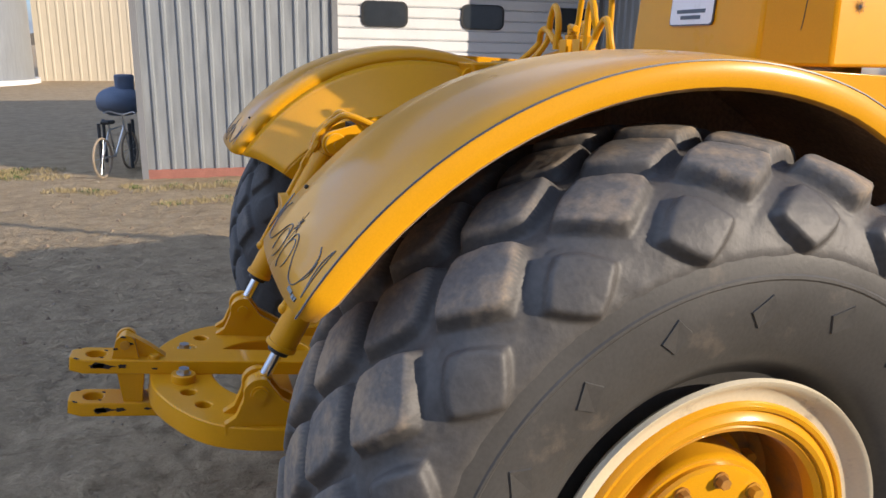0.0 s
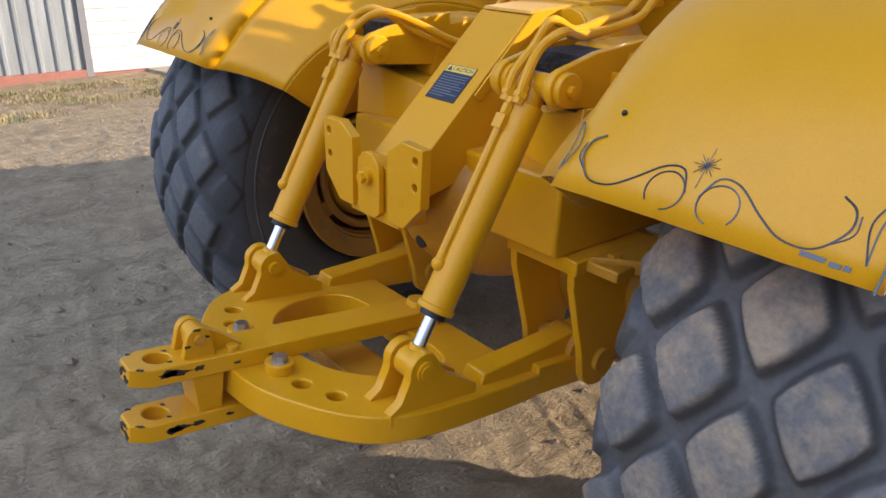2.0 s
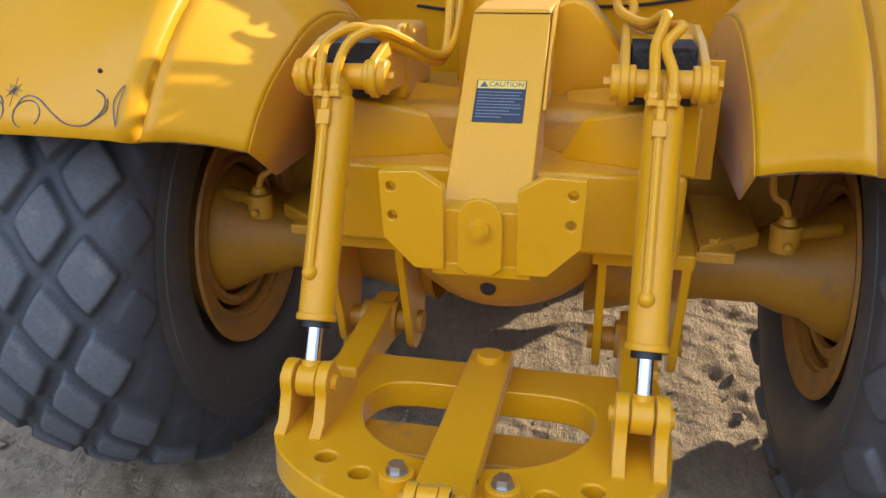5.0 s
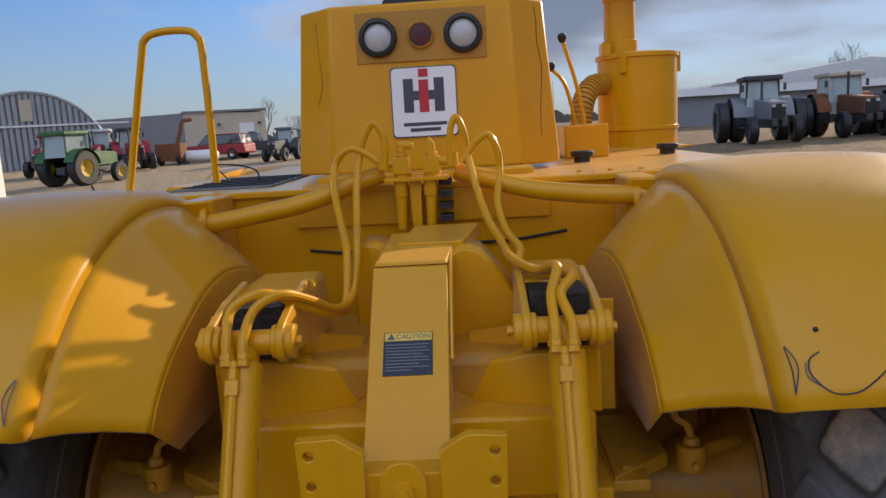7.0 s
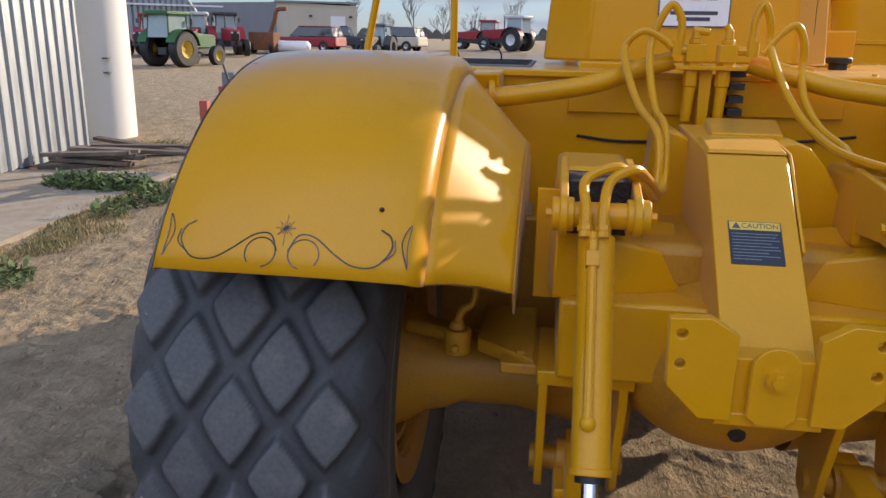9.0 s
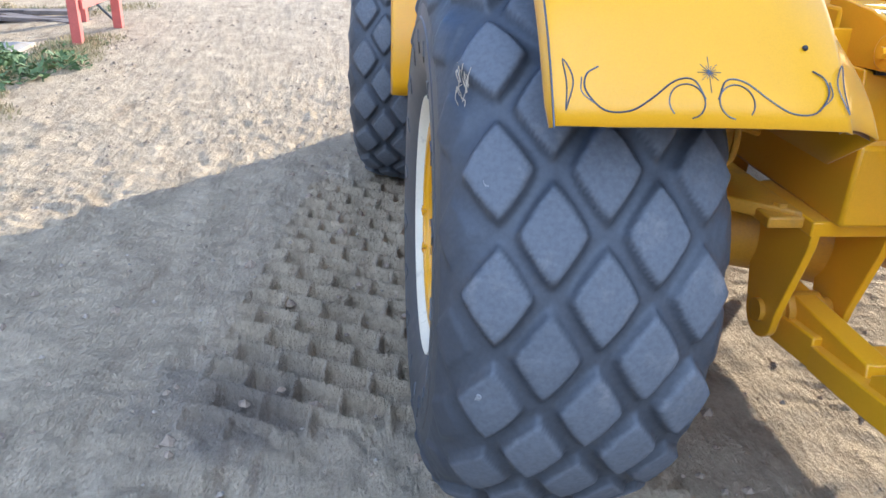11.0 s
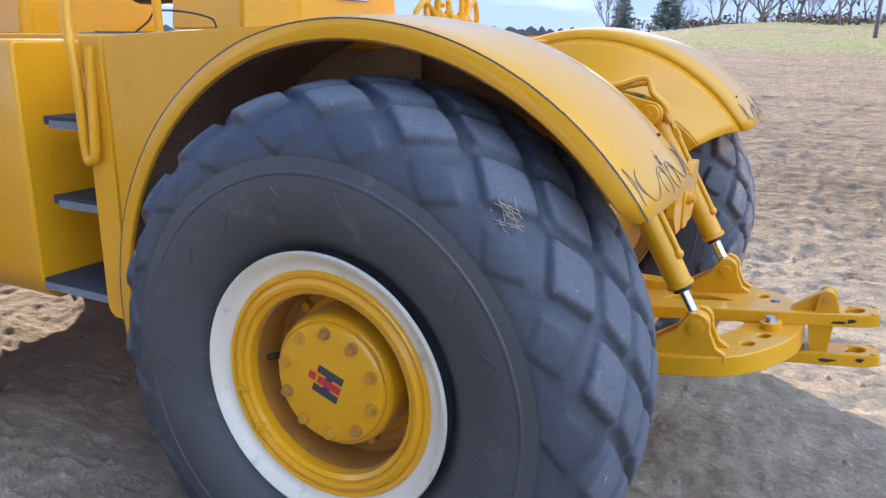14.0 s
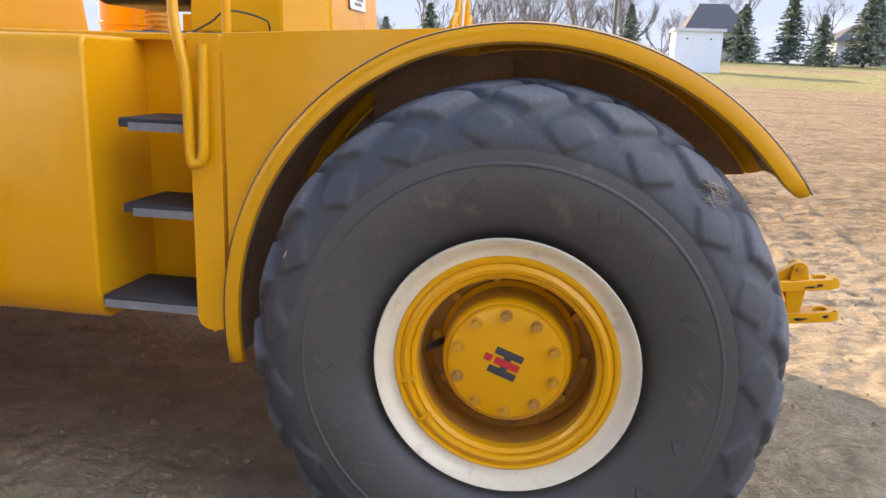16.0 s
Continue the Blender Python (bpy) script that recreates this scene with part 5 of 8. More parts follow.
# front arch
for sg in (-1, 1):
    f = new("front_fender")
    f.parent = tractor
    bm = mesh()
    rows = []
    for k in range(41):
        a = 184 - 190 * k / 40
        rows.append([bm.verts.new(rim_point(sg * x, r, a, 3.05 if sg < 0 else 3.70)) for x, r in ((1.60, 0.935), (1.635, 0.94), (1.645, 0.965), (1.635, 0.992), (1.60, 1.0), (0.75, 1.0))])
    for A, B in zip(rows, rows[1:]):
        for i in range(len(A) - 1):
            bm.faces.new((A[i], A[i + 1], B[i + 1], B[i]))
    p = part("front_fender_skin", bm, YELLOW, f, "yellow arched sheet with rolled lip")
    mod = p.modifiers.new("sheet", "SOLIDIFY")
    mod.thickness, mod.offset = 0.006, 0
    bm = mesh()
    arcpts = [(p.y, p.z) for p in [rim_point(0, 0.995, 184 - (184 - 95) * k / 20, 3.05 if sg < 0 else 3.70) for k in range(21)]]
    plate(bm, [(arcpts[0][0] + 0.12, 1.825)] + arcpts + [(arcpts[-1][0] + 0.02, 1.85)], [], 0.012, frame_of((sg * 1.408 - 0.006, 0, 0), (0, 1, 0), (0, 0, 1)))
    part("front_side_panel", bm, YELLOW, f)

# ---- console with sign and lamps ----
head = new("rear_console")
head.parent = tractor
head["label"] = "yellow faceted console housing with lamps and sign"
bm = mesh()
low = [(-0.415, 0.93), (0.425, 0.93), (0.60, 1.10), (0.60, 1.52), (-0.60, 1.52), (-0.60, 1.10)]
top = [(-0.385, 0.97), (0.385, 0.97), (0.545, 1.13), (0.545, 1.50), (-0.545, 1.50), (-0.545, 1.13)]
hull(bm, [(x, y, 1.865) for x, y in low], [(x, y, 2.585) for x, y in top])
part("console_shell", bm, YELLOW, head, bevel=0.012)
# cracks in the paint of the two slanting corners
for sg, run in ((1, ((0.70, 0.95), (0.74, 0.86), (0.69, 0.74), (0.76, 0.62), (0.73, 0.53), (0.66, 0.42), (0.60, 0.33), (0.57, 0.21), (0.55, 0.17))), (-1, ((0.46, 0.93), (0.40, 0.84), (0.34, 0.72), (0.25, 0.58), (0.27, 0.50), (0.39, 0.42)))):
    line = []
    for u, t in run:
        foot = Vector((sg * 0.42 + sg * 0.18 * u, 0.93 + 0.17 * u, 1.865))
        head_edge = Vector((sg * 0.385 + sg * 0.16 * u, 0.97 + 0.16 * u, 2.585))
        line.append(foot.lerp(head_edge, t))
    bm = mesh()
    tube(bm, line, 0.0022, 5, 2)
    part("paint_crack", bm, DARK, head, "dark crack in the paint")
bm = mesh()
box(bm, -0.45, 0.45, 0.75, 1.4, 1.58, 1.868)
part("console_base", bm, YELLOW, head, bevel=0.006)


hm = frame_of((0, 0.93, 1.865), (1, 0, 0), (0, 0.04, 0.72))
bm = mesh()
box(bm, -0.275, 0.285, 0.47, 0.685, 0.001, 0.008, hm)
part("lamp_panel", bm, LAMP_PANEL, head, "dull brownish lamp panel", bevel=0.002)
for x in (-0.178, 0.187):
    lp = new("work_lamp")
    lp.parent = head
    c = hm @ Vector((x, 0.575, 0.008))
    ax = (hm.to_3x3() @ Vector((0, 0, 1)))
    bm = mesh()
    lathe(bm, [(0.0, 0.081), (-0.018, 0.083), (-0.03, 0.078), (-0.034, 0.066), (-0.018, 0.058)], 36, axis="y", centre=c)
    o = part("lamp_bezel", bm, BLACK, lp)
    bm = mesh()
    lathe(bm, [(-0.016, 0.060), (-0.024, 0.046), (-0.031, 0.025), (-0.032, 0.0)], 36, axis="y", centre=c)
    part("lamp_lens", bm, LENS, lp, "ribbed clear glass lens")
bm = mesh()
c = hm @ Vector((0.004, 0.578, 0.008))
lathe(bm, [(0.0, 0.058), (-0.012, 0.058), (-0.018, 0.052), (-0.012, 0.048)], 30, axis="y", centre=c)
part("reflector_ring", bm, LAMP_PANEL, head)
bm = mesh()
lathe(bm, [(-0.011, 0.05), (-0.013, 0.02), (-0.014, 0.0)], 30, axis="y", centre=c)
part("reflector", bm, RED_LENS, head, "dark red round reflector")
sign = new("maker_sign")
sign.parent = tractor
sign["label"] = "white enamel sign with black and red block emblem"
SX0, SX1, SZ0, SZ1 = -0.138, 0.148, 2.01 - 1.865, 2.312 - 1.865
bm = mesh()
rr = 0.018
o = []
for cx, cy, a in ((SX1 - rr, SZ0 + rr, 270), (SX1 - rr, SZ1 - rr, 0), (SX0 + rr, SZ1 - rr, 90), (SX0 + rr, SZ0 + rr, 180)):
    o += arc(cx, cy, rr, a, a + 90, 4)
plate(bm, o, [], 0.006, hm @ pose(0, 0, 0.002))
part("sign_edge", bm, PIN, sign, "thin dark border", smooth=False)
bm = mesh()
k = 0.965
sc = ((SX0 + SX1) / 2, (SZ0 + SZ1) / 2)
plate(bm, [(sc[0] + (x - sc[0]) * k, sc[1] + (y - sc[1]) * k) for x, y in o], [], 0.008, hm @ pose(0, 0, 0.002))
part("sign_face", bm, SIGN_WHITE, sign, smooth=False)
sm = hm @ pose(sc[0], sc[1] + 0.028, 0.0102)
bm = mesh()
for x0, x1, y0, y1 in ((-0.088, -0.045, -0.072, 0.072), (0.045, 0.088, -0.072, 0.072), (-0.046, 0.046, -0.02, 0.02)):
    box(bm, x0, x1, y0, y1, 0, 0.001, sm)
part("sign_block", bm, PIN, sign, smooth=False)
bm = mesh()
box(bm, -0.021, 0.021, -0.072, 0.066, 0, 0.0022, sm)
box(bm, -0.021, 0.021, 0.078, 0.112, 0, 0.0022, sm)
part("sign_bar", bm, RED, sign, smooth=False)
for w, y in ((0.094, -0.095), (0.066, -0.119)):        # two short lines below the emblem
    bm = mesh()
    box(bm, sc[0] - w, sc[0] + w, sc[1] + y - 0.0075, sc[1] + y + 0.0075, 0.0102, 0.0112, hm)
    part("sign_line", bm, PIN, sign, smooth=False)

# ---- valve bank and pipes behind the tower ----
valve = new("valve_bank")
valve.parent = tractor
valve["label"] = "yellow painted hydraulic valve bank with fittings"
bm = mesh()
box(bm, -0.128, 0.108, 0.38, 0.49, 1.858, 1.872)
part("valve_plate", bm, YELLOW, valve, bevel=0.002)
for x, cap in ((-0.062, 1), (0.049, 0)):
    bm = mesh()
    box(bm, x - 0.032, x + 0.030, 0.395, 0.465, 1.884, 1.945)
    cyl(bm, (x, 0.43, 1.870), (x, 0.43, 1.886), 0.034, seg=6)
    cyl(bm, (x, 0.43, 1.945), (x, 0.43, 1.962), 0.024, seg=6)
    cyl(bm, (x, 0.43, 1.962), (x, 0.43, 1.995), 0.017, 0.014, 14)
    if cap:
        cyl(bm, (x - 0.012, 0.43, 1.993), (x + 0.045, 0.425, 1.985), 0.014, seg=10)
    else:
        cyl(bm, (x, 0.43, 1.99), (x - 0.012, 0.43, 2.012), 0.014, 0.011, seg=10)
    part("valve_body", bm, YELLOW, valve, bevel=0.003)
    bm = mesh()
    cyl(bm, (x - 0.008, 0.42, 1.80), (x - 0.008, 0.42, 1.858), 0.026, seg=8)
    cyl(bm, (x - 0.012, 0.42, 1.675), (x - 0.008, 0.42, 1.80), 0.017, 0.021, 14)
    part("valve_spool", bm, YELLOW, valve, bevel=0.003)
for sg in (-1, 1):                                      # side ports that the looped hoses screw into
    bm = mesh()
    cyl(bm, (sg * 0.06, 0.42, 1.925), (sg * 0.135, 0.41, 1.925), 0.017, seg=10)
    cyl(bm, (sg * 0.128, 0.405, 1.905), (sg * 0.128, 0.405, 1.955), 0.021, seg=8)
    part("valve_port", bm, YELLOW, valve)
bm = mesh()
hull(bm, [(-0.03, 0.42, 1.62), (0.0, 0.42, 1.62), (0.0, 0.45, 1.62), (-0.03, 0.45, 1.62)], [(-0.04, 0.42, 1.875), (0.005, 0.42, 1.875), (0.005, 0.45, 1.875), (-0.04, 0.45, 1.875)])
part("valve_link", bm, YELLOW, valve)
for k in range(4):
    bm = mesh()
    box(bm, 0.07, 0.12, 0.42, 0.49, 1.70 + k * 0.045, 1.725 + k * 0.045)
    part("valve_section", bm, DARK, valve)
bm = mesh()
tube(bm, [(-0.80, 0.262, 1.752), (-0.68, 0.285, 1.76), (-0.42, 0.36, 1.80), (-0.25, 0.43, 1.855), (-0.14, 0.47, 1.885)], 0.034, 14)
part("cross_pipe", bm, YELLOW, valve)
bm = mesh()
tube(bm, [(0.14, 0.47, 1.88), (0.25, 0.43, 1.85), (0.40, 0.37, 1.81), (0.60, 0.31, 1.785), (0.80, 0.27, 1.775)], 0.034, 14)
part("cross_pipe", bm, YELLOW, valve)
for sg in (-1, 1):
    bm = mesh()
    cyl(bm, (sg * 0.755, 0.270, 1.763), (sg * 0.775, 0.266, 1.763), 0.05, seg=20)
    part("pipe_flange", bm, YELLOW, valve)
# black tubes added in place of the console's dark base seam
bm = mesh()
tube(bm, [(-0.45, 0.515, 1.60), (-0.3, 0.512, 1.585), (-0.1, 0.512, 1.59)], 0.006, 6)
part("seam_line", bm, BLACK, valve)
bm = mesh()
tube(bm, [(0.2, 0.512, 1.60), (0.35, 0.512, 1.605), (0.55, 0.515, 1.63)], 0.006, 6)
part("seam_line", bm, BLACK, valve)
# ---- air cleaner, levers, seat, wheel, exhaust on the deck ----
aircan = new("air_cleaner")
aircan.parent = tractor
aircan["label"] = "yellow air cleaner canister with mushroom rain cap"
CX, CY = 1.34, 2.90
bm = mesh()
lathe(bm, [(1.842, 0.0), (1.842, 0.258), (1.955, 0.26), (1.96, 0.272), (1.98, 0.272), (1.985, 0.263), (2.425, 0.263), (2.43, 0.275), (2.455, 0.275), (2.463, 0.255), (2.463, 0.0)], 48, "z", centre=(CX, CY, 0))
part("canister", bm, YELLOW, aircan)
part("mount_plate", box(mesh(), CX - 0.30, CX + 0.28, CY - 0.28, CY + 0.28, 1.835, 1.848), YELLOW, aircan, bevel=0.002)
bm = mesh()
lathe(bm, [(2.455, 0.118), (2.55, 0.118), (2.556, 0.105), (2.80, 0.103), (2.806, 0.111), (2.90, 0.111)], 32, "z", centre=(CX - 0.112, CY, 0))
part("intake_pipe", bm, YELLOW, aircan)
for k in range(16):
    a = 2 * math.pi * k / 16
    part("intake_slot", box(mesh(), -0.011, 0.011, 0.108, 0.114, 2.835, 2.875, pose(CX - 0.112, CY, 0) @ pose(0, 0, 0, 0, 0, math.degrees(a))), DARK, aircan)
bm = mesh()
lathe(bm, [(2.885, 0.07), (2.862, 0.212), (2.868, 0.243), (2.89, 0.248), (2.94, 0.23), (2.98, 0.158), (2.998, 0.075), (3.0, 0.0)], 48, "z", centre=(CX - 0.118, CY, 0))
part("rain_cap", bm, YELLOW, aircan)
bm = mesh()
box(bm, CX - 0.262, CX - 0.20, CY - 0.16, CY - 0.06, 2.45, 2.53)
part("intake_box", bm, YELLOW, aircan, bevel=0.002)
for a in (-120, -10, 60):
    m = pose(CX, CY, 0) @ pose(0, 0, 0, 0, 0, a)
    part("latch", box(mesh(), 0.258, 0.282, -0.02, 0.02, 2.33, 2.46, m), YELLOW, aircan, bevel=0.002)
ELBOW = smooth_path([(CX - 0.22, CY - 0.08, 2.27), (CX - 0.33, CY - 0.22, 2.26), (CX - 0.41, CY - 0.34, 2.17), (CX - 0.44, CY - 0.38, 2.02), (CX - 0.44, CY - 0.38, 1.85)], 6)
bm = mesh()
tube(bm, ELBOW, 0.062, 14, 1, smooth=False)
elbow = part("intake_elbow", bm, YELLOW_OLD, aircan, "dusty yellow ribbed intake hose")
for p, q in zip(ELBOW[1:-1], ELBOW[2:]):
    bm = mesh()
    cyl(bm, p, p + (q - p).normalized() * 0.016, 0.072, seg=16)
    part("hose_rib", bm, YELLOW_OLD, elbow)
bm = mesh()
box(bm, 0.70, 0.935, 1.74, 2.24, 1.84, 2.02)
part("side_box", bm, YELLOW, rear, bevel=0.01)
for x0, y0, x1, y1, z1 in ((0.82, 1.80, 0.705, 1.76, 2.47), (0.80, 2.0, 0.665, 1.98, 2.34)):
    lv = new("control_lever")
    lv.parent = tractor
    bm = mesh()
    tube(bm, [(x0, y0, 2.01), ((x0 + x1) / 2 + 0.012, (y0 + y1) / 2, 2.24), (x1, y1, z1)], 0.011, 8)
    part("lever_rod", bm, YELLOW, lv)
    bm = mesh()
    lathe(bm, [(-0.03, 0.0), (-0.029, 0.013), (-0.008, 0.023), (0.008, 0.024), (0.019, 0.016), (0.023, 0.0)], 14, "z", centre=(x1, y1, z1 + 0.012))
    part("lever_knob", bm, BLACK, lv, "worn black lever knob")
for x, y in ((0.735, 1.35), (1.24, 1.72)):
    bm = mesh()
    lathe(bm, [(1.84, 0.04), (1.868, 0.04), (1.87, 0.055), (1.892, 0.057), (1.897, 0.05), (1.897, 0.0)], 24, "z", centre=(x, y, 0))
    part("filler_cap", bm, BLACK, rear, "black filler cap")
for k in range(7):
    bm = mesh()
    cyl(bm, (0.62 + 0.12 * k, 0.62, 1.842), (0.62 + 0.12 * k, 0.62, 1.85), 0.011, seg=6)
    part("deck_bolt", bm, YELLOW, rear)
seat = new("seat")
seat.parent = tractor
seat["label"] = "black operator seat behind the console"
bm = mesh()
plate(bm, [(-0.235, 2.05), (0.255, 2.05)] + [(0.01 + 0.245 * math.cos(a), 2.632 + 0.165 * math.sin(a) ** 0.8) for a in [math.pi * k / 14 for k in range(15)]], [], 0.1, frame_of((0, 1.72, 0), (1, 0, 0), (0, 0, 1)))
part("backrest", bm, BLACK, seat, bevel=0.045)
bm = mesh()
box(bm, -0.24, 0.26, 1.7, 2.2, 2.0, 2.12)
part("seat_cushion", bm, BLACK, seat, bevel=0.04)
steer = new("steering_wheel")
steer.parent = tractor
steer["label"] = "thin black steering wheel"
sw = pose(0.012, 2.30, 2.80, 55, 0, 0)
bm = mesh()
tube(bm, [sw @ Vector((0.262 * math.cos(2 * math.pi * k / 32), 0.262 * math.sin(2 * math.pi * k / 32), 0)) for k in range(33)], 0.014, 8, 1, smooth=False)
part("wheel_ring", bm, BLACK, steer)
for k in range(3):
    bm = mesh()
    a = math.pi / 2 + 2 * math.pi * k / 3
    cyl(bm, sw @ Vector((0, 0, -0.02)), sw @ Vector((0.262 * math.cos(a), 0.262 * math.sin(a), 0)), 0.011, seg=8)
    part("spoke", bm, BLACK, steer)
bm = mesh()
cyl(bm, sw @ Vector((0, 0, 0.0)), sw @ Vector((0, 0, -0.75)), 0.03, seg=14)
part("column", bm, DARK, steer)
hood = new("hood")
hood.parent = tractor
hood["label"] = "long yellow engine hood"
bm = mesh()
hull(bm, [(-0.5, 2.7, 1.8), (0.5, 2.7, 1.8), (0.5, 5.6, 1.8), (-0.5, 5.6, 1.8)], [(-0.45, 2.75, 2.34), (0.45, 2.75, 2.34), (0.43, 5.55, 2.28), (-0.43, 5.55, 2.28)])
part("hood_shell", bm, YELLOW, hood, bevel=0.05)
bm = mesh()
box(bm, -0.48, 0.48, 4.7, 5.62, 0.75, 1.82)
part("nose", bm, YELLOW, hood, bevel=0.04)
bm = mesh()
lathe(bm, [(2.2, 0.085), (2.9, 0.085), (2.92, 0.07), (3.62, 0.068), (3.62, 0.06), (3.4, 0.06)], 24, "z", centre=(0.30, 4.95, 0))
part("exhaust_stack", bm, GREY_PIPE, hood, "grey steel exhaust stack")
# side star pinstripe on the console flank
bm = mesh()
for k in range(8):
    a = math.pi * k / 8
    q = 0.026 if k % 2 == 0 else 0.018
    c = Vector((0.590, 1.20, 2.07))
    top = 0.16 if k == 4 else q * math.sin(a)
    cyl(bm, c + Vector((0.0, -q * math.cos(a), -q * math.sin(a))), c + Vector((-0.0025 if k == 4 else 0.0, q * math.cos(a), top)), 0.0009, seg=5)
part("console_star", bm, PIN, head)


# ---- ground ----
def dirt_material():
    m = bpy.data.materials.new("packed_dirt")
    m.use_nodes = True
    n, l = m.node_tree.nodes, m.node_tree.links
    b = n["Principled BSDF"]
    co = n.new("ShaderNodeTexCoord")
    def tex(scale, detail=6, rough=0.6):
        t = n.new("ShaderNodeTexNoise")
        t.inputs["Scale"].default_value, t.inputs["Detail"].default_value, t.inputs["Roughness"].default_value = scale, detail, rough
        l.new(co.outputs["Object"], t.inputs["Vector"])
        return t
    a, c, d = tex(0.35), tex(4.0, 8, 0.65), tex(55.0, 4, 0.7)
    r = n.new("ShaderNodeValToRGB")
    r.color_ramp.elements[0].position, r.color_ramp.elements[1].position = 0.3, 0.7
    r.color_ramp.elements[0].color, r.color_ramp.elements[1].color = (0.385, 0.297, 0.19, 1), (0.57, 0.445, 0.285, 1)
    l.new(c.outputs["Fac"], r.inputs[0])
    mx = n.new("ShaderNodeMix")
    mx.data_type, mx.blend_type = "RGBA", "MULTIPLY"
    mx.inputs["Factor"].default_value = 0.34
    r2 = n.new("ShaderNodeValToRGB")
    r2.color_ramp.elements[0].position, r2.color_ramp.elements[1].position = 0.35, 0.62
    r2.color_ramp.elements[0].color = (0.5, 0.48, 0.46, 1)
    l.new(d.outputs["Fac"], r2.inputs[0])
    l.new(r.outputs["Color"], mx.inputs["A"])
    l.new(r2.outputs["Color"], mx.inputs["B"])
    # far lawns and fields
    sep = n.new("ShaderNodeSeparateXYZ")
    l.new(co.outputs["Object"], sep.inputs[0])
    ad = n.new("ShaderNodeMath")
    ad.operation = "MULTIPLY_ADD"
    ad.inputs[1].default_value, ad.inputs[2].default_value = 9.0, -4.5
    l.new(a.outputs["Fac"], ad.inputs[0])
    sm = n.new("ShaderNodeMath")
    l.new(sep.outputs["X"], sm.inputs[0])
    l.new(ad.outputs[0], sm.inputs[1])
    gr = n.new("ShaderNodeMapRange")
    gr.inputs["From Min"].default_value, gr.inputs["From Max"].default_value = 30.0, 33.0
    l.new(sm.outputs[0], gr.inputs["Value"])
    gx = n.new("ShaderNodeMix")
    gx.data_type = "RGBA"
    rg = n.new("ShaderNodeValToRGB")
    rg.color_ramp.elements[0].color, rg.color_ramp.elements[1].color = (0.19, 0.18, 0.06, 1), (0.38, 0.33, 0.15, 1)
    rg.color_ramp.elements[0].position, rg.color_ramp.elements[1].position = 0.35, 0.65
    l.new(c.outputs["Fac"], rg.inputs[0])
    # a dirt lane crosses the lawns behind the pump house
    g1, g2 = n.new("ShaderNodeMapRange"), n.new("ShaderNodeMapRange")
    g1.inputs["From Min"].default_value, g1.inputs["From Max"].default_value, g1.inputs["To Min"].default_value, g1.inputs["To Max"].default_value = 51.0, 53.0, 1.0, 0.0
    g2.inputs["From Min"].default_value, g2.inputs["From Max"].default_value = 58.0, 60.0
    l.new(sm.outputs[0], g1.inputs["Value"])
    l.new(sm.outputs[0], g2.inputs["Value"])
    gm, gk = n.new("ShaderNodeMath"), n.new("ShaderNodeMath")
    gm.operation, gk.operation = "MAXIMUM", "MULTIPLY"
    l.new(g1.outputs[0], gm.inputs[0])
    l.new(g2.outputs[0], gm.inputs[1])
    l.new(gm.outputs[0], gk.inputs[0])
    l.new(gr.outputs[0], gk.inputs[1])
    l.new(gk.outputs[0], gx.inputs["Factor"])
    l.new(rg.outputs["Color"], gx.inputs["B"])
    l.new(gx.outputs["Result"], b.inputs["Base Color"])
    b.inputs["Roughness"].default_value = 0.95
    b.inputs["Specular IOR Level"].default_value = 0.15
    bp = n.new("ShaderNodeBump")
    bp.inputs["Distance"].default_value, bp.inputs["Strength"].default_value = 0.022, 0.65
    st = n.new("ShaderNodeMapping")
    st.inputs["Scale"].default_value = (2.2, 0.5, 1.0)
    l.new(co.outputs["Object"], st.inputs["Vector"])
    e = n.new("ShaderNodeTexNoise")
    e.inputs["Scale"].default_value, e.inputs["Detail"].default_value, e.inputs["Roughness"].default_value = 1.6, 7.0, 0.66
    l.new(st.outputs[0], e.inputs["Vector"])
    # wheel ruts: long ridges that run along the yard, ridge shade put into their beds' colour
    ru = n.new("ShaderNodeMapping")
    ru.inputs["Scale"].default_value = (6.0, 1.3, 1.0)
    ru.inputs["Rotation"].default_value = (0, 0, 0.12)
    l.new(co.outputs["Object"], ru.inputs["Vector"])
    rn = n.new("ShaderNodeTexNoise")
    rn.inputs["Scale"].default_value, rn.inputs["Detail"].default_value, rn.inputs["Roughness"].default_value, rn.inputs["Distortion"].default_value = 0.9, 9.0, 0.72, 0.6
    l.new(ru.outputs[0], rn.inputs["Vector"])
    rc = n.new("ShaderNodeValToRGB")
    rc.color_ramp.elements[0].position, rc.color_ramp.elements[1].position = 0.33, 0.45
    rc.color_ramp.elements[0].color, rc.color_ramp.elements[1].color = (0.55, 0.5, 0.46, 1), (1, 1, 1, 1)
    l.new(rn.outputs["Fac"], rc.inputs[0])
    rx = n.new("ShaderNodeMix")
    rx.data_type, rx.blend_type = "RGBA", "MULTIPLY"
    rx.inputs["Factor"].default_value = 0.65
    l.new(mx.outputs["Result"], rx.inputs["A"])
    l.new(rc.outputs["Color"], rx.inputs["B"])
    # broad patches of damp, freshly turned soil
    pm = n.new("ShaderNodeMapping")
    pm.inputs["Scale"].default_value = (0.9, 0.3, 1.0)
    l.new(co.outputs["Object"], pm.inputs["Vector"])
    pn = n.new("ShaderNodeTexNoise")
    pn.inputs["Scale"].default_value, pn.inputs["Detail"].default_value, pn.inputs["Roughness"].default_value = 0.8, 10.0, 0.7
    l.new(pm.outputs[0], pn.inputs["Vector"])
    pc = n.new("ShaderNodeValToRGB")
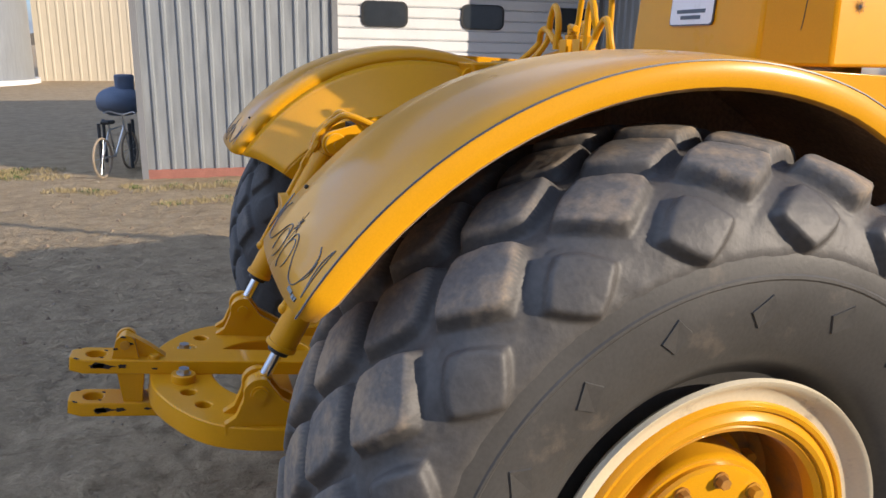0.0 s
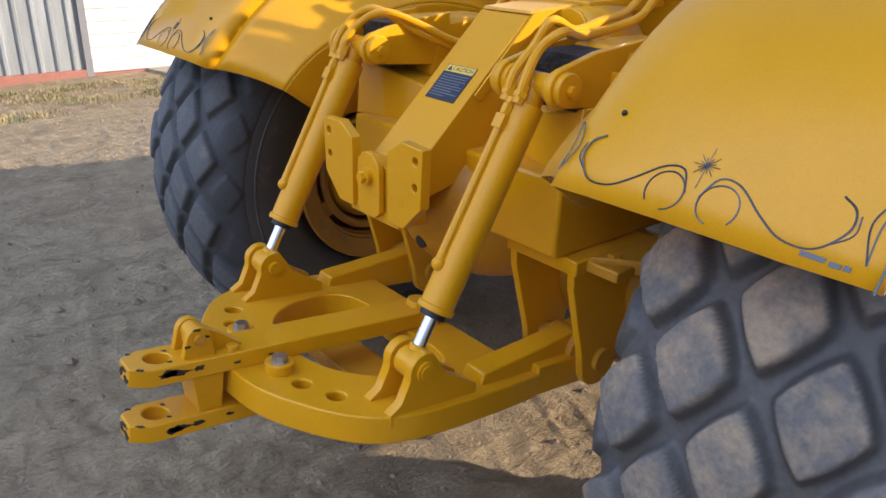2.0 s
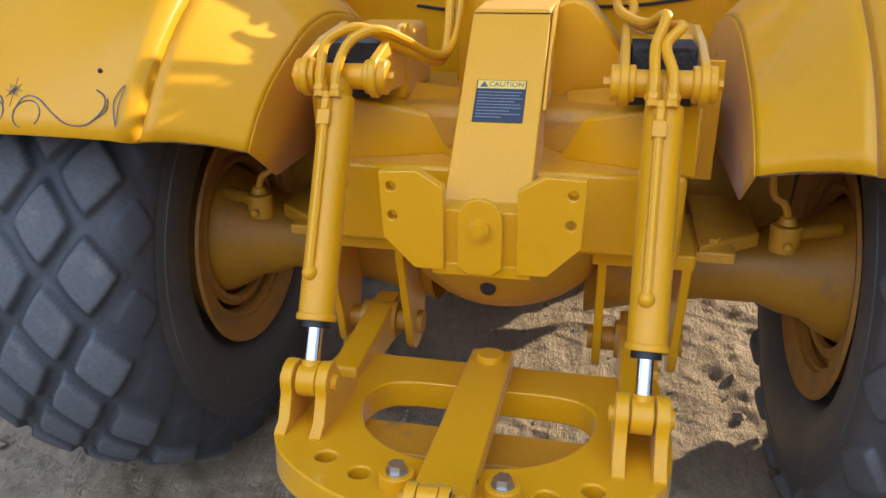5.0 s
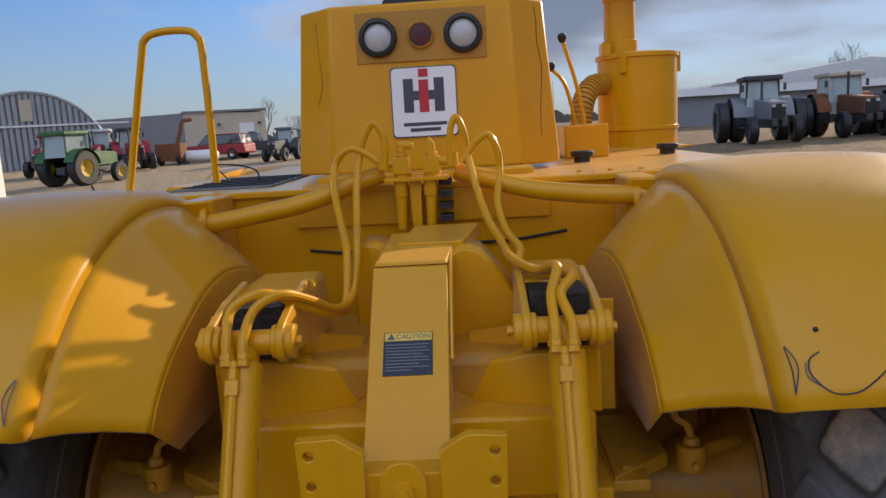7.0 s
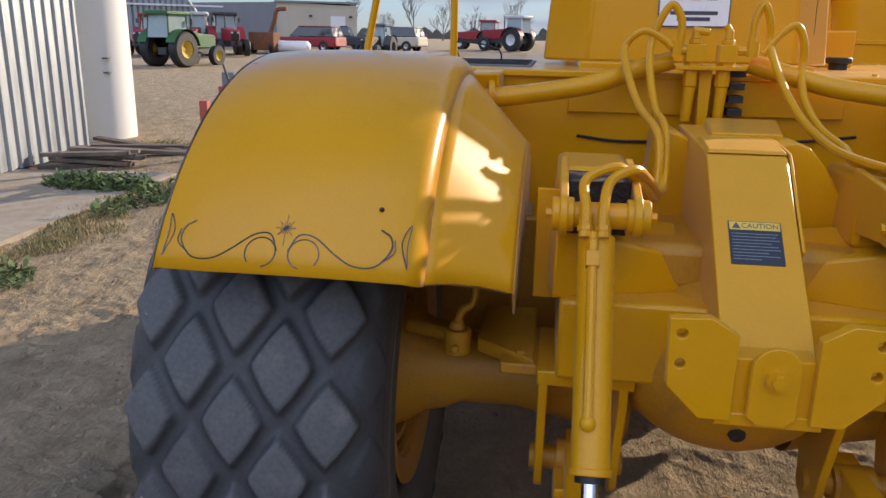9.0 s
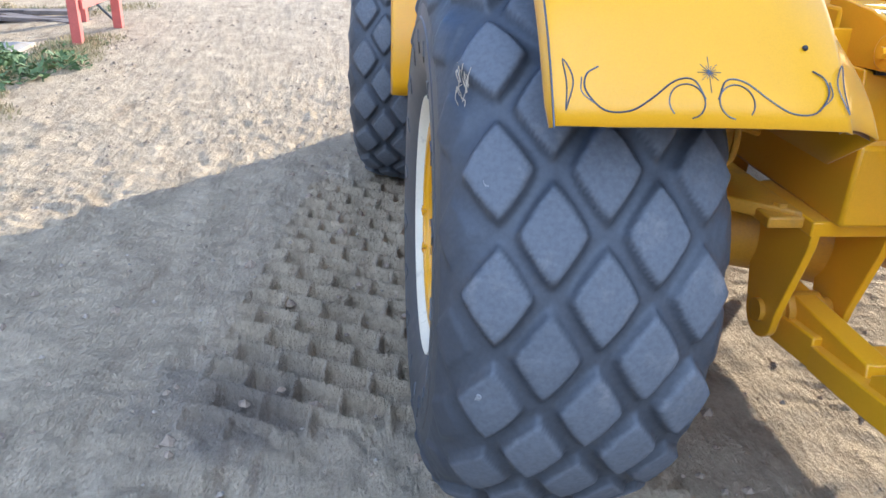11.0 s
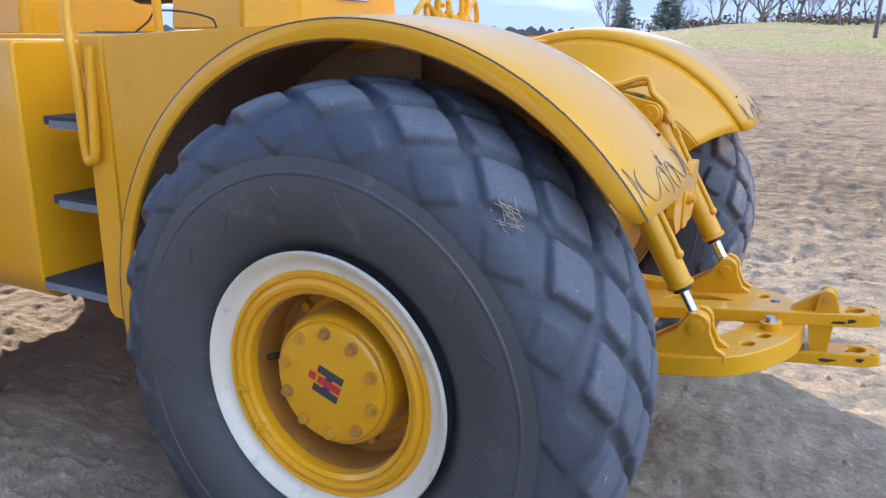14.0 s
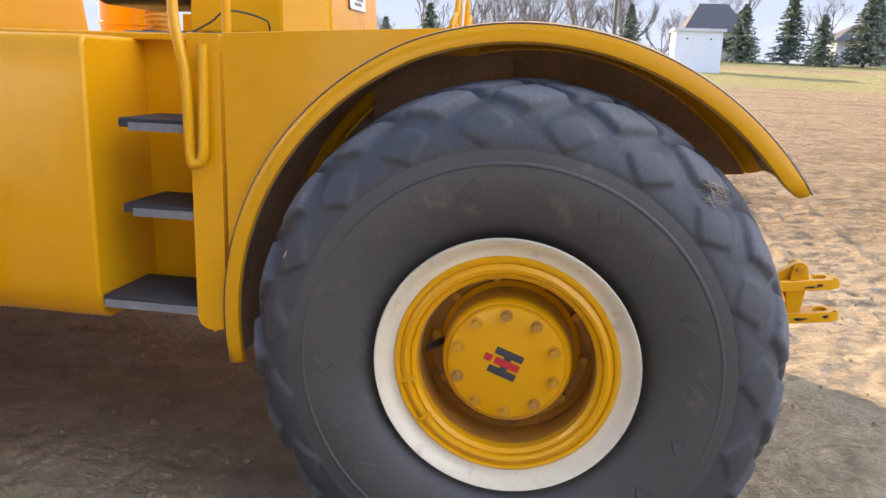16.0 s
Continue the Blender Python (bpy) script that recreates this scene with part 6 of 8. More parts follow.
    pc.color_ramp.elements[0].position, pc.color_ramp.elements[1].position = 0.36, 0.5
    pc.color_ramp.elements[0].color, pc.color_ramp.elements[1].color = (0.46, 0.41, 0.37, 1), (0.72, 0.68, 0.63, 1)
    l.new(pn.outputs["Fac"], pc.inputs[0])
    fx = n.new("ShaderNodeMapRange")
    fx.inputs["From Min"].default_value, fx.inputs["From Max"].default_value, fx.inputs["To Max"].default_value = 2.5, 6.0, 0.75
    l.new(sep.outputs["X"], fx.inputs["Value"])
    px = n.new("ShaderNodeMix")
    px.data_type, px.blend_type = "RGBA", "MULTIPLY"
    l.new(fx.outputs[0], px.inputs["Factor"])
    l.new(rx.outputs["Result"], px.inputs["A"])
    l.new(pc.outputs["Color"], px.inputs["B"])
    # clods and straw-pale crumbs scattered over the churned field
    cn = n.new("ShaderNodeTexNoise")
    cn.inputs["Scale"].default_value, cn.inputs["Detail"].default_value, cn.inputs["Roughness"].default_value = 6.5, 9.0, 0.8
    cm = n.new("ShaderNodeMapping")
    cm.inputs["Scale"].default_value = (1.9, 0.5, 1.0)
    l.new(co.outputs["Object"], cm.inputs["Vector"])
    l.new(cm.outputs[0], cn.inputs["Vector"])
    cr = n.new("ShaderNodeValToRGB")
    cr.color_ramp.elements[0].position, cr.color_ramp.elements[1].position = 0.40, 0.56
    cr.color_ramp.elements[0].color, cr.color_ramp.elements[1].color = (0.50, 0.43, 0.37, 1), (1.12, 1.1, 1.06, 1)
    l.new(cn.outputs["Fac"], cr.inputs[0])
    cx = n.new("ShaderNodeMix")
    cx.data_type, cx.blend_type = "RGBA", "MULTIPLY"
    l.new(fx.outputs[0], cx.inputs["Factor"])
    l.new(px.outputs["Result"], cx.inputs["A"])
    l.new(cr.outputs["Color"], cx.inputs["B"])
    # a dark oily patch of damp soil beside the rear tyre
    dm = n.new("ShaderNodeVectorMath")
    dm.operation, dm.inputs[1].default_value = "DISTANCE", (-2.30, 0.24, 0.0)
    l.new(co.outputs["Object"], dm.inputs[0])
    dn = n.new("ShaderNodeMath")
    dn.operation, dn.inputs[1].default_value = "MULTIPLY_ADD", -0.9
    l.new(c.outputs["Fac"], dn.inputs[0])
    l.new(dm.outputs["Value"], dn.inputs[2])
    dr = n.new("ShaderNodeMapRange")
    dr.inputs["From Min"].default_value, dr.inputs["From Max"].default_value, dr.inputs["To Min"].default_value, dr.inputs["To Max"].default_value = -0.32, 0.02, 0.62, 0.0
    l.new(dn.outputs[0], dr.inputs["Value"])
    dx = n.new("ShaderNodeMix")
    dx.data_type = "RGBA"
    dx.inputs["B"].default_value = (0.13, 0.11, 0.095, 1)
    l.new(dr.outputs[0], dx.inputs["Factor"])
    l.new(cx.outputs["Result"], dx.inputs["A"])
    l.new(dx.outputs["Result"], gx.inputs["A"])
    bp4 = n.new("ShaderNodeBump")
    bp4.inputs["Distance"].default_value, bp4.inputs["Strength"].default_value = 0.12, 1.0
    l.new(rn.outputs["Fac"], bp4.inputs["Height"])
    bp3 = n.new("ShaderNodeBump")
    l.new(bp4.outputs[0], bp3.inputs["Normal"])
    bp3.inputs["Distance"].default_value, bp3.inputs["Strength"].default_value = 0.16, 0.9
    l.new(e.outputs["Fac"], bp3.inputs["Height"])
    bp2 = n.new("ShaderNodeBump")
    l.new(bp3.outputs[0], bp2.inputs["Normal"])
    bp2.inputs["Distance"].default_value, bp2.inputs["Strength"].default_value = 0.05, 0.8
    l.new(c.outputs["Fac"], bp2.inputs["Height"])
    l.new(d.outputs["Fac"], bp.inputs["Height"])
    l.new(bp2.outputs[0], bp.inputs["Normal"])
    l.new(bp.outputs[0], b.inputs["Normal"])
    return m


DIRT = dirt_material()


def axis_steps(near, step, far):
    out = [0.0]
    while out[-1] < far:
        out.append(out[-1] + (step if out[-1] < near else max(step, (out[-1] - near) * 0.042 + step)))
    return [-v for v in out[:0:-1]] + out


xs = sorted(set(axis_steps(4.4, 0.028, 900.0)) | {-2.6 + 0.013 * k for k in range(108)} | {4.45 + 0.085 * k for k in range(125)})
ys = sorted(set(axis_steps(4.4, 0.028, 900.0)) | {0.05 + 0.014 * k for k in range(190)} | {-8.0 + 0.085 * k for k in range(42)})


def prints(x, y, cx, w, lean):
    """Diamond tread prints pressed in a strip: flat pads between narrow raised ridges."""
    d = x - cx - lean * y
    if abs(d) > w:
        return 0.0
    v = y / 0.155 + 0.5 * d / 0.17
    u = d / 0.2 + 0.5 * (math.floor(v) % 2)
    a, b = abs(u % 1.0 - 0.5), abs(v % 1.0 - 0.5)
    k = fade(0.5 - max(a, b), 0.02, 0.13)
    edge = min(1.0, (w - abs(d)) * 8)
    return edge * (0.032 - 0.058 * k)


TRACKS = [(16.0, -9.0, 9.2), (16.0, -9.0, 11.4), (5.0, -30.0, 27.2), (5.0, -30.0, 29.3), (30.0, 3.0, 19.5), (30.0, 3.0, 21.6), (9.5, -5.0, 2.6)]


def rough(x, y):
    """Clods, footprints and tracks pressed in the soil."""
    f = max(0.0, 1 - max(0.0, math.hypot(x, y) - 5) / 30)
    n1 = noise.noise((x * 1.1, y * 1.1, 0))
    z = 0.02 * n1 + 0.02 * f * noise.noise((x * 4.3, y * 4.3, 3)) + 0.014 * f * noise.noise((x * 10, y * 10, 7))
    if x > 0.5:
        z += f * fade(x, 0.5, 3.0) * (0.022 * noise.noise((x * 2.2, y * 0.4, 11)) + 0.02 * noise.noise((x * 5.0, y * 1.1, 13)) + 0.016 * noise.noise((x * 11.0, y * 3.6, 17)))
    if x > 2.0:                                          # ribbed wheel tracks that curve across the churned field
        for cx, cy, R in TRACKS:
            q = math.hypot(x - cx, y - cy)
            d = abs(q - R)
            if d < 0.34:
                lug = math.sin(math.atan2(y - cy, x - cx) * R * 22 + d * 14)
                z += f * fade(0.34 - d, 0.0, 0.08) * (0.007 * lug - 0.008)
            elif d < 0.5:
                z += f * 0.010 * fade(0.5 - d, 0.0, 0.12)
    if f > 0.95:
        z += 0.016 * noise.noise((x * 17, y * 17, 5)) + 0.018 * abs(noise.noise((x * 6, y * 6, 15)))
        m = 0.45 + 0.55 * fade(noise.noise((x * 0.9, y * 0.9, 9)), -0.25, 0.2)
        if -2.7 < x < -1.1 and 0.0 < y < 2.9:
            d = abs(x + 2.02 - 0.13 * y)
            k = fade(0.58 - d, 0.0, 0.1) * fade(y, -0.1, 0.2) * fade(2.9 - y, 0.0, 0.3)
            z = z * (1 - 0.85 * k) + (0.85 + 0.35 * m) * k * prints(x, y, -2.02, 0.54, 0.13)
        if -0.7 < x < 0.85 and -0.7 < y < 3:
            z = 0.45 * z + 0.30 * m * prints(x, y, 0.35, 0.42, 0.12) + 0.012 * noise.noise((x * 5, y * 4, 21))
    return z


gv = [(x, y, ground_z(x, y) + rough(x, y)) for y in ys for x in xs]
nx = len(xs)
gf = [(j * nx + i, j * nx + i + 1, (j + 1) * nx + i + 1, (j + 1) * nx + i) for j in range(len(ys) - 1) for i in range(nx - 1)]
me = bpy.data.meshes.new("ground")
me.from_pydata(gv, [], gf)
me.materials.append(DIRT)
me.shade_smooth()
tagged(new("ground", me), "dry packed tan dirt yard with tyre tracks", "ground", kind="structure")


# ---- sheds beside the yard ----
def corrugated(bm, x, y0, y1, z0, z1, pitch=0.23, depth=0.035, outward=1, axis="y"):
    """Ribbed sheet: flat pans with narrow upright ribs, standing in the plane x (or y)."""
    prof, v = [], y0
    while v < y1 - 1e-6:
        for q, d in ((0, 0), (pitch * 0.62, 0), (pitch * 0.72, depth), (pitch * 0.88, depth), (pitch * 0.98, 0)):
            if v + q <= y1:
                prof.append((v + q, d))
        v += pitch
    prof.append((y1, 0))
    lo, hi = [], []
    for p, d in prof:
        c = (x + outward * d, p) if axis == "y" else (p, x + outward * d)
        lo.append(bm.verts.new((*c, z0)))
        hi.append(bm.verts.new((*c, z1)))
    for i in range(len(lo) - 1):
        bm.faces.new((lo[i], lo[i + 1], hi[i + 1], hi[i]))
    return bm


SX = -10.45
GZ = ground_z(SX, 2)
shed = thing("machine_shed", "galvanised ribbed steel shed with white overhead door and red base trim", "shed", (SX, 4.5, GZ))
shed_inv = shed.matrix_world.inverted()


def shed_part(name, bm, mat, label="", parent=None, smooth=False, bevel=0.0):
    ob = part(name, bm, mat, parent or shed, label, smooth, bevel)
    ob.matrix_parent_inverse = (parent or shed).matrix_world.inverted()
    if parent:
        ob.matrix_parent_inverse = shed_inv
    return ob


WX, WY0, WY1 = -8.15, 6.4, 9.2                          # a wing stands forward of the doors
for x, y0, y1, z0 in ((SX, -1.78, 1.32, GZ + 0.1), (WX, WY0, WY1, 0.0)):
    bm = mesh()
    corrugated(bm, x, y0, y1, z0, 4.6)
    shed_part("ribbed_wall", bm, GALV, "ribbed galvanised sheets")
bm = mesh()
corrugated(bm, WY0, SX, WX, -0.2, 4.6, outward=-1, axis="x")
shed_part("wing_end", bm, GALV)
shed_part("wing_trim", box(mesh(), WX - 0.05, WX + 0.045, WY0, WY1, -0.3, -0.03), RED_TRIM, "faded red base board")
bm = mesh()
corrugated(bm, -1.78, SX - 7, SX, GZ + 0.1, 4.6, outward=-1, axis="x")
shed_part("end_wall", bm, GALV)
bm = mesh()
corrugated(bm, WY1, SX - 7, WX, GZ + 0.1, 4.6, outward=1, axis="x")
shed_part("end_wall", bm, GALV)
bm = mesh()
box(bm, SX - 7, SX - 6.9, -1.78, WY1, GZ - 0.5, 4.6)
shed_part("back_wall", bm, GALV)
bm = mesh()
hull(bm, [(WX + 0.3, -2.0, 4.58), (WX + 0.3, WY1 + 0.2, 4.58), (SX - 7.3, WY1 + 0.2, 4.58), (SX - 7.3, -2.0, 4.58)], [(WX + 0.3, -2.0, 4.66), (WX + 0.3, WY1 + 0.2, 4.66), (SX - 7.3, WY1 + 0.2, 5.6), (SX - 7.3, -2.0, 5.6)])
shed_part("roof", bm, GALV)
for y0, y1 in ((-1.80, 1.32),):
    bm = mesh()
    box(bm, SX - 0.05, SX + 0.045, y0, y1, GZ - 0.2, GZ + 0.10)
    shed_part("base_trim", bm, RED_TRIM, "faded red base board")
bm = mesh()
box(bm, SX - 0.06, SX + 0.05, -1.86, -1.76, GZ - 0.1, 4.6)
shed_part("corner_trim", bm, GREY_SIDE)
for y in (1.30, 6.34):
    shed_part("door_jamb", box(mesh(), SX - 0.03, SX + 0.05, y, y + 0.1, GZ - 0.1, 3.75), GREY_SIDE)
bm = mesh()
box(bm, SX - 0.03, SX + 0.03, 1.32, 6.42, 3.75, 4.6)
shed_part("door_header", bm, WHITE)
bm = mesh()
box(bm, SX - 0.05, SX + 0.05, 1.40, 6.34, GZ - 0.2, GZ + 0.03)
shed_part("door_sill", bm, RED_TRIM)
odoor = part("overhead_door", box(mesh(), SX - 0.04, SX - 0.03, 1.40, 6.34, GZ, 3.75), WHITE, shed, "white ribbed overhead door with oval windows", smooth=False)
odoor.matrix_parent_inverse = shed_inv
k = 0
z = GZ + 0.03
while z < 3.7:
    bm = mesh()
    hull(bm, [(SX - 0.03, 1.40, z), (SX + 0.0, 1.40, z + 0.008), (SX + 0.012, 1.40, z + 0.03), (SX + 0.012, 1.40, z + 0.165), (SX - 0.03, 1.40, z + 0.18)],
         [(SX - 0.03, 6.34, z), (SX + 0.0, 6.34, z + 0.008), (SX + 0.012, 6.34, z + 0.03), (SX + 0.012, 6.34, z + 0.165), (SX - 0.03, 6.34, z + 0.18)])
    part("door_slat", bm, WHITE, odoor, smooth=False)
    z += 0.185
for yc in (2.22, 4.02, 5.82):
    for r, name, mat, x0, x1 in ((1.0, "window_rim", BLACK, 0.012, 0.03), (0.9, "window_pane", WINDOW, 0.016, 0.034)):
        bm = mesh()
        w, h, q = 0.41 * r + 0.0, 0.215 * r, 0.12 * r
        o = []
        for cx, cy, a in ((w - q, -h + q, 270), (w - q, h - q, 0), (-w + q, h - q, 90), (-w + q, -h + q, 180)):
            o += arc(cx, cy, q, a, a + 90, 5)
        plate(bm, [(yc + a, 2.44 + b) for a, b in o], [], x1 - x0, frame_of((SX + x0, 0, 0), (0, 1, 0), (0, 0, 1)))
        part(name, bm, mat, odoor, smooth=False)

# concrete apron before the doors
bm = mesh()
hull(bm, [(-5.62, 2.6, -0.6), (-5.7, 7.4, -0.6), (-10.4, 7.5, -0.6), (-10.4, 2.2, -0.6)], [(-5.62, 2.6, ground_z(-5.62, 2.6) + 0.035), (-5.7, 7.4, ground_z(-5.7, 7.4) + 0.035), (-10.4, 7.5, ground_z(-10.4, 7.5) + 0.035), (-10.4, 2.2, ground_z(-10.4, 2.2) + 0.035)])
tagged(part("pavement", bm, CONCRETE, smooth=False), "worn dusty concrete apron by the shed", "pavement", kind="structure")

tank = thing("storage_tank", "tall white upright cylindrical storage tank on dirt", "tank", (-8.85, 10.75, ground_z(-8.6, 10.75)))
bm = mesh()
lathe(bm, [(-0.3, 0.0), (-0.3, 0.60), (3.3, 0.60), (3.33, 0.57), (3.42, 0.2), (3.43, 0)], 48, "z")
part("tank_shell", bm, TANK_WHITE, tank)
bm = mesh()
tube(bm, [(0.28, -0.50, 3.15), (0.29, -0.52, 3.4), (0.24, -0.42, 3.55), (0.18, -0.33, 3.4)], 0.025, 8)
part("lifting_lug", bm, WHITE, tank)
bm = mesh()
lathe(bm, [(3.38, 0.0), (3.38, 0.11), (3.62, 0.11), (3.62, 0.0)], 20, "z", centre=(-0.28, 0.1, 0))
part("tank_vent", bm, GREY_PIPE, tank, "short grey vent pipe")
for z in (1.2, 1.45):
    bm = mesh()
    box(bm, 0.40, 0.50, -0.46, -0.36, z, z + 0.02)
    part("gauge_mark", bm, DARK_PAINT, tank)


# ---- red frame, timber, clutter ----
gx, gy = -5.1, 7.9
gz = ground_z(gx, gy)
gate = thing("red_steel_frame", "faded red steel stanchion frame standing on weeds", "frame", (gx, gy, gz))
for x, y, h in ((-0.07, -0.59, 1.02), (0.06, 0.6, 1.12), (-0.55, 1.1, 1.1)):
    bm = mesh()
    box(bm, x - 0.055, x + 0.055, y - 0.055, y + 0.055, -0.15, h)
    part("frame_post", bm, RED_POST, gate, bevel=0.006)
for z in (0.40, 0.80):
    bm = mesh()
    box(bm, -0.03, 0.02, -0.54, 0.55, z, z + 0.11)
    part("frame_rail", bm, RED_POST, gate, bevel=0.004)
bm = mesh()
tube(bm, [(-0.35, 0.7, 1.45), (-0.15, 0.62, 0.85), (-0.3, 0.7, 0.45), (0.05, 0.7, 0.02)], 0.018, 8)
part("frame_hose", bm, DARK_PAINT, gate, "black rubber hose")
bm = mesh()
box(bm, -0.5, -0.3, 0.95, 1.15, 1.1, 1.32)
part("frame_box", bm, GREY_SIDE, gate, bevel=0.01)
for i in range(16):
    px, py = -7.4 + random.uniform(-0.3, 0.3), 7.95 + random.uniform(-0.25, 0.25)
    if i > 10:
        px, py = -6.9 + random.uniform(-0.7, 0.7), 9.2 + random.uniform(-0.5, 0.5)
    pz = ground_z(px, py) + (0.03 + 0.06 * (i % 4) if i <= 10 else 0.04)
    bm = mesh()
    L = random.uniform(0.4, 0.7) if i <= 10 else random.uniform(0.8, 1.6)
    box(bm, -L, L, -0.07, 0.07, -0.025, 0.03)
    o = part("plank", bm, TIMBER, None, smooth=False)
    o.matrix_world = pose(px, py, pz, random.uniform(-3, 3), random.uniform(-3, 3), random.uniform(-25, 35))
    tagged(o, "grey weathered timber plank lying in a pile", "plank", group="timber pile")


# ---- bicycle and covered barrow by the shed's end ----
def bicycle(at, rz):
    b = thing("bicycle", "silver bicycle leaning by the shed corner", "bicycle", at, rz=rz)
    for y in (-0.52, 0.52):
        w = new("bicycle_wheel")
        w.parent = b
        w.location = (0, y, 0.33)
        bm = mesh()
        tube(bm, [(0, 0.32 * math.cos(2 * math.pi * k / 28), 0.32 * math.sin(2 * math.pi * k / 28)) for k in range(29)], 0.02, 8, 1, smooth=False)
        part("bicycle_tyre", bm, STONE, w, "dusty grey tyre")
        for k in range(10):
            bm = mesh()
            a = 2 * math.pi * k / 10
            cyl(bm, (0, 0, 0), (0, 0.31 * math.cos(a), 0.31 * math.sin(a)), 0.003, seg=4)
            part("spoke", bm, STEEL, w)
    for name, pts, r in (("frame_tube", [(0, -0.52, 0.33), (0, -0.05, 0.30), (0, 0.36, 0.78), (0, -0.2, 0.76), (0, -0.52, 0.33)], 0.017), ("seat_tube", [(0, -0.05, 0.30), (0, -0.22, 0.86)], 0.016), ("fork", [(0, 0.52, 0.33), (0, 0.38, 0.7), (0, 0.33, 0.95)], 0.016),
                         ("handlebar", [(-0.28, 0.22, 1.0), (-0.2, 0.3, 1.02), (0, 0.34, 0.97), (0.2, 0.3, 1.02), (0.28, 0.22, 1.0)], 0.013)):
        bm = mesh()
        tube(bm, pts, r, 8, 3, smooth=(name == "handlebar"))
        part(name, bm, STEEL, b)
    bm = mesh()
    box(bm, -0.07, 0.07, -0.36, -0.1, 0.86, 0.92)
    part("saddle", bm, BLACK, b, bevel=0.02)
    return b


bicycle((-11.3, -2.3, ground_z(-11, -2.3) - 0.0), 70)
barrow = thing("covered_grill", "rounded bulk under a blue-grey tarp by the shed", "cover", (-12.2, -2.35, ground_z(-12, -2.5)))
bm = mesh()
bmesh.ops.create_icosphere(bm, subdivisions=3, radius=1.0, matrix=Matrix.Translation((0, 0.1, 1.16)) @ Matrix.Diagonal((0.6, 0.40, 0.26, 1)))
for v in bm.verts:
    v.co += Vector((0, 0, 0.05 * noise.noise(v.co * 4)))
part("tarp", bm, BLUE_TARP, barrow)
bm = mesh()
lathe(bm, [(1.36, 0.16), (1.60, 0.17), (1.63, 0.15), (1.64, 0.0)], 24, "z", centre=(0, 0.2, 0))
part("covered_chimney", bm, BLUE_TARP, barrow)
for x in (-0.4, 0.4):
    for y in (-0.25, 0.25):
        bm = mesh()
        cyl(bm, (x, y, -0.05), (x, y, 0.8), 0.03, seg=8)
        part("leg", bm, DARK_PAINT, barrow)

# ---- round bin and tan building behind the shed ----
gbin = thing("grain_bin", "round silver corrugated grain bin with white footing", "grain bin", (-42.5, -13.8, ground_z(-42, -13)))
bm = mesh()
prof = []
for k in range(120):
    prof.append((0.25 + k * 0.06, 5.0 + 0.03 * math.sin(k * math.pi / 1.0 + (0.5 if k % 2 else -0.5) * math.pi)))
lathe(bm, prof, 64, "z")
part("bin_wall", bm, GALV, gbin)
bm = mesh()
lathe(bm, [(-0.6, 0), (-0.6, 5.25), (0.25, 5.25), (0.25, 5.0)], 64, "z")
part("bin_footing", bm, WHITE, gbin)
tanb = thing("tan_shed", "tan ribbed steel building", "building", (-48, -1, ground_z(-45, -5)))
bm = mesh()
corrugated(bm, 3.0, -8.0, 8.0, -0.5, 7.0, 0.45, 0.03)
part("tan_wall", bm, TAN, tanb, smooth=False)
bm = mesh()
box(bm, -8, 2.99, -8, 8, -0.5, 7.0)
part("tan_core", bm, TAN, tanb, smooth=False)


# ---- far lot: quonset, tan shop, sheds ----
def quonset(at, rz):
    q = thing("quonset_hut", "arched corrugated steel quonset hut", "quonset", at, rz=rz)
    R, L = 5.3, 16
    bm = mesh()
    loops = []
    for k in range(49):
        a = math.pi * k / 48
        d = 0.09 * (k % 2)
        loops.append([bm.verts.new(((R + d) * math.cos(a) * 0.92, y, (R + d) * math.sin(a))) for y in (0, L)])
    for A, B in zip(loops, loops[1:]):
        bm.faces.new((A[0], B[0], B[1], A[1]))
    part("arch_roof", bm, GALV, q, smooth=False)
    x = -4.7
    while x < 4.7:
        bm = mesh()
        h = R * math.sqrt(max(0.02, 1 - (x / 4.9) ** 2))
        h2 = R * math.sqrt(max(0.02, 1 - ((x + 0.2) / 4.9) ** 2))
        hull(bm, [(x, -0.08, -0.5), (x + 0.22, -0.08, -0.5), (x + 0.22, 0.0, -0.5), (x, 0.0, -0.5)], [(x, -0.08, h), (x + 0.22, -0.08, h2), (x + 0.22, 0, h2), (x, 0, h)])
        part("front_rib", bm, GALV, q, smooth=False)
        x += 0.36
    bm = mesh()
    plate(bm, [(4.85 * math.cos(math.pi * k / 30), R * math.sin(math.pi * k / 30)) for k in range(31)], [], 0.05, frame_of((0, 0.08, 0), (1, 0, 0), (0, 0, 1)))
    part("front_sheet", bm, GREY_SIDE, q, smooth=False)
    bm = mesh()
    tube(bm, [(5.42 * 0.92 * math.cos(math.pi * k / 48), -0.06, 5.42 * math.sin(math.pi * k / 48)) for k in range(49)], 0.12, 8, 1, smooth=False)
    part("arch_trim", bm, GALV, q, "pale steel arch trim")
    bm = mesh()
    box(bm, -5.0, 6.2, -0.22, -0.08, 3.0, 3.12)
    part("door_track", bm, WHITE, q, smooth=False)
    bm = mesh()
    box(bm, -0.35, 0.35, -0.2, -0.08, 3.4, 4.9)
    part("sign_board", bm, TAN, q, smooth=False)
    return q


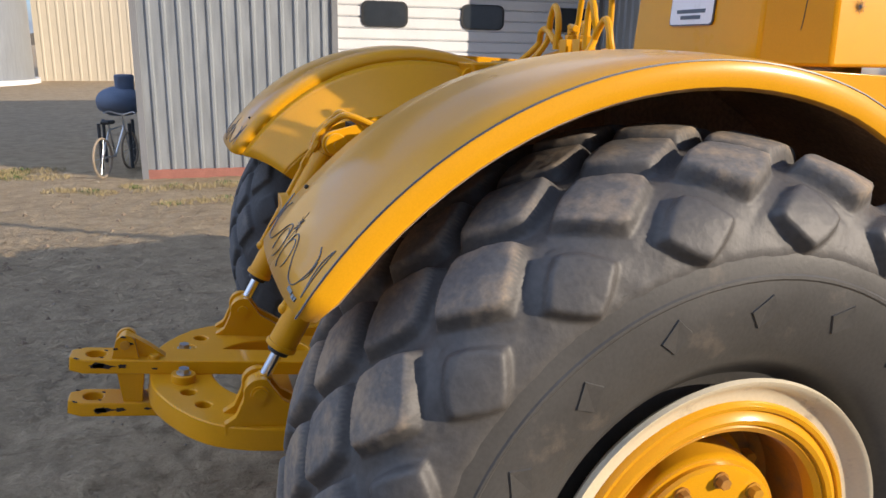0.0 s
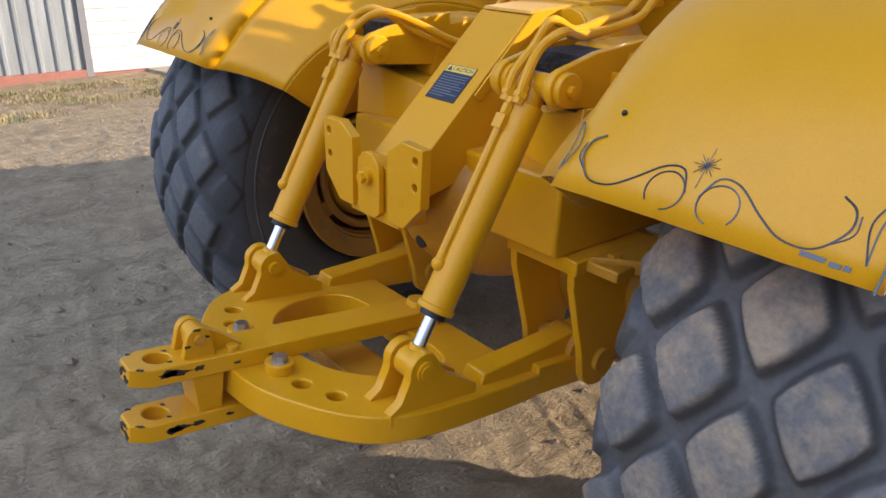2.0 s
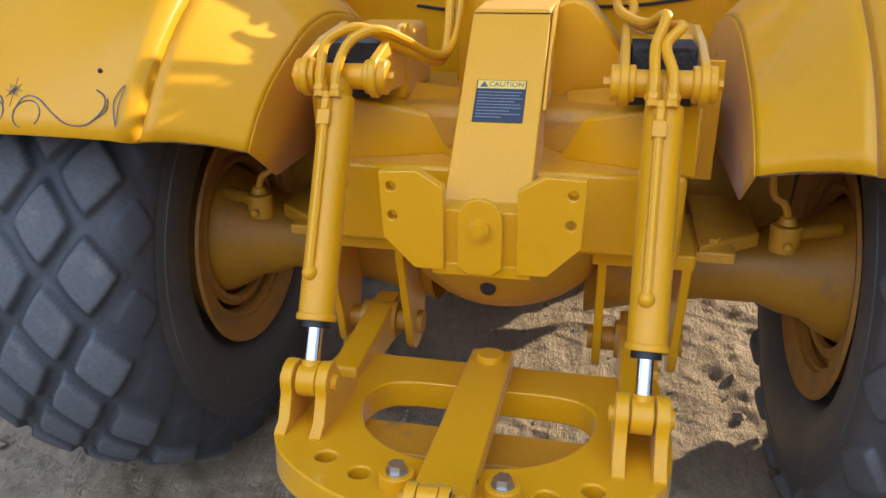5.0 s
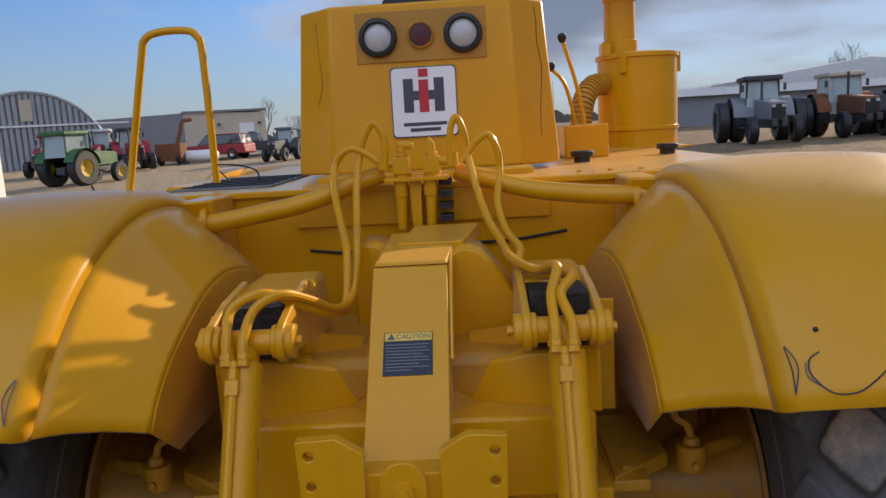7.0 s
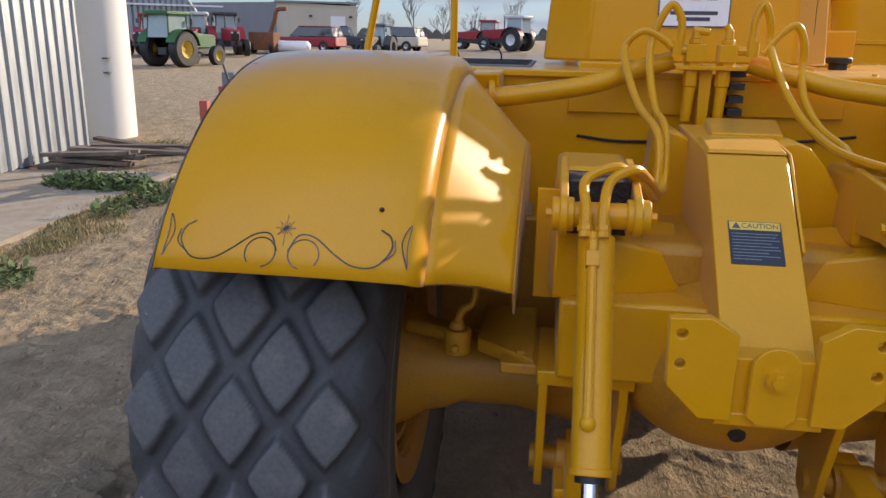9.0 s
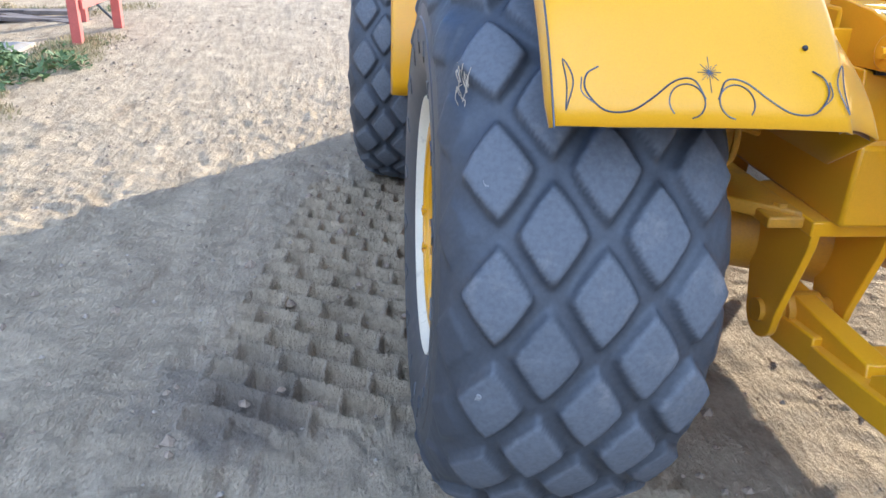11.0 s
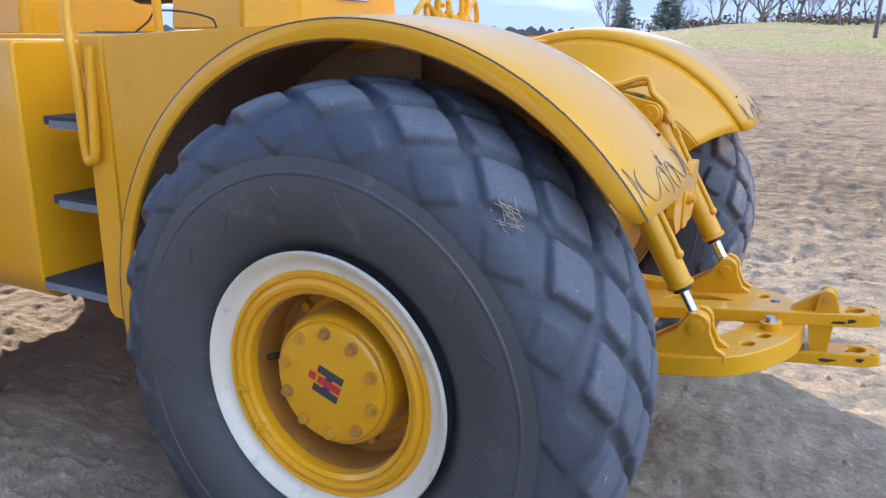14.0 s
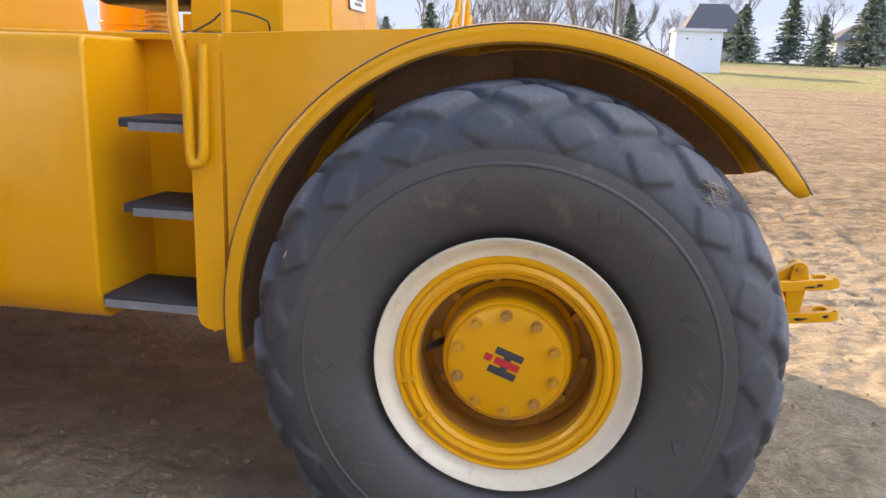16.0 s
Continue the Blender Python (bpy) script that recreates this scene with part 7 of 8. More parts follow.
quonset((-29.6, 48, ground_z(-28, 48)), 32).scale = (1.02, 1.02, 0.95)
tshop = thing("tan_shop", "low tan metal shop building with white door", "building", (-18.3, 55, ground_z(-18, 55)), rz=22)
bm = mesh()
hull(bm, [(-3.1, 0, -0.5), (2.9, 0, -0.5), (2.9, 18, -0.5), (-3.1, 18, -0.5)], [(-3.1, 0, 3.25), (2.9, 0, 3.05), (2.9, 18, 3.05), (-3.1, 18, 3.25)])
part("front_wall", bm, TAN, tshop, smooth=False)
bm = mesh()
hull(bm, [(-9.5, 0.3, -0.5), (-3.1, -0.02, -0.5), (-3.1, 18, -0.5), (-9.5, 18, -0.5)], [(-9.5, 0.3, 3.0), (-3.1, -0.02, 3.22), (-3.1, 18, 3.2), (-9.5, 18, 3.0)])
part("side_wall", bm, GREY_SIDE, tshop, smooth=False)
bm = mesh()
box(bm, -3.2, 3.0, -0.15, 18.1, 3.2, 3.34)
part("roof", bm, GREY_SIDE, tshop, smooth=False)
bm = mesh()
box(bm, 0.9, 2.0, -0.06, 0.0, -0.3, 2.3)
part("white_door", bm, WHITE, tshop, smooth=False)
for x in (-0.6, 2.4):
    bm = mesh()
    box(bm, x - 0.12, x + 0.12, -0.2, 0.0, 2.2, 2.35)
    part("wall_lamp", bm, DARK_PAINT, tshop, smooth=False)
lshed = thing("long_shed", "long low grey shed with white roof edge", "shed", (23, 50, ground_z(15, 50)))
bm = mesh()
box(bm, -8.7, 10, 0, 8, -0.8, 2.0)
part("shed_wall", bm, GREY_SIDE, lshed, smooth=False)
bm = mesh()
box(bm, -9.0, 10.2, -0.4, 8.2, 2.0, 2.5)
part("shed_fascia", bm, WHITE, lshed, smooth=False)
gshed = thing("gable_shed", "large pale metal shed with low gable", "shed", (33, 62, ground_z(20, 60)))
bm = mesh()
plate(bm, [(-8.5, -1), (-8.5, 3.3), (0, 4.4), (9, 3.3), (9, -1)], [], 14, frame_of((0, 14, 0), (1, 0, 0), (0, 0, 1)))
part("gable_wall", bm, WHITE_PAINT, gshed, smooth=False)


# ---- parked farm machines and cars in the lot ----
def farm_wheel(parent, x, y, r, w, rimmat):
    fw = new("farm_wheel")
    fw.parent = parent
    fw.location = (x, y, r)
    s = 1 if x > 0 else -1
    bm = mesh()
    lathe(bm, [(-w / 2, r * 0.5), (-w / 2, r * 0.9), (-w / 2 * 0.7, r), (w / 2 * 0.7, r), (w / 2, r * 0.9), (w / 2, r * 0.5)], 24)
    part("farm_tyre", bm, BLACK, fw)
    bm = mesh()
    lathe(bm, [(s * w * 0.42, r * 0.5), (s * w * 0.3, r * 0.42), (s * w * 0.1, r * 0.2), (s * w * 0.15, 0.0)], 20)
    part("farm_rim", bm, rimmat, fw)


def farm_tractor(at, rz, paint, rimmat, cabpaint, label, s=1.0, duals=False):
    t = thing("farm_tractor", label, "tractor", at, group="tractors parked in the lot", rz=rz)
    t.scale = (s, s, s)
    for x in (-0.85, 0.85):
        farm_wheel(t, x, 0, 0.82, 0.5, rimmat)
        farm_wheel(t, x * 0.9, 2.5, 0.5, 0.32, rimmat)
    bm = mesh()
    hull(bm, [(-0.33, 0.6, 0.85), (0.33, 0.6, 0.85), (0.3, 3.1, 0.85), (-0.3, 3.1, 0.85)], [(-0.33, 0.6, 1.65), (0.33, 0.6, 1.65), (0.27, 3.05, 1.5), (-0.27, 3.05, 1.5)])
    part("engine_hood", bm, paint, t, bevel=0.06)
    bm = mesh()
    box(bm, -0.25, 0.25, -0.5, 2.7, 0.55, 0.9)
    part("chassis", bm, DARK_PAINT, t, bevel=0.03)
    bm = mesh()
    hull(bm, [(-0.62, -0.7, 1.35), (0.62, -0.7, 1.35), (0.62, 0.75, 1.35), (-0.62, 0.75, 1.35)], [(-0.58, -0.6, 2.35), (0.58, -0.6, 2.35), (0.58, 0.6, 2.35), (-0.58, 0.6, 2.35)])
    part("cab_glazing", bm, CAB_GLASS, t)
    for x in (-0.6, 0.6):
        for y in (-0.66, 0.68):
            bm = mesh()
            cyl(bm, (x, y, 1.3), (x * 0.96, y * 0.9, 2.4), 0.045, seg=8)
            part("cab_post", bm, cabpaint, t)
    bm = mesh()
    box(bm, -0.72, 0.72, -0.8, 0.8, 2.35, 2.55)
    part("cab_roof", bm, cabpaint, t, bevel=0.06)
    for x in (-0.85, 0.85):
        bm = mesh()
        loops = [[bm.verts.new((x + dx, 0.92 * math.cos(a), 0.82 + 0.92 * math.sin(a))) for dx in (-0.27, 0.27)] for a in [radians(10 + 150 * k / 10) for k in range(11)]]
        for A, B in zip(loops, loops[1:]):
            bm.faces.new((A[0], A[1], B[1], B[0]))
        part("wheel_guard", bm, paint, t)
    bm = mesh()
    cyl(bm, (0.2, 1.4, 1.6), (0.2, 1.4, 2.5), 0.05, seg=10)
    part("exhaust_pipe", bm, DARK_PAINT, t)
    part("grille", box(mesh(), -0.24, 0.24, 3.06, 3.13, 0.92, 1.42), BLACK, t, bevel=0.01)
    for x in (-0.17, 0.17):
        part("headlight", box(mesh(), x - 0.07, x + 0.07, 3.12, 3.145, 1.30, 1.40), LENS, t, bevel=0.01)
        part("front_weight", box(mesh(), x - 0.1, x + 0.1, 3.08, 3.35, 0.62, 0.88), DARK_PAINT, t, bevel=0.02)
    for x in (-0.78, 0.78):
        part("mirror", box(mesh(), x - 0.06, x + 0.06, 0.74, 0.78, 1.95, 2.22), DARK_PAINT, t, bevel=0.01)
        part("cab_step", box(mesh(), x - 0.12, x + 0.12, 0.85, 1.15, 0.55, 0.6), DARK_PAINT, t)
    for x in (-1.42, 1.42) if duals else ():
        farm_wheel(t, x, 0, 0.82, 0.46, rimmat)
    return t


def yard_z(x, y):
    return ground_z(x, y)


for x, y, rz, p, rm, c, lab, s in (
        (-17.7, 30.5, -14, GREEN_PAINT, YELLOW_RIM, GREEN_PAINT, "dark green farm tractor with yellow rims and cab", 0.95),
        (-21.6, 41.5, 200, RED_PAINT, WHITE_PAINT, WHITE_PAINT, "red farm tractor with white cab", 0.95),
        (-19.9, 41.5, 215, RED_PAINT, WHITE_PAINT, DARK_PAINT, "dark red farm tractor with dark cab", 0.95),
        (-23.2, 39.5, 190, RED_PAINT, RED_PAINT, RED_PAINT, "red farm machine with loader arm", 0.9),
        (-3.0, 50.0, 60, RED_PAINT, WHITE_PAINT, WHITE_PAINT, "red farm tractor facing across the lot", 0.9),
        (-5.2, 53.0, 80, RED_PAINT, WHITE_PAINT, RED_PAINT, "red tractor parked behind another", 0.8),
        (12.3, 30.3, 172, GREY_SIDE, DARK_PAINT, DARK_PAINT, "large grey tractor with glazed cab, parked in a row", 1.05),
        (16.0, 31.2, 176, RUST, DARK_PAINT, TAN, "large dusty tractor with tan cab, parked in a row", 1.05),
        (19.6, 32.0, 174, DARK_PAINT, DARK_PAINT, DARK_PAINT, "large grey tractor with dark cab, parked in a row", 1.05),
        (23.2, 32.7, 172, DARK_PAINT, DARK_PAINT, WHITE_PAINT, "large tractor at the end of the row", 1.05),
        (-10.6, 42.0, 170, DARK_PAINT, DARK_PAINT, BLUE_TARP, "dark yard tractor with blue cab", 0.75)):
    farm_tractor((x, y, yard_z(x, y)), rz, p, rm, c, lab, s, x > 10)


def parked_car(at, rz, paint, label, pickup=False):
    c = thing("parked_car", label, "car", at, group="cars in the lot", rz=rz)
    bm = mesh()
    hull(bm, [(-0.88, -2.3, 0.35), (0.88, -2.3, 0.35), (0.88, 2.3, 0.35), (-0.88, 2.3, 0.35)], [(-0.86, -2.25, 1.0), (0.86, -2.25, 1.0), (0.84, 2.2, 0.95), (-0.84, 2.2, 0.95)])
    part("car_body", bm, paint, c, bevel=0.1)
    bm = mesh()
    y0, y1 = (-0.3, 1.1) if pickup else (-2.1, 1.1)
    hull(bm, [(-0.84, y0, 0.98), (0.84, y0, 0.98), (0.84, y1, 0.98), (-0.84, y1, 0.98)], [(-0.7, y0 + 0.2, 1.6), (0.7, y0 + 0.2, 1.6), (0.7, y1 - 0.6, 1.6), (-0.7, y1 - 0.6, 1.6)])
    part("car_glasshouse", bm, WINDOW, c, bevel=0.05)
    bm = mesh()
    box(bm, -0.68, 0.68, y0 + 0.25, y1 - 0.65, 1.595, 1.66)
    part("car_roof", bm, paint, c, bevel=0.03)
    for x in (-0.8, 0.8):
        for y in (-1.4, 1.4):
            farm_wheel(c, x, y, 0.36, 0.24, STEEL)
    return c


for x, y, rz, p, lab, pk in ((-16.6, 47.5, 80, RED_PAINT, "red estate car parked in the lot", False), (-14.8, 50.5, 95, DARK_PAINT, "dark pickup truck parked in the lot", True), (-13.2, 52.5, 95, GREY_SIDE, "grey pickup truck parked in the lot", True), (-11.8, 51.5, 75, TAN, "tan van parked in the lot", False)):
    parked_car((x, y, yard_z(x, y)), rz, p, lab, pk)
ptank = thing("gas_tank", "white horizontal gas tank on the ground", "tank", (-16.9, 44.5, yard_z(-17, 44.5)))
bm = mesh()
lathe(bm, [(-1.3, 0.0), (-1.25, 0.2), (-1.1, 0.35), (1.1, 0.35), (1.25, 0.2), (1.3, 0.0)], 24, "x", centre=(0, 0, 0.45))
part("tank_barrel", bm, WHITE, ptank)
for x in (-0.8, 0.8):
    bm = mesh()
    box(bm, x - 0.1, x + 0.1, -0.25, 0.25, -0.1, 0.2)
    part("tank_foot", bm, GREY_SIDE, ptank)
scrap = thing("rusty_implement", "rusty brown implement with raised arm", "implement", (-18.4, 44, yard_z(-18.4, 44)))
bm = mesh()
box(bm, -0.8, 0.8, -0.6, 0.6, 0.2, 1.3)
part("hopper", bm, RUST, scrap, bevel=0.05)
bm = mesh()
tube(bm, [(0.4, 0, 1.2), (0.7, 0, 2.0), (0.9, 0, 2.6), (1.5, 0, 2.7)], 0.13, 8)
part("arm", bm, RUST, scrap)
for x in (-0.6, 0.6):
    farm_wheel(scrap, x, -0.3, 0.4, 0.25, RUST)

# ---- white pump house, house, poles towards the lawns ----
pz = ground_z(46, -7.4)
phouse = thing("pump_house", "small white block shed with flat roof on the lawn", "shed", (47.3, -7.72, pz))
bm = mesh()
box(bm, -1.2, 1.2, -1.4, 1.4, -0.6, 2.45)
part("block_wall", bm, WHITE, phouse, smooth=False)
bm = mesh()
box(bm, -1.35, 1.35, -1.55, 1.55, 2.45, 2.62)
part("flat_roof", bm, WHITE_PAINT, phouse, smooth=False)
for y in (-0.7, 0.7):
    bm = mesh()
    box(bm, -1.23, -1.2, y - 0.05, y + 0.05, 1.95, 2.05)
    part("vent", bm, DARK_PAINT, phouse, smooth=False)


def house(at, w, d, h, rh, wallmat, label):
    o = thing("house", label, "house", at)
    bm = mesh()
    box(bm, -d / 2, d / 2, -w / 2, w / 2, -1.0, h)
    part("siding", bm, wallmat, o, smooth=False)
    bm = mesh()
    hull(bm, [(-d / 2 - 0.4, -w / 2 - 0.4, h), (d / 2 + 0.4, -w / 2 - 0.4, h), (d / 2 + 0.4, w / 2 + 0.4, h), (-d / 2 - 0.4, w / 2 + 0.4, h)], [(-0.3, -w / 4, h + rh), (0.3, -w / 4, h + rh), (0.3, w / 4, h + rh), (-0.3, w / 4, h + rh)])
    part("roof", bm, SHINGLE, o, smooth=False)
    for y in (-w / 4, w / 4):
        bm = mesh()
        box(bm, -d / 2 - 0.03, -d / 2, y - 0.6, y + 0.6, h * 0.35, h * 0.8)
        part("window", bm, WINDOW, o, smooth=False)
    return o


house((80, -13.9, ground_z(80, -13)), 5.6, 6.0, 2.6, 2.9, TAN, "tan house with a steep dark hipped roof behind spruces")
house((84, -31, ground_z(80, -31)), 9.0, 6.0, 2.3, 1.8, WHITE, "low white house with dark roof beyond the lawn")
for x, y, h in ((46.5, -2.6, 9.0), (95, -20.5, 9.5), (100, 20, 9.5)):
    u = thing("utility_pole", "weathered wooden utility pole", "pole", (x, y, ground_z(x, y)))
    bm = mesh()
    cyl(bm, (0, 0, -0.5), (0, 0, h), 0.13, 0.1, 10)
    part("pole_shaft", bm, TIMBER, u)
    bm = mesh()
    box(bm, -0.05, 0.05, -1.0, 1.0, h - 0.8, h - 0.68)
    part("crossarm", bm, TIMBER, u)
reel = thing("cable_reel", "grey wheel leaning near the utility pole", "wheel", (45, -4.0, ground_z(45, -4)))
bm = mesh()
tube(bm, [(0, 0.26 * math.cos(2 * math.pi * k / 24), 0.3 + 0.26 * math.sin(2 * math.pi * k / 24)) for k in range(25)], 0.05, 8, 1, smooth=False)
part("reel_ring", bm, GREY_PIPE, reel)
bm = mesh()
cyl(bm, (-0.03, 0, 0.3), (0.03, 0, 0.3), 0.2, seg=20)
part("reel_disc", bm, GREY_SIDE, reel)


# ---- trees ----
def branch(bm, p, d, length, r, depth, rng, twig=3):
    steps = 3
    q = p.copy()
    line = [q.copy()]
    for k in range(steps):
        d = (d + Vector((rng.uniform(-0.18, 0.18), rng.uniform(-0.18, 0.18), rng.uniform(-0.05, 0.16)))).normalized()
        q = q + d * (length / steps)
        line.append(q.copy())
    for k in range(steps):
        r0, r1 = r * (1 - 0.25 * k / steps * 1.6), r * (1 - 0.25 * (k + 1) / steps * 1.6)
        cyl(bm, line[k], line[k + 1], max(r0, 0.008), max(r1, 0.006), 5 if depth > 1 else 3, caps=False)
    if depth <= 0:
        return
    n = rng.choice((3, 4)) if depth > 1 else 4
    for k in range(n):
        t = rng.uniform(0.45, 1.0) if k else 1.0
        i = min(int(t * steps), steps - 1)
        start = line[i].lerp(line[i + 1], t * steps - i)
        side = Vector((rng.uniform(-1, 1), rng.uniform(-1, 1), rng.uniform(0.1, 0.9))).normalized()
        branch(bm, start, (d * 0.75 + side * 0.75).normalized(), length * rng.uniform(0.55, 0.75), r * 0.52, depth - 1, rng)


def bare_tree(seed, h, r, depth=4):
    rng = random.Random(seed)
    bm = mesh()
    fork = rng.uniform(0.1, 0.26)
    lean = Vector((rng.uniform(-0.25, 0.25), rng.uniform(-0.25, 0.25), h * fork))
    cyl(bm, Vector((0, 0, -0.3)), lean, r, r * 0.8, 9, caps=False)
    for k in range(rng.randint(3, 5)):
        a = 2 * math.pi * k / 4 + rng.uniform(-0.8, 0.8)
        spread = rng.uniform(0.3, 1.15)
        branch(bm, lean, Vector((spread * math.cos(a), spread * math.sin(a), 1)).normalized(), h * rng.uniform(0.22, 0.38), r * rng.uniform(0.45, 0.7), depth, rng)
    return bm


bare_kinds = []
for i in range(5):
    bm = bare_tree(31 + i, 8.0, 0.15)
    t = thing("bare_tree", "leafless grey deciduous tree by the lawn", "tree", (0, 0, 0), group="bare trees")
    part("crown", bm, BARK, t, smooth=False)
    bare_kinds.append(t)


def spruce(seed, h, w):
    rng = random.Random(seed)
    t = thing("spruce_tree", "dark green spruce tree with drooping boughs", "tree", (0, 0, 0), group="spruces")
    bm = mesh()
    cyl(bm, (0, 0, -0.3), (0, 0, h * 0.98), 0.16, 0.02, 8)
    part("trunk", bm, BARK, t)
    bm = mesh()
    z = h * 0.1
    while z < h:
        k = 1 - (z / h)
        rad = w * (k ** 0.8) * rng.uniform(0.75, 1.1) + 0.08
        n = max(5, int(9 * k + 4))
        for j in range(n):
            a = 2 * math.pi * j / n + rng.uniform(-0.3, 0.3)
            L = rad * rng.uniform(0.7, 1.1)
            if rng.random() < 0.25:
                continue
            for s in range(7):
                f = (s + 0.6) / 7
                c = Vector((L * f * math.cos(a), L * f * math.sin(a), z - 0.28 * L * f + 0.08 * L * f * f + rng.uniform(-0.06, 0.06)))
                for q in range(4):
                    u = Vector((rng.uniform(-1, 1), rng.uniform(-1, 1), rng.uniform(-0.5, 0.3))) * 0.3
                    v = Vector((rng.uniform(-1, 1), rng.uniform(-1, 1), rng.uniform(-0.6, 0.2))) * 0.3
                    bm.faces.new([bm.verts.new(c - u * 0.5), bm.verts.new(c + u), bm.verts.new(c + v)])
        z += h * 0.032
    part("foliage", bm, NEEDLE, t, smooth=False)
    return t


sp_kinds = [spruce(5, 6.2, 2.3), spruce(6, 5.2, 2.2)]


def plant(kind, x, y, s, rz):
    k = copy_thing(kind, pose(x, y, ground_z(x, y), 0, 0, rz))
    k.scale = (s, s, s)
    return k


for i, (x, y, s) in enumerate(((72, -5.3, 0.8), (72, -15.6, 1.0), (74, -20.2, 1.05), (70, -21.9, 0.85), (72, -26.2, 1.1), (70, 13.5, 0.95), (78, -29, 1.1), (84, -17.5, 1.0), (66, -33, 1.1))):
    plant(sp_kinds[i % 2], x, y, s, i * 67)
for i, (x, y, s) in enumerate(((70, 19, 0.9), (74, 8, 0.85), (88, 7, 1.1), (92, 6, 1.15), (95, 4.5, 1.1), (99, 8.5, 1.2), (90, 9.5, 1.0), (86, 3.5, 1.05), (101, 3, 1.2), (72, -0.5, 0.95), (80, -1.2, 1.0), (75, -5.5, 0.9), (92, -14, 1.1), (96, -20, 1.2), (90, -28, 1.1), (104, 14, 1.3), (110, 20, 1.3), (84, 16, 1.0), (100, -6, 1.2))):
    plant(bare_kinds[(i * 3 + i // 5) % 5], x, y, s * (0.8, 1.1, 0.95, 1.2)[i % 4], i * 83)
for i, (x, y, s) in enumerate(((-34, 150, 1.1), (-29, 155, 1.2), (-24, 160, 1.2), (-41, 150, 1.0), (-18, 160, 1.1), (-8, 170, 1.2), (2, 170, 1.2), (30, 150, 1.3), (45, 140, 1.2), (60, 120, 1.2))):
    plant(bare_kinds[(i * 3 + i // 5) % 5], x, y, s * (0.8, 1.1, 0.95, 1.2)[i % 4], i * 83)
# the first of each kind stands among the others
bare_kinds[0].matrix_world = pose(106, -12, ground_z(106, -12), 0, 0, 20)
bare_kinds[1].matrix_world = pose(108, 1, ground_z(108, 1), 0, 0, 120)
bare_kinds[2].matrix_world = pose(112, 9, ground_z(112, 9), 0, 0, 220)
bare_kinds[3].matrix_world = pose(103, -3, ground_z(103, -3), 0, 0, 20)
bare_kinds[4].matrix_world = pose(115, 16, ground_z(115, 16), 0, 0, 170)
sp_kinds[0].matrix_world = pose(86, -33, ground_z(86, -33), 0, 0, 20)
sp_kinds[1].matrix_world = pose(83, 21, ground_z(83, 21), 0, 0, 20)

# far woods all round, low and ragged
bm = mesh()
rng = random.Random(3)
for k in range(900):
    a = 2 * math.pi * k / 900 + rng.uniform(-0.01, 0.01)
    R = rng.uniform(330, 420)
    x, y = R * math.cos(a), R * math.sin(a)
    h = 5 + 4 * noise.noise((3 * math.cos(a), 3 * math.sin(a), 0)) + rng.uniform(-1.5, 1.5)
    z = ground_z(x, y) - 1
    w = rng.uniform(2.0, 4.5)
    t = Vector((-math.sin(a), math.cos(a), 0))
    c = Vector((x, y, z))
    ring = [c + t * w * q[0] + Vector((0, 0, max(0.5, h) * q[1])) for q in ((-1, 0), (1, 0), (1.1, 0.5), (0.6, 0.9), (0.1, 1.05), (-0.5, 0.85), (-1.1, 0.5))]
    bm.faces.new([bm.verts.new(p) for p in ring])
tagged(part("far_woods", bm, FAR_HILL, None, smooth=False), "hazy brown treeline on the horizon", "woods", kind="stuff")


# ---- brush, weeds, dry grass, pebbles ----
def tuft_cloud(name, spots, mat, label, category, leaf=0.05, tall=0.25):
    bm = mesh()
    rng = random.Random(len(spots))
    for x, y, r, n in spots:
        for k in range(n):
            a, q = rng.uniform(0, 2 * math.pi), r * math.sqrt(rng.random())
            px, py = x + q * math.cos(a), y + q * math.sin(a)
            h = tall * rng.uniform(0.3, 1.0) * (1 - 0.5 * q / r)
            b = Vector((px, py, ground_z(px, py) + 0.0))
            lean = Vector((rng.uniform(-0.5, 0.5), rng.uniform(-0.5, 0.5), 1)) * h
            if leaf > 0.03:                              # leafy: short leaves all through the plant's height
                b.z += rng.random() * h
                lean = Vector((rng.uniform(-1, 1), rng.uniform(-1, 1), rng.uniform(-0.3, 0.8))) * 0.085
            s = Vector((rng.uniform(-1, 1), rng.uniform(-1, 1), rng.uniform(-0.3, 0.3))).normalized() * leaf * rng.uniform(0.5, 1.2)
            m = b + lean * 0.6
            bm.faces.new([bm.verts.new(v) for v in (b - s * 0.25, b + s * 0.25, m + s * 0.5, b + lean, m - s * 0.5)])
    return tagged(part(name, bm, mat, None, smooth=False), label, category, kind="stuff")


rng = random.Random(21)
tuft_cloud("weed_patch", [(-6.45, 6.45, 0.36, 900), (-6.85, 6.55, 0.25, 400), (-5.95, 6.4, 0.34, 800), (-5.6, 6.3, 0.22, 400), (-4.85, 2.75, 0.28, 300), (-5.2, 5.7, 0.28, 260), (-4.95, 6.2, 0.25, 200), (-5.3, 5.1, 0.2, 130)], WEED, "leafy green weeds growing by the concrete", "weeds", 0.05, 0.30)
strip = [(-5.4 + 0.2 * math.sin(y * 2) + rng.uniform(-0.15, 0.15), y, rng.uniform(0.2, 0.5), 420) for y in [2.4 + 0.2 * k for k in range(27)]]
strip += [(-9.3 + rng.uniform(-0.3, 0.3), y, rng.uniform(0.15, 0.35), 130) for y in [-3 + 0.33 * k for k in range(22)]]
strip += [(-11.3 + rng.uniform(-0.5, 0.5), -3.9 + rng.uniform(-0.5, 0.6), 0.35, 220) for k in range(7)]
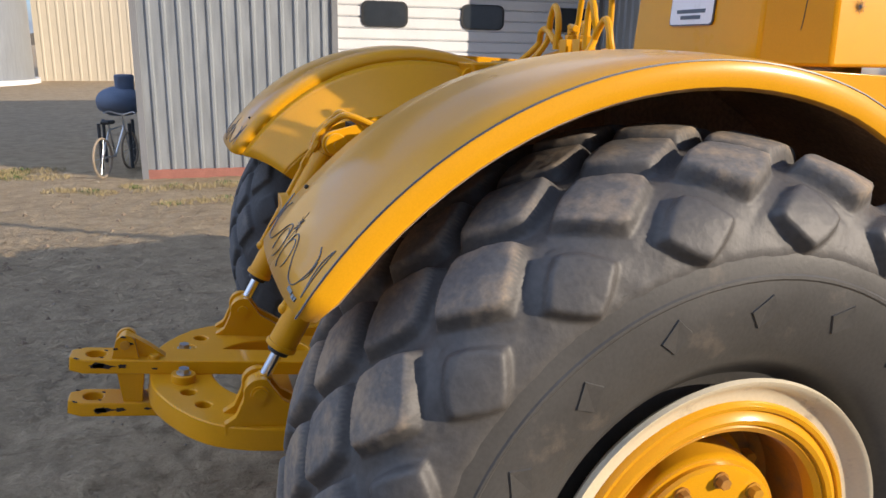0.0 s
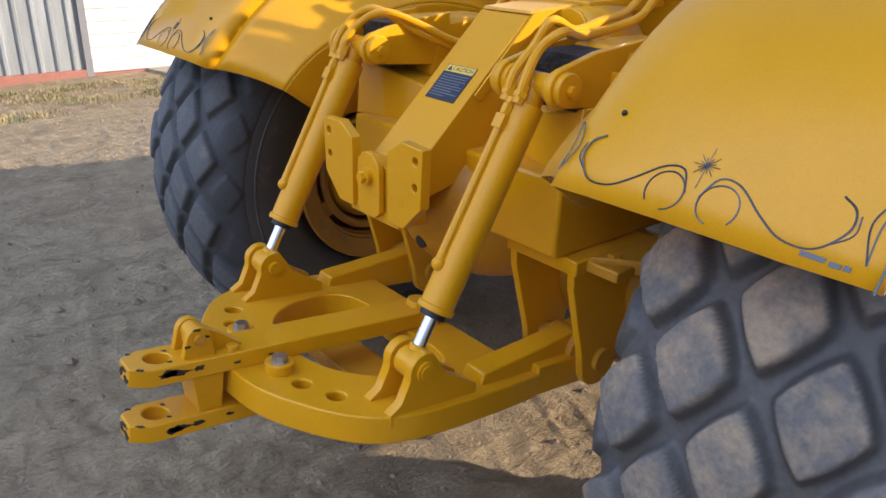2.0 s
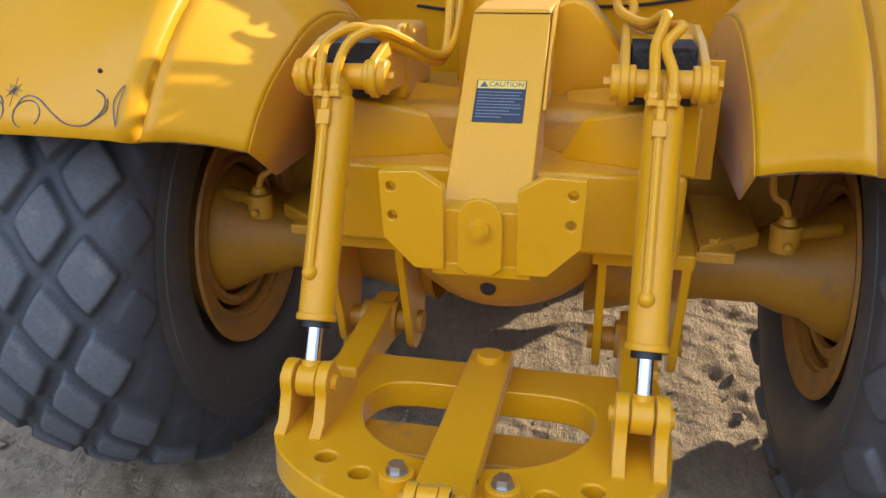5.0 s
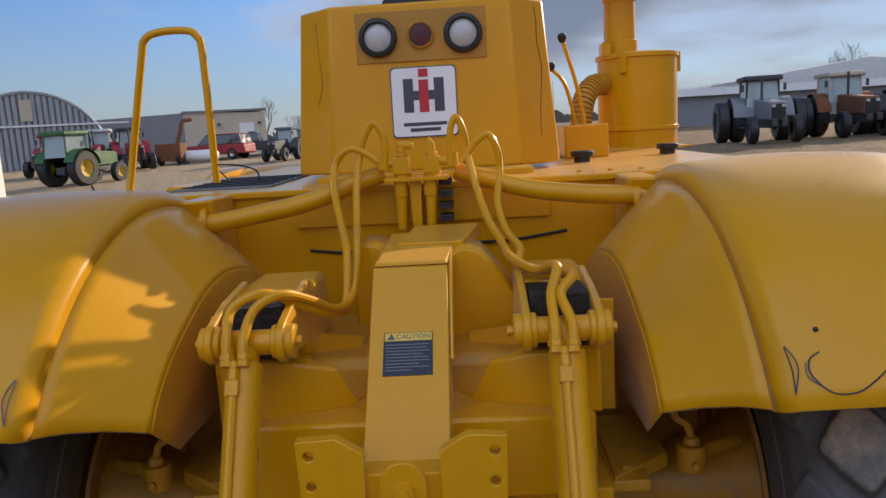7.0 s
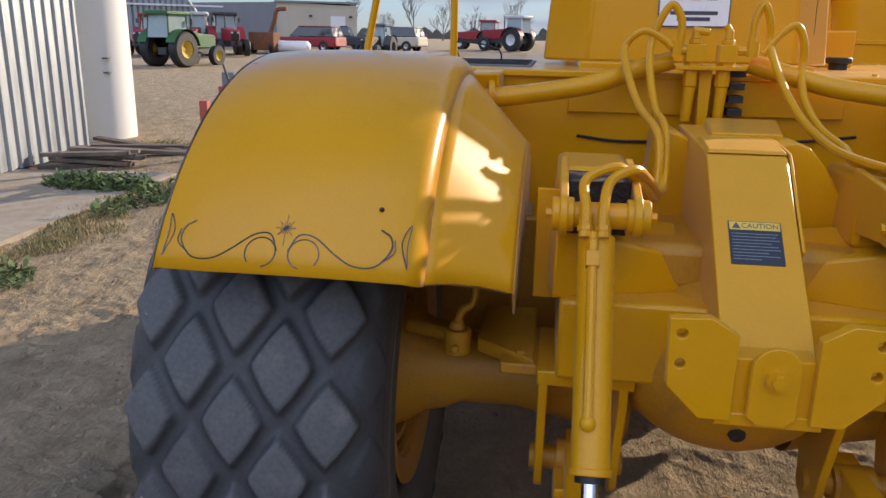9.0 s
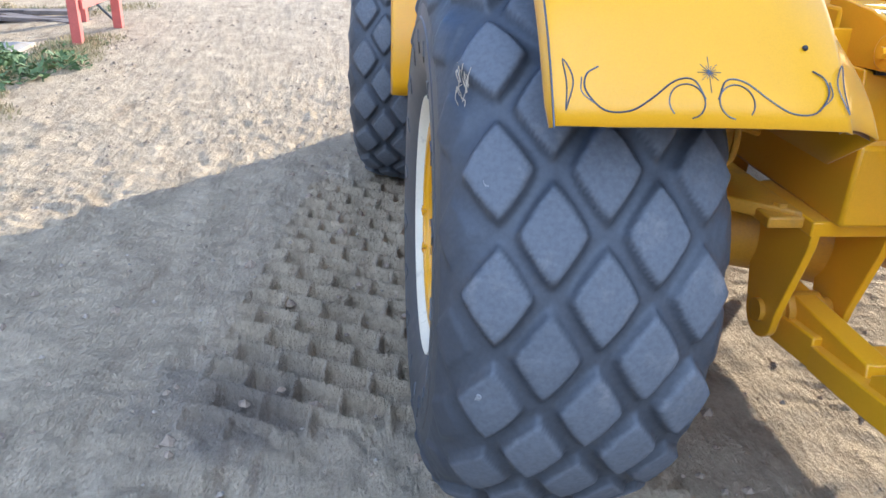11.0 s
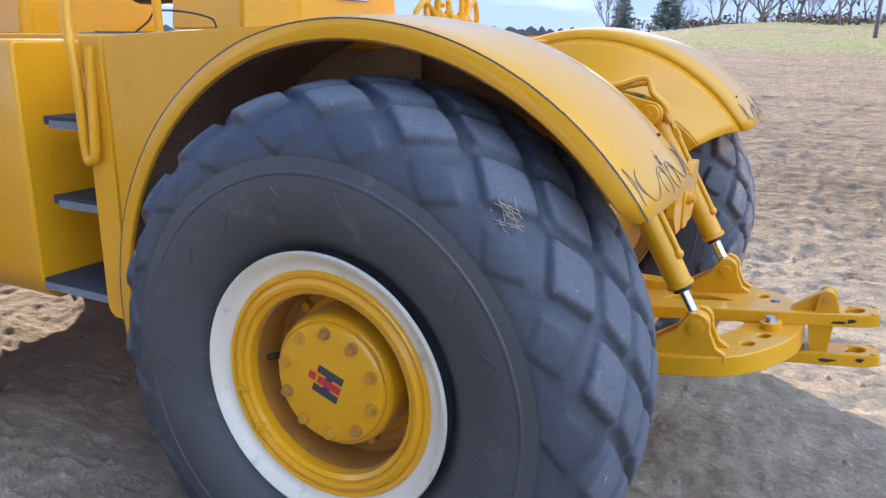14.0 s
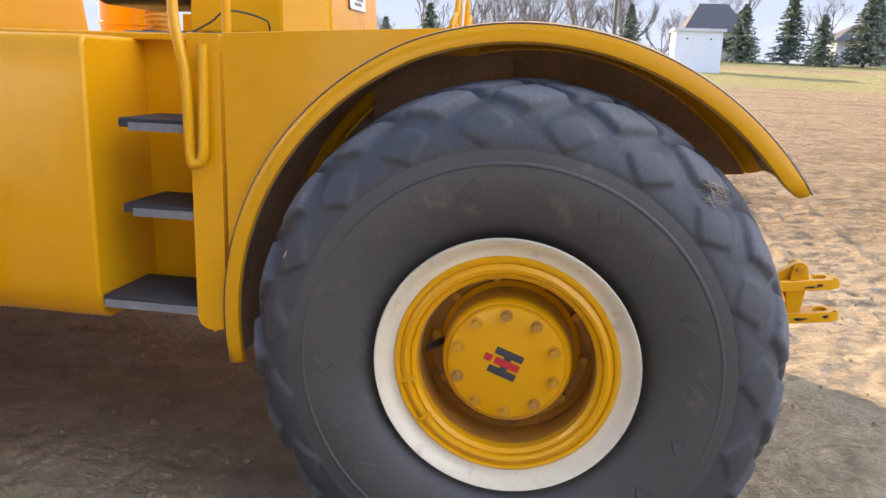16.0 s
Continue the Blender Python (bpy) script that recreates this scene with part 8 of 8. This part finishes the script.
strip += [(-7.7 + rng.uniform(-0.2, 0.2), -1.4 + 0.3 * k, 0.25, 110) for k in range(6)]
strip += [(-8.5 + rng.uniform(-0.4, 0.4), 0.2 + 0.3 * k, 0.3, 150) for k in range(6)]
strip += [(-7.9 + 0.3 * k, 9.9 + rng.uniform(-0.4, 0.4), 0.3, 150) for k in range(10)]
tuft_cloud("dry_grass", strip, DRYGRASS, "dry straw-coloured grass and dead weeds", "grass", 0.012, 0.11)
green = [(x + rng.uniform(-0.2, 0.2), y + rng.uniform(-0.2, 0.2), r * 0.7, int(n * 0.35)) for x, y, r, n in strip[::2]]
tuft_cloud("green_grass", green, WEED, "short green grass among dry weeds", "grass", 0.014, 0.10)
bm = mesh()
rng = random.Random(8)
for k in range(34):
    x, y = rng.uniform(72, 100), rng.uniform(-8, 16)
    c = Vector((x, y, ground_z(x, y) + 0.4))
    for q in range(90):
        u = Vector((rng.gauss(0, 0.9), rng.gauss(0, 1.7), abs(rng.gauss(0, 0.5)) - 0.4))
        v, w = Vector((rng.uniform(-1, 1), rng.uniform(-1, 1), rng.uniform(-1, 1))) * 0.35, Vector((rng.uniform(-1, 1), rng.uniform(-1, 1), rng.uniform(-1, 1))) * 0.35
        bm.faces.new([bm.verts.new(c + u), bm.verts.new(c + u + v), bm.verts.new(c + u + w)])
tagged(part("brush_piles", bm, BUSH, None, smooth=False), "brown brush piles at the lawn's far edge", "brush", kind="stuff")


def pebbles(name, n, mat, spread, size, seed, label):
    rng = random.Random(seed)
    bm = mesh()
    for k in range(n):
        a, q = rng.uniform(0, 2 * math.pi), spread * math.sqrt(rng.random())
        x, y = q * math.cos(a), q * math.sin(a)
        s = size * rng.uniform(0.4, 1.4) ** 1.5
        z = ground_z(x, y) + 0.3 * s
        ring = [bm.verts.new((x + s * math.cos(t) * rng.uniform(0.7, 1.2), y + s * math.sin(t) * rng.uniform(0.7, 1.2), z - 0.5 * s + rng.uniform(0, 0.3) * s)) for t in (0, 1.25, 2.5, 3.75, 5.0)]
        top = bm.verts.new((x + rng.uniform(-0.2, 0.2) * s, y + rng.uniform(-0.2, 0.2) * s, z + s * rng.uniform(0.3, 0.7)))
        for i in range(5):
            bm.faces.new((ring[i], ring[(i + 1) % 5], top))
    tagged(part(name, bm, mat, None, smooth=False), label, "gravel", kind="stuff")


pebbles("gravel", 5000, STONE, 11.0, 0.011, 4, "scattered small pebbles on the dirt")
pebbles("soil_clods", 3500, CLODS, 10.0, 0.022, 5, "dry clods of soil on the yard")

# a wisp of dry straw caught on the left rear tyre
straw = thing("straw", "wisp of dry straw caught on a tyre lug", "straw", (-1.585, -0.545, 1.43))
rng = random.Random(6)
bm = mesh()
for k in range(22):
    p = Vector((rng.uniform(-0.012, 0.012), rng.uniform(-0.05, 0.05), rng.uniform(-0.03, 0.03)))
    d = Vector((rng.uniform(-0.25, 0.25), -0.7 + rng.uniform(-0.4, 0.4), -0.55 + rng.uniform(-0.5, 0.5))).normalized() * rng.uniform(0.010, 0.03)
    tube(bm, [p - d, p + Vector((rng.uniform(-0.006, 0.006), 0, rng.uniform(-0.006, 0.006))), p + d], 0.0012, 4, 3)
part("straw_wisp", bm, STRAW, straw)
